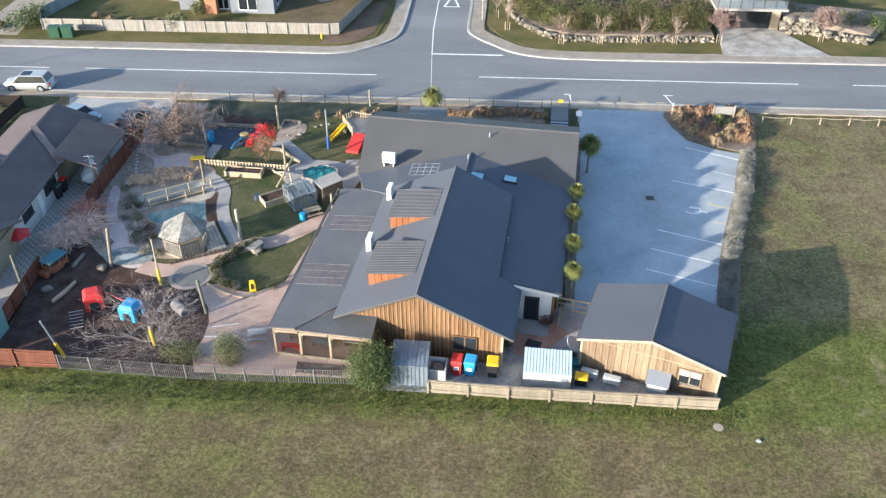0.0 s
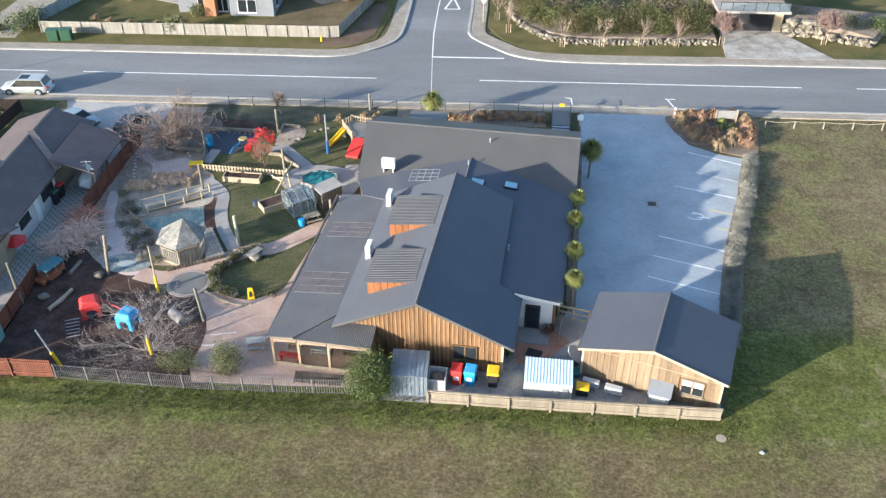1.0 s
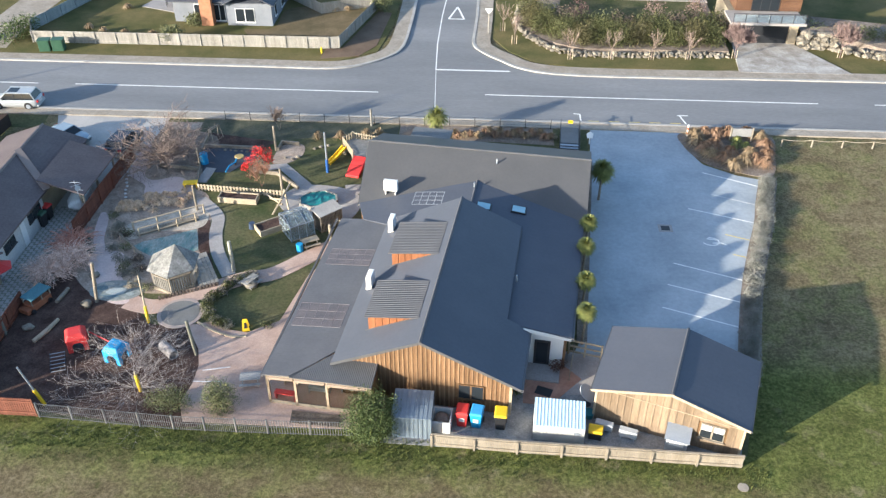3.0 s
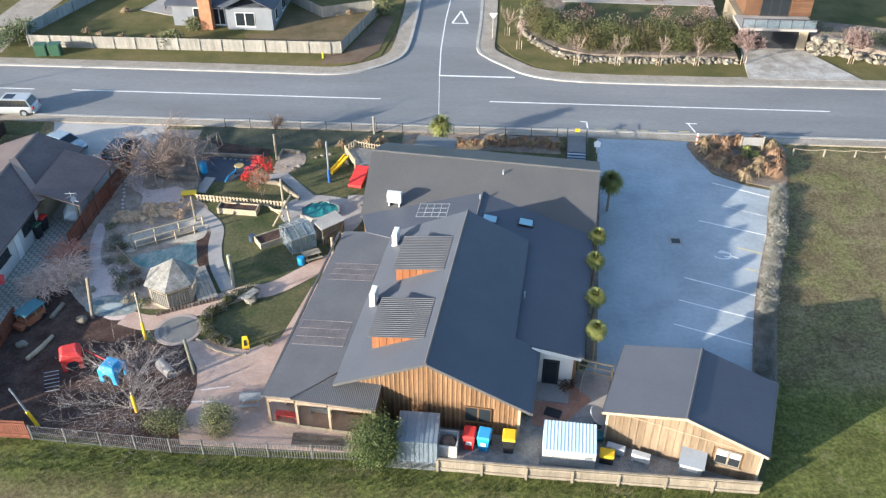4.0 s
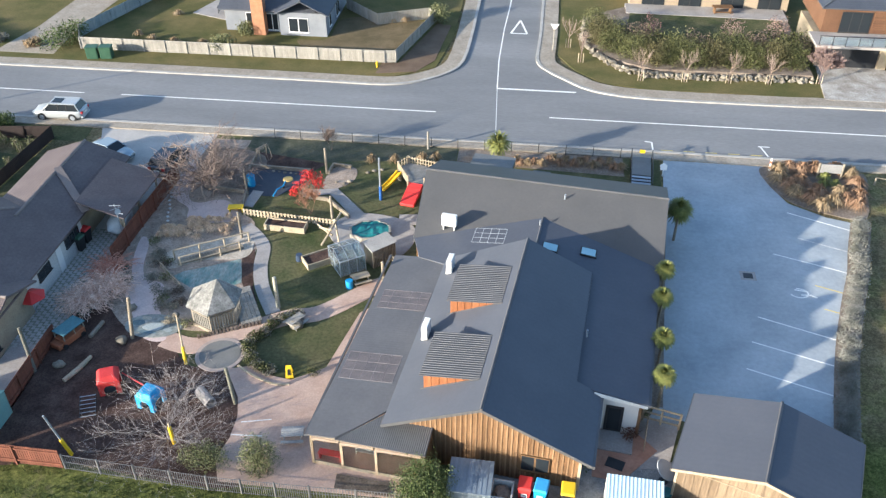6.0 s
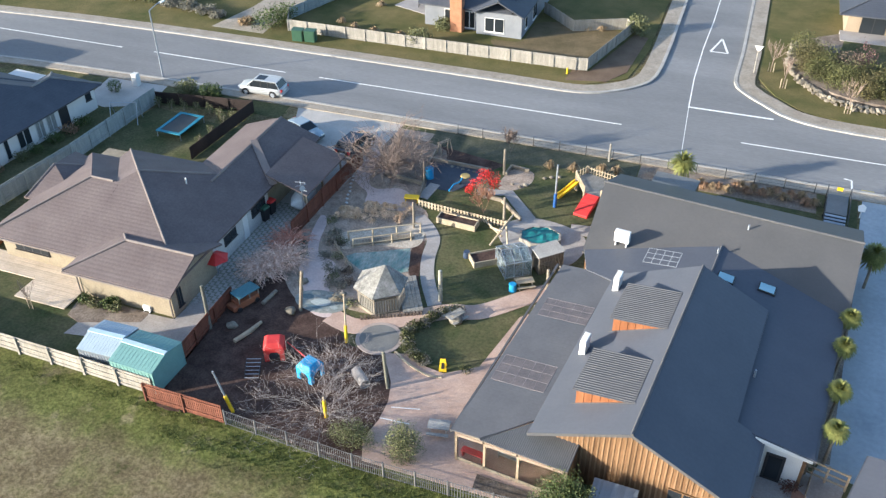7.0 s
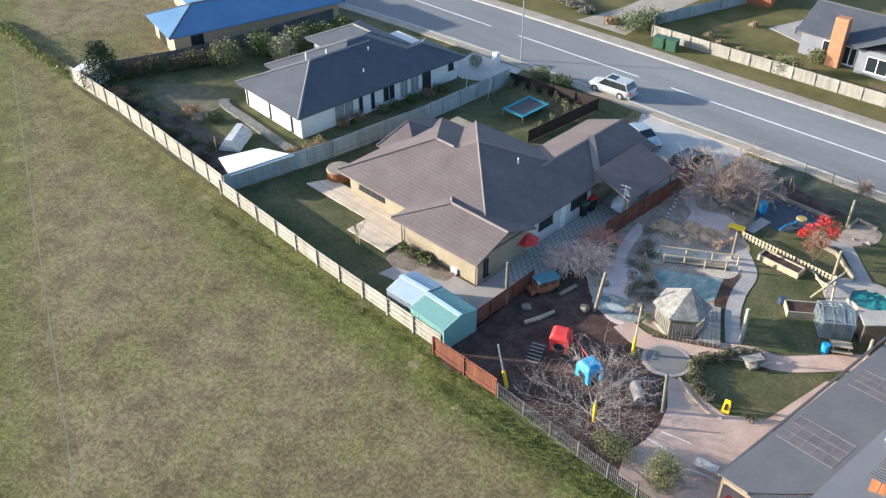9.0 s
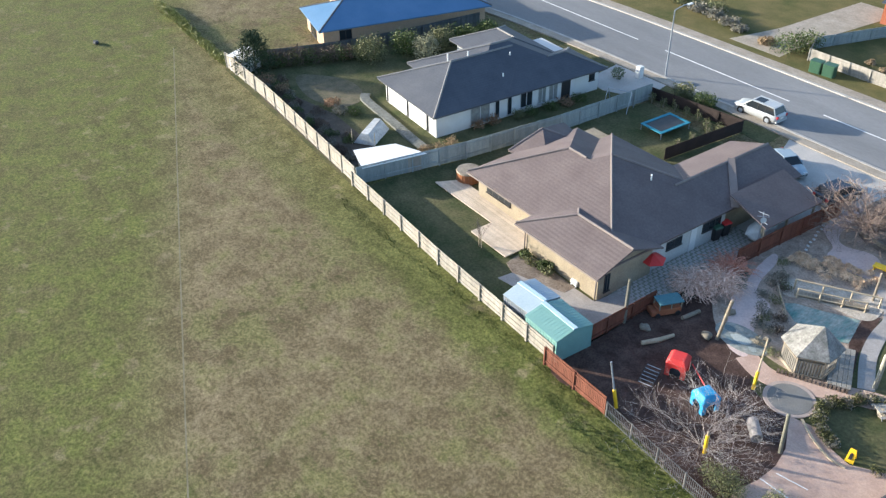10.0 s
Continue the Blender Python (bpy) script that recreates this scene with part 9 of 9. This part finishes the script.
for i, x in enumerate((-48.6, -47.2)):
    cb = thing("utility_cabinet", "green steel utility cabinet on the verge", "cabinet", x, 90.8 + 0.2 * i, 0, 8, "utility cabinets")
    part("body", Shape().box(-0.6, -0.45, 0, 0.6, 0.45, 1.25).bevel(0.03), M_GREEN, cb)
    part("lid", Shape().box(-0.66, -0.5, 1.25, 0.66, 0.5, 1.33).bevel(0.03), M_GREEN, cb)
    part("door_panel", Shape().box(-0.5, -0.47, 0.12, 0.5, -0.45, 1.15), M_GREEN, cb)
hy = thing("hydrant_marker", "yellow hydrant marker post", "marker post", -18.6, 91.8)
part("post", Shape().tube((0, 0, 0), (0, 0, 0.7), 0.1, n=8), M_YEL, hy)
for i, (x, y, r, h, m_) in enumerate(((-53.4, 93.0, 2.2, 2.5, M_LEAF), (-52.9, 95.2, 1.9, 2.3, M_LEAF), (-56.0, 91.8, 1.0, 0.8, M_TUSS), (-62, 93, 1.3, 1.1, M_SCRUB), (-64.5, 93.4, 1.4, 1.2, M_SCRUB), (-67.2, 93.6, 1.3, 1.0, M_SCRUB), (-70, 94, 1.3, 1.1, M_OLIVE), (-73, 94.4, 1.4, 1.2, M_SCRUB), (-66, 95.6, 1.3, 1.2, M_OLIVE), (-60.2, 92.4, 1.0, 0.8, M_SCRUB))):
    bush("mounded roadside garden shrub", x, y, r, r, h, m_, 1100, 0.11, 500 + i, "shrub", "roadside shrubs", clumps=6)
structure("west_drive", Shape().prism([(-60, 90.2), (-53.5, 90.2), (-54.0, 97), (-52.8, 112), (-58, 112), (-58.6, 97)], -0.1, 0.08), M_FOOT, "gravel drive across the road", "driveway")
rs = thing("red_shed", "rust-red shed beyond the corner garden", "shed", -50.0, 112.0, 0, 12)
part("wall", Shape().box(-3.0, -3.0, 0, 4.0, 3.0, 2.6), mat("rust_cladding", (0.28, 0.085, 0.045), (0.34, 0.12, 0.07), grain=0.15), rs)
part("roof", Shape().slab([(-3.3, -3.3, 2.6), (4.3, -3.3, 2.6), (4.3, 3.3, 3.2), (-3.3, 3.3, 3.2)], 0.1), M_TILE2, rs)

# hedge bank with its stone wall
sw_line = smooth_line([(2.9, 106.0), (2.5, 103.0), (2.6, 100.6), (3.6, 97.6), (6.3, 93.9), (9.5, 92.6), (15.1, 92.7), (20.9, 93.0), (25.0, 93.2)], 8)
wall_st = thing("stone_wall", "low wall of rounded pale schist boulders", "wall")
stone_meshes = []
for k in range(6):
    ob = part("stone", Shape().lump((0, 0, 0), 0.29, 0.22, 0.20, 0.55, 40 + k, 1), M_STONE, wall_st)
    stone_meshes.append(ob.data)
    ob.location = (*sw_line[k], 0.2)
acc, idx = 0.0, 6
R_ = random.Random(77)
for (ax, ay), (bx2, by2) in zip(sw_line[:-1], sw_line[1:]):
    seg = math.hypot(bx2 - ax, by2 - ay)
    while acc < seg:
        t = acc / seg
        for lay in range(2):
            ob = new("stone", stone_meshes[R_.randrange(6)])
            ob.parent = wall_st
            sc = R_.uniform(0.8, 1.35)
            ob.matrix_basis = pose(ax + (bx2 - ax) * t + R_.uniform(-0.12, 0.12), ay + (by2 - ay) * t + 0.18 * lay + R_.uniform(-0.1, 0.1), 0.14 + 0.26 * lay, 0, 0, R_.uniform(0, 360)) @ Matrix.Diagonal((sc, sc, sc, 1))
        acc += 0.46
    acc -= seg
structure("hedge_bank", Shape().prism([(2.6, 107), (2.6, 100), (4.4, 97), (6.8, 95), (9.4, 93.8), (25.2, 94), (25.4, 110), (8, 111)], -0.1, 0.45), M_SOIL, "raised planted bank behind the stone wall", "garden bed")
M_DORMLEAF = mat("bronze_hedge_leaves", (0.060, 0.055, 0.024), (0.120, 0.108, 0.050), rough=0.7, scale=2.0, fine=9, grain=0.4, bump=0)
HB = [(4.0, 103), (4.4, 100), (5.6, 98), (7.6, 96.4), (9.6, 95.4), (11.6, 95.1), (13.6, 95.2), (15.6, 95.4), (17.6, 95.5), (19.6, 95.6), (21.6, 95.7), (23.6, 95.9)]
for i, (x, y) in enumerate(HB):
    bush("dense dark green hedge shrub on the bank", x, y + 0.2, 1.75, 1.7, 3.0, (M_HEDGE, M_DORMLEAF, M_HEDGE)[i % 3], 5200, 0.075, 520 + i, "hedge plant", "bank hedge", clumps=9)
    if 1 < i < 11:
        bush("tangled olive-brown shrub behind the hedge", x + 0.5, y + 2.9, 1.8, 1.5, 3.0, M_HEDGE if i % 3 else M_DORM, 1400, 0.10, 540 + i, "shrub", "bank shrubs", clumps=7)
M_MAUVE_LEAF = mat("dry_mauve_leaves", (0.13, 0.085, 0.075), (0.21, 0.145, 0.13), grain=0.3, bump=0)
for i, (x, y, m_) in enumerate(((9.6, 100.4, mat("purple_leaves", (0.095, 0.048, 0.05), (0.165, 0.095, 0.092), grain=0.3, bump=0)), (18.0, 100.4, M_MAUVE_LEAF), (22.6, 101.0, M_MAUVE_LEAF))):
    bush("wine-red leafy shrub on the bank", x, y, 1.5, 1.5, 3.9, m_, 1000, 0.09, 560 + i, clumps=6)
structure("bank_lawn", Shape().prism([(7, 100.5), (24.5, 99.6), (24.5, 109), (8, 109.4)], 0.3, 0.5), M_LAWN, "lawn above the hedge bank", "lawn")
M_MAUVE = mat("mauve_twigs", (0.13, 0.088, 0.082), (0.23, 0.165, 0.155), scale=3, fine=14, grain=0.3)
for i, (x, y) in enumerate(((8.1, 91.7), (12.4, 91.9), (16.7, 92.1), (20.6, 92.3), (25.6, 93.0), (36.9, 93.8), (2.2, 95.4), (0.9, 99.0))):
    t_ = thing("young_tree", "leafless young street tree with timber stakes", "tree", x, y, 0.05, 0, "young trees")
    raw = Raw(570 + i)
    full = i in (4, 5)
    raw.tube(Vector((0, 0, 0)), Vector((0.03, 0, 1.3)), 0.045, 0.035, 5)
    for k in range(12 if full else 5):
        raw.limb(Vector((0.03, 0, 1.2)), Vector((raw.r.gauss(0, 0.6), raw.r.gauss(0, 0.5), 1)).normalized(), 1.0, 0.024, 3 if full else 2, 0.4, 0.25, 3 if full else 2, 0.013)
    raw.part("stem", M_MAUVE if full else M_TWIG, t_)
    for sx in (-0.25, 0.25):
        part("stake", Shape().tube((sx, 0, 0), (sx, 0, 1.0), 0.04, n=5), M_PALE, t_)
gsn = thing("road_sign", "triangular give-way sign seen from behind on a pale post", "sign", -0.7, 98.0)
part("post", Shape().tube((0, 0, 0), (0, 0, 2.5), 0.06, n=8), M_GFENCE, gsn)
part("panel", Shape().solid([(-0.45, 0.05, 3.0), (0.45, 0.05, 3.0), (0, 0.05, 2.3), (-0.45, 0.08, 3.0), (0.45, 0.08, 3.0), (0, 0.08, 2.3)], [(0, 1, 2), (5, 4, 3), (0, 3, 4, 1), (1, 4, 5, 2), (2, 5, 3, 0)]), M_PLASTIC_W, gsn)
structure("gravel_drive", Shape().prism([(25.4, 89.4), (37.0, 89.5), (32.6, 97.4), (26.2, 97.4)], -0.1, 0.15), mat("white_gravel", (0.25, 0.22, 0.185), (0.47, 0.45, 0.42), scale=0.7, fine=6, grain=0.4, bump=0.5), "pale gravel drive to the garage", "driveway")
part("garage_door", Shape().box(26.6, 97.12, 0.1, 32.0, 97.2, 2.15), mat("charcoal_door", (0.022, 0.024, 0.028), (0.028, 0.03, 0.034), rough=0.7, grain=0.05, bump=0.0, spec=0.15), east, "dark garage door")
part("pillar", Shape().box(32.1, 97.0, 0, 33.0, 97.25, 2.6), M_PALE, east)
part("balcony", Shape().box(25.4, 95.9, 2.6, 33.4, 99.6, 2.85), M_PAVE, east)
for k in range(7):
    x = 25.6 + k * 1.27
    part("rail_post", Shape().tube((x, 96.0, 2.85), (x, 96.0, 3.85), 0.035), M_BLK, east)
part("handrail", Shape().tube((25.5, 96.0, 3.85), (33.3, 96.0, 3.85), 0.04), M_BLK, east)
part("balustrade_pane", Shape().box(25.6, 95.98, 2.95, 33.2, 96.01, 3.75), M_GHG, east)
window(east, 28.2, 31.2, 99.5, 2.95, 5.1, 3)
for k in range(12):
    part("weatherboard", Shape().box(31.4, 99.44, 2.95 + k * 0.2, 33.6, 99.5, 2.95 + k * 0.2 + 0.15), M_SLAT, east)
for x0 in (9.4, 13.6, 18.4, 22.6):
    window(east2, x0, x0 + 2.6, 111.5, 0.2, 2.3, 2)
structure("terrace", Shape().prism([(7.5, 108.6), (25.5, 108.2), (25.5, 111.6), (7.5, 111.6)], -0.1, 0.55), M_PAVE, "pale terrace before the garden house", "patio")
pt = thing("outdoor_table", "timber outdoor table on the terrace", "table", 18.4, 109.8, 0.55, 5)
part("top", Shape().box(-1.1, -0.5, 0.7, 1.1, 0.5, 0.76), M_CLAD, pt)
for x in (-0.9, 0.9):
    part("trestle", Shape().box(x - 0.05, -0.4, 0, x + 0.05, 0.4, 0.7), M_CLAD, pt)
    part("bench", Shape().box(-1.0, x * 1.0 - 0.15, 0.38, 1.0, x * 1.0 + 0.15, 0.43), M_CLAD, pt)
st_meshes = stone_meshes
rw = thing("boulder_wall", "retaining wall of large pale boulders beside the garage", "wall")
for i in range(120):
    ob = new("stone", st_meshes[R_.randrange(6)])
    ob.parent = rw
    low = i >= 84
    t = R_.random()
    lay = R_.randrange(2 if low else 4)
    x = 36.6 + 5.6 * t if low else 33.3 + 3.9 * t
    y = (95.6 - 2.6 * t if low else 96.2 - 0.3 * t) + 0.22 * lay
    sc = R_.uniform(1.0, 1.7) if low else R_.uniform(1.3, 2.2)
    ob.matrix_basis = pose(x, y, 0.25 + 0.40 * lay, R_.uniform(-20, 20), 0, R_.uniform(0, 360)) @ Matrix.Diagonal((sc, sc, sc * 0.8, 1))
structure("boulder_bank", Shape().solid([(33.4, 96.5, 0), (37.2, 96.2, 0), (42.4, 93.6, 0), (46, 99, 0), (33.4, 101, 0), (33.4, 96.9, 1.5), (37.0, 96.7, 1.4), (42.4, 94.4, 0.7), (46, 99, 1.6), (33.4, 101, 2.0)], [(4, 3, 2, 1, 0), (5, 6, 7, 8, 9), (0, 1, 6, 5), (1, 2, 7, 6), (2, 3, 8, 7), (3, 4, 9, 8), (4, 0, 5, 9)]), M_SOIL, "planted earth bank behind the boulders", "garden bed")
for i, (x, y, r, m_) in enumerate(((35.2, 99.2, 1.6, M_OLIVE), (38.0, 98.0, 1.7, M_DORM), (40.6, 97.2, 1.6, M_OLIVE), (43.5, 96.6, 1.6, M_LEAF), (25.2, 98.6, 1.4, M_DORM), (24.6, 100.4, 1.5, M_HEDGE))):
    bush("shrub above the boulder wall", x, y, r, r, 2.4, m_, 1500, 0.10, 590 + i, clumps=7)

# ---- cladding boards ----
def clad(parent, x0, x1, pitch, top, y, hole, material):
    """Wide boards with a cover batten over every joint."""
    n_ = round((x1 - x0) / pitch)
    for i in range(n_):
        a, b = x0 + (x1 - x0) * i / n_, x0 + (x1 - x0) * (i + 1) / n_
        for name, p, q, d in (("board", a + 0.012, b - 0.012, 0.0), ("batten", a - 0.045, a + 0.045, 0.034)):
            if name == "batten" and i == 0:
                continue
            hi = min(top(p), top(q))
            spans = ((0.05, hi),) if q < hole[0] or p > hole[1] else ((0.05, hole[2]), (hole[3], hi))
            for z0, z1 in spans:
                part(name, Shape().box(p, y - 0.03 - d, z0, q, y - 0.002 - d, z1), material[d > 0], parent)


M_BATTEN = mat("cedar_battens", (0.195, 0.118, 0.064), (0.30, 0.185, 0.105), rough=0.65, scale=0.8, fine=7, grain=0.22, bump=0.2, rnd=0.1, stretch=(3, 3, 0.35), spec=0.25)
clad(centre, -5.0, 5.2, 0.275, lambda v: zr(v) - 0.16, W0, (2.05, 3.8, 0.88, 2.16), (M_CLAD, M_BATTEN))
clad(shed, 0.27, SW - 0.3, 0.42, lambda v: SE - 0.10 + (SR - SE) * (1 - abs(v - SW / 2) / (SW / 2)), 0.298, (6.2, 7.75, 0.88, 2.16), (M_CLAD2, M_CLAD2))

# ---- the western lots, set square to the road ----
WEST = Matrix(((1.026, 0, 0, 1.0), (-0.0148, 1.0125, 0, -0.654), (0, 0, 1, 0), (0, 0, 0, 1)))
KEEP = ("ground", "road", "kerb", "pavement", "road_marking", "verge_far", "sail_post", "leafless_shrub", "bare_tree", "pitch_line", "field_marker", "long_grass", "mesh_fence")
bpy.context.view_layer.update()
for ob in [o for o in scene.objects if o.parent is None and o.type in ("MESH", "EMPTY") and not o.name.startswith(KEEP)]:
    meshes = [o for o in (ob, *ob.children_recursive) if o.type == "MESH"]
    ps = [o.matrix_world @ Vector(c) for o in meshes for c in o.bound_box]
    mid = sum(ps, Vector()) / len(ps)
    if mid.x < -31.4 and mid.y < 77 or mid.x < -54:
        ob.matrix_world = WEST @ ob.matrix_world
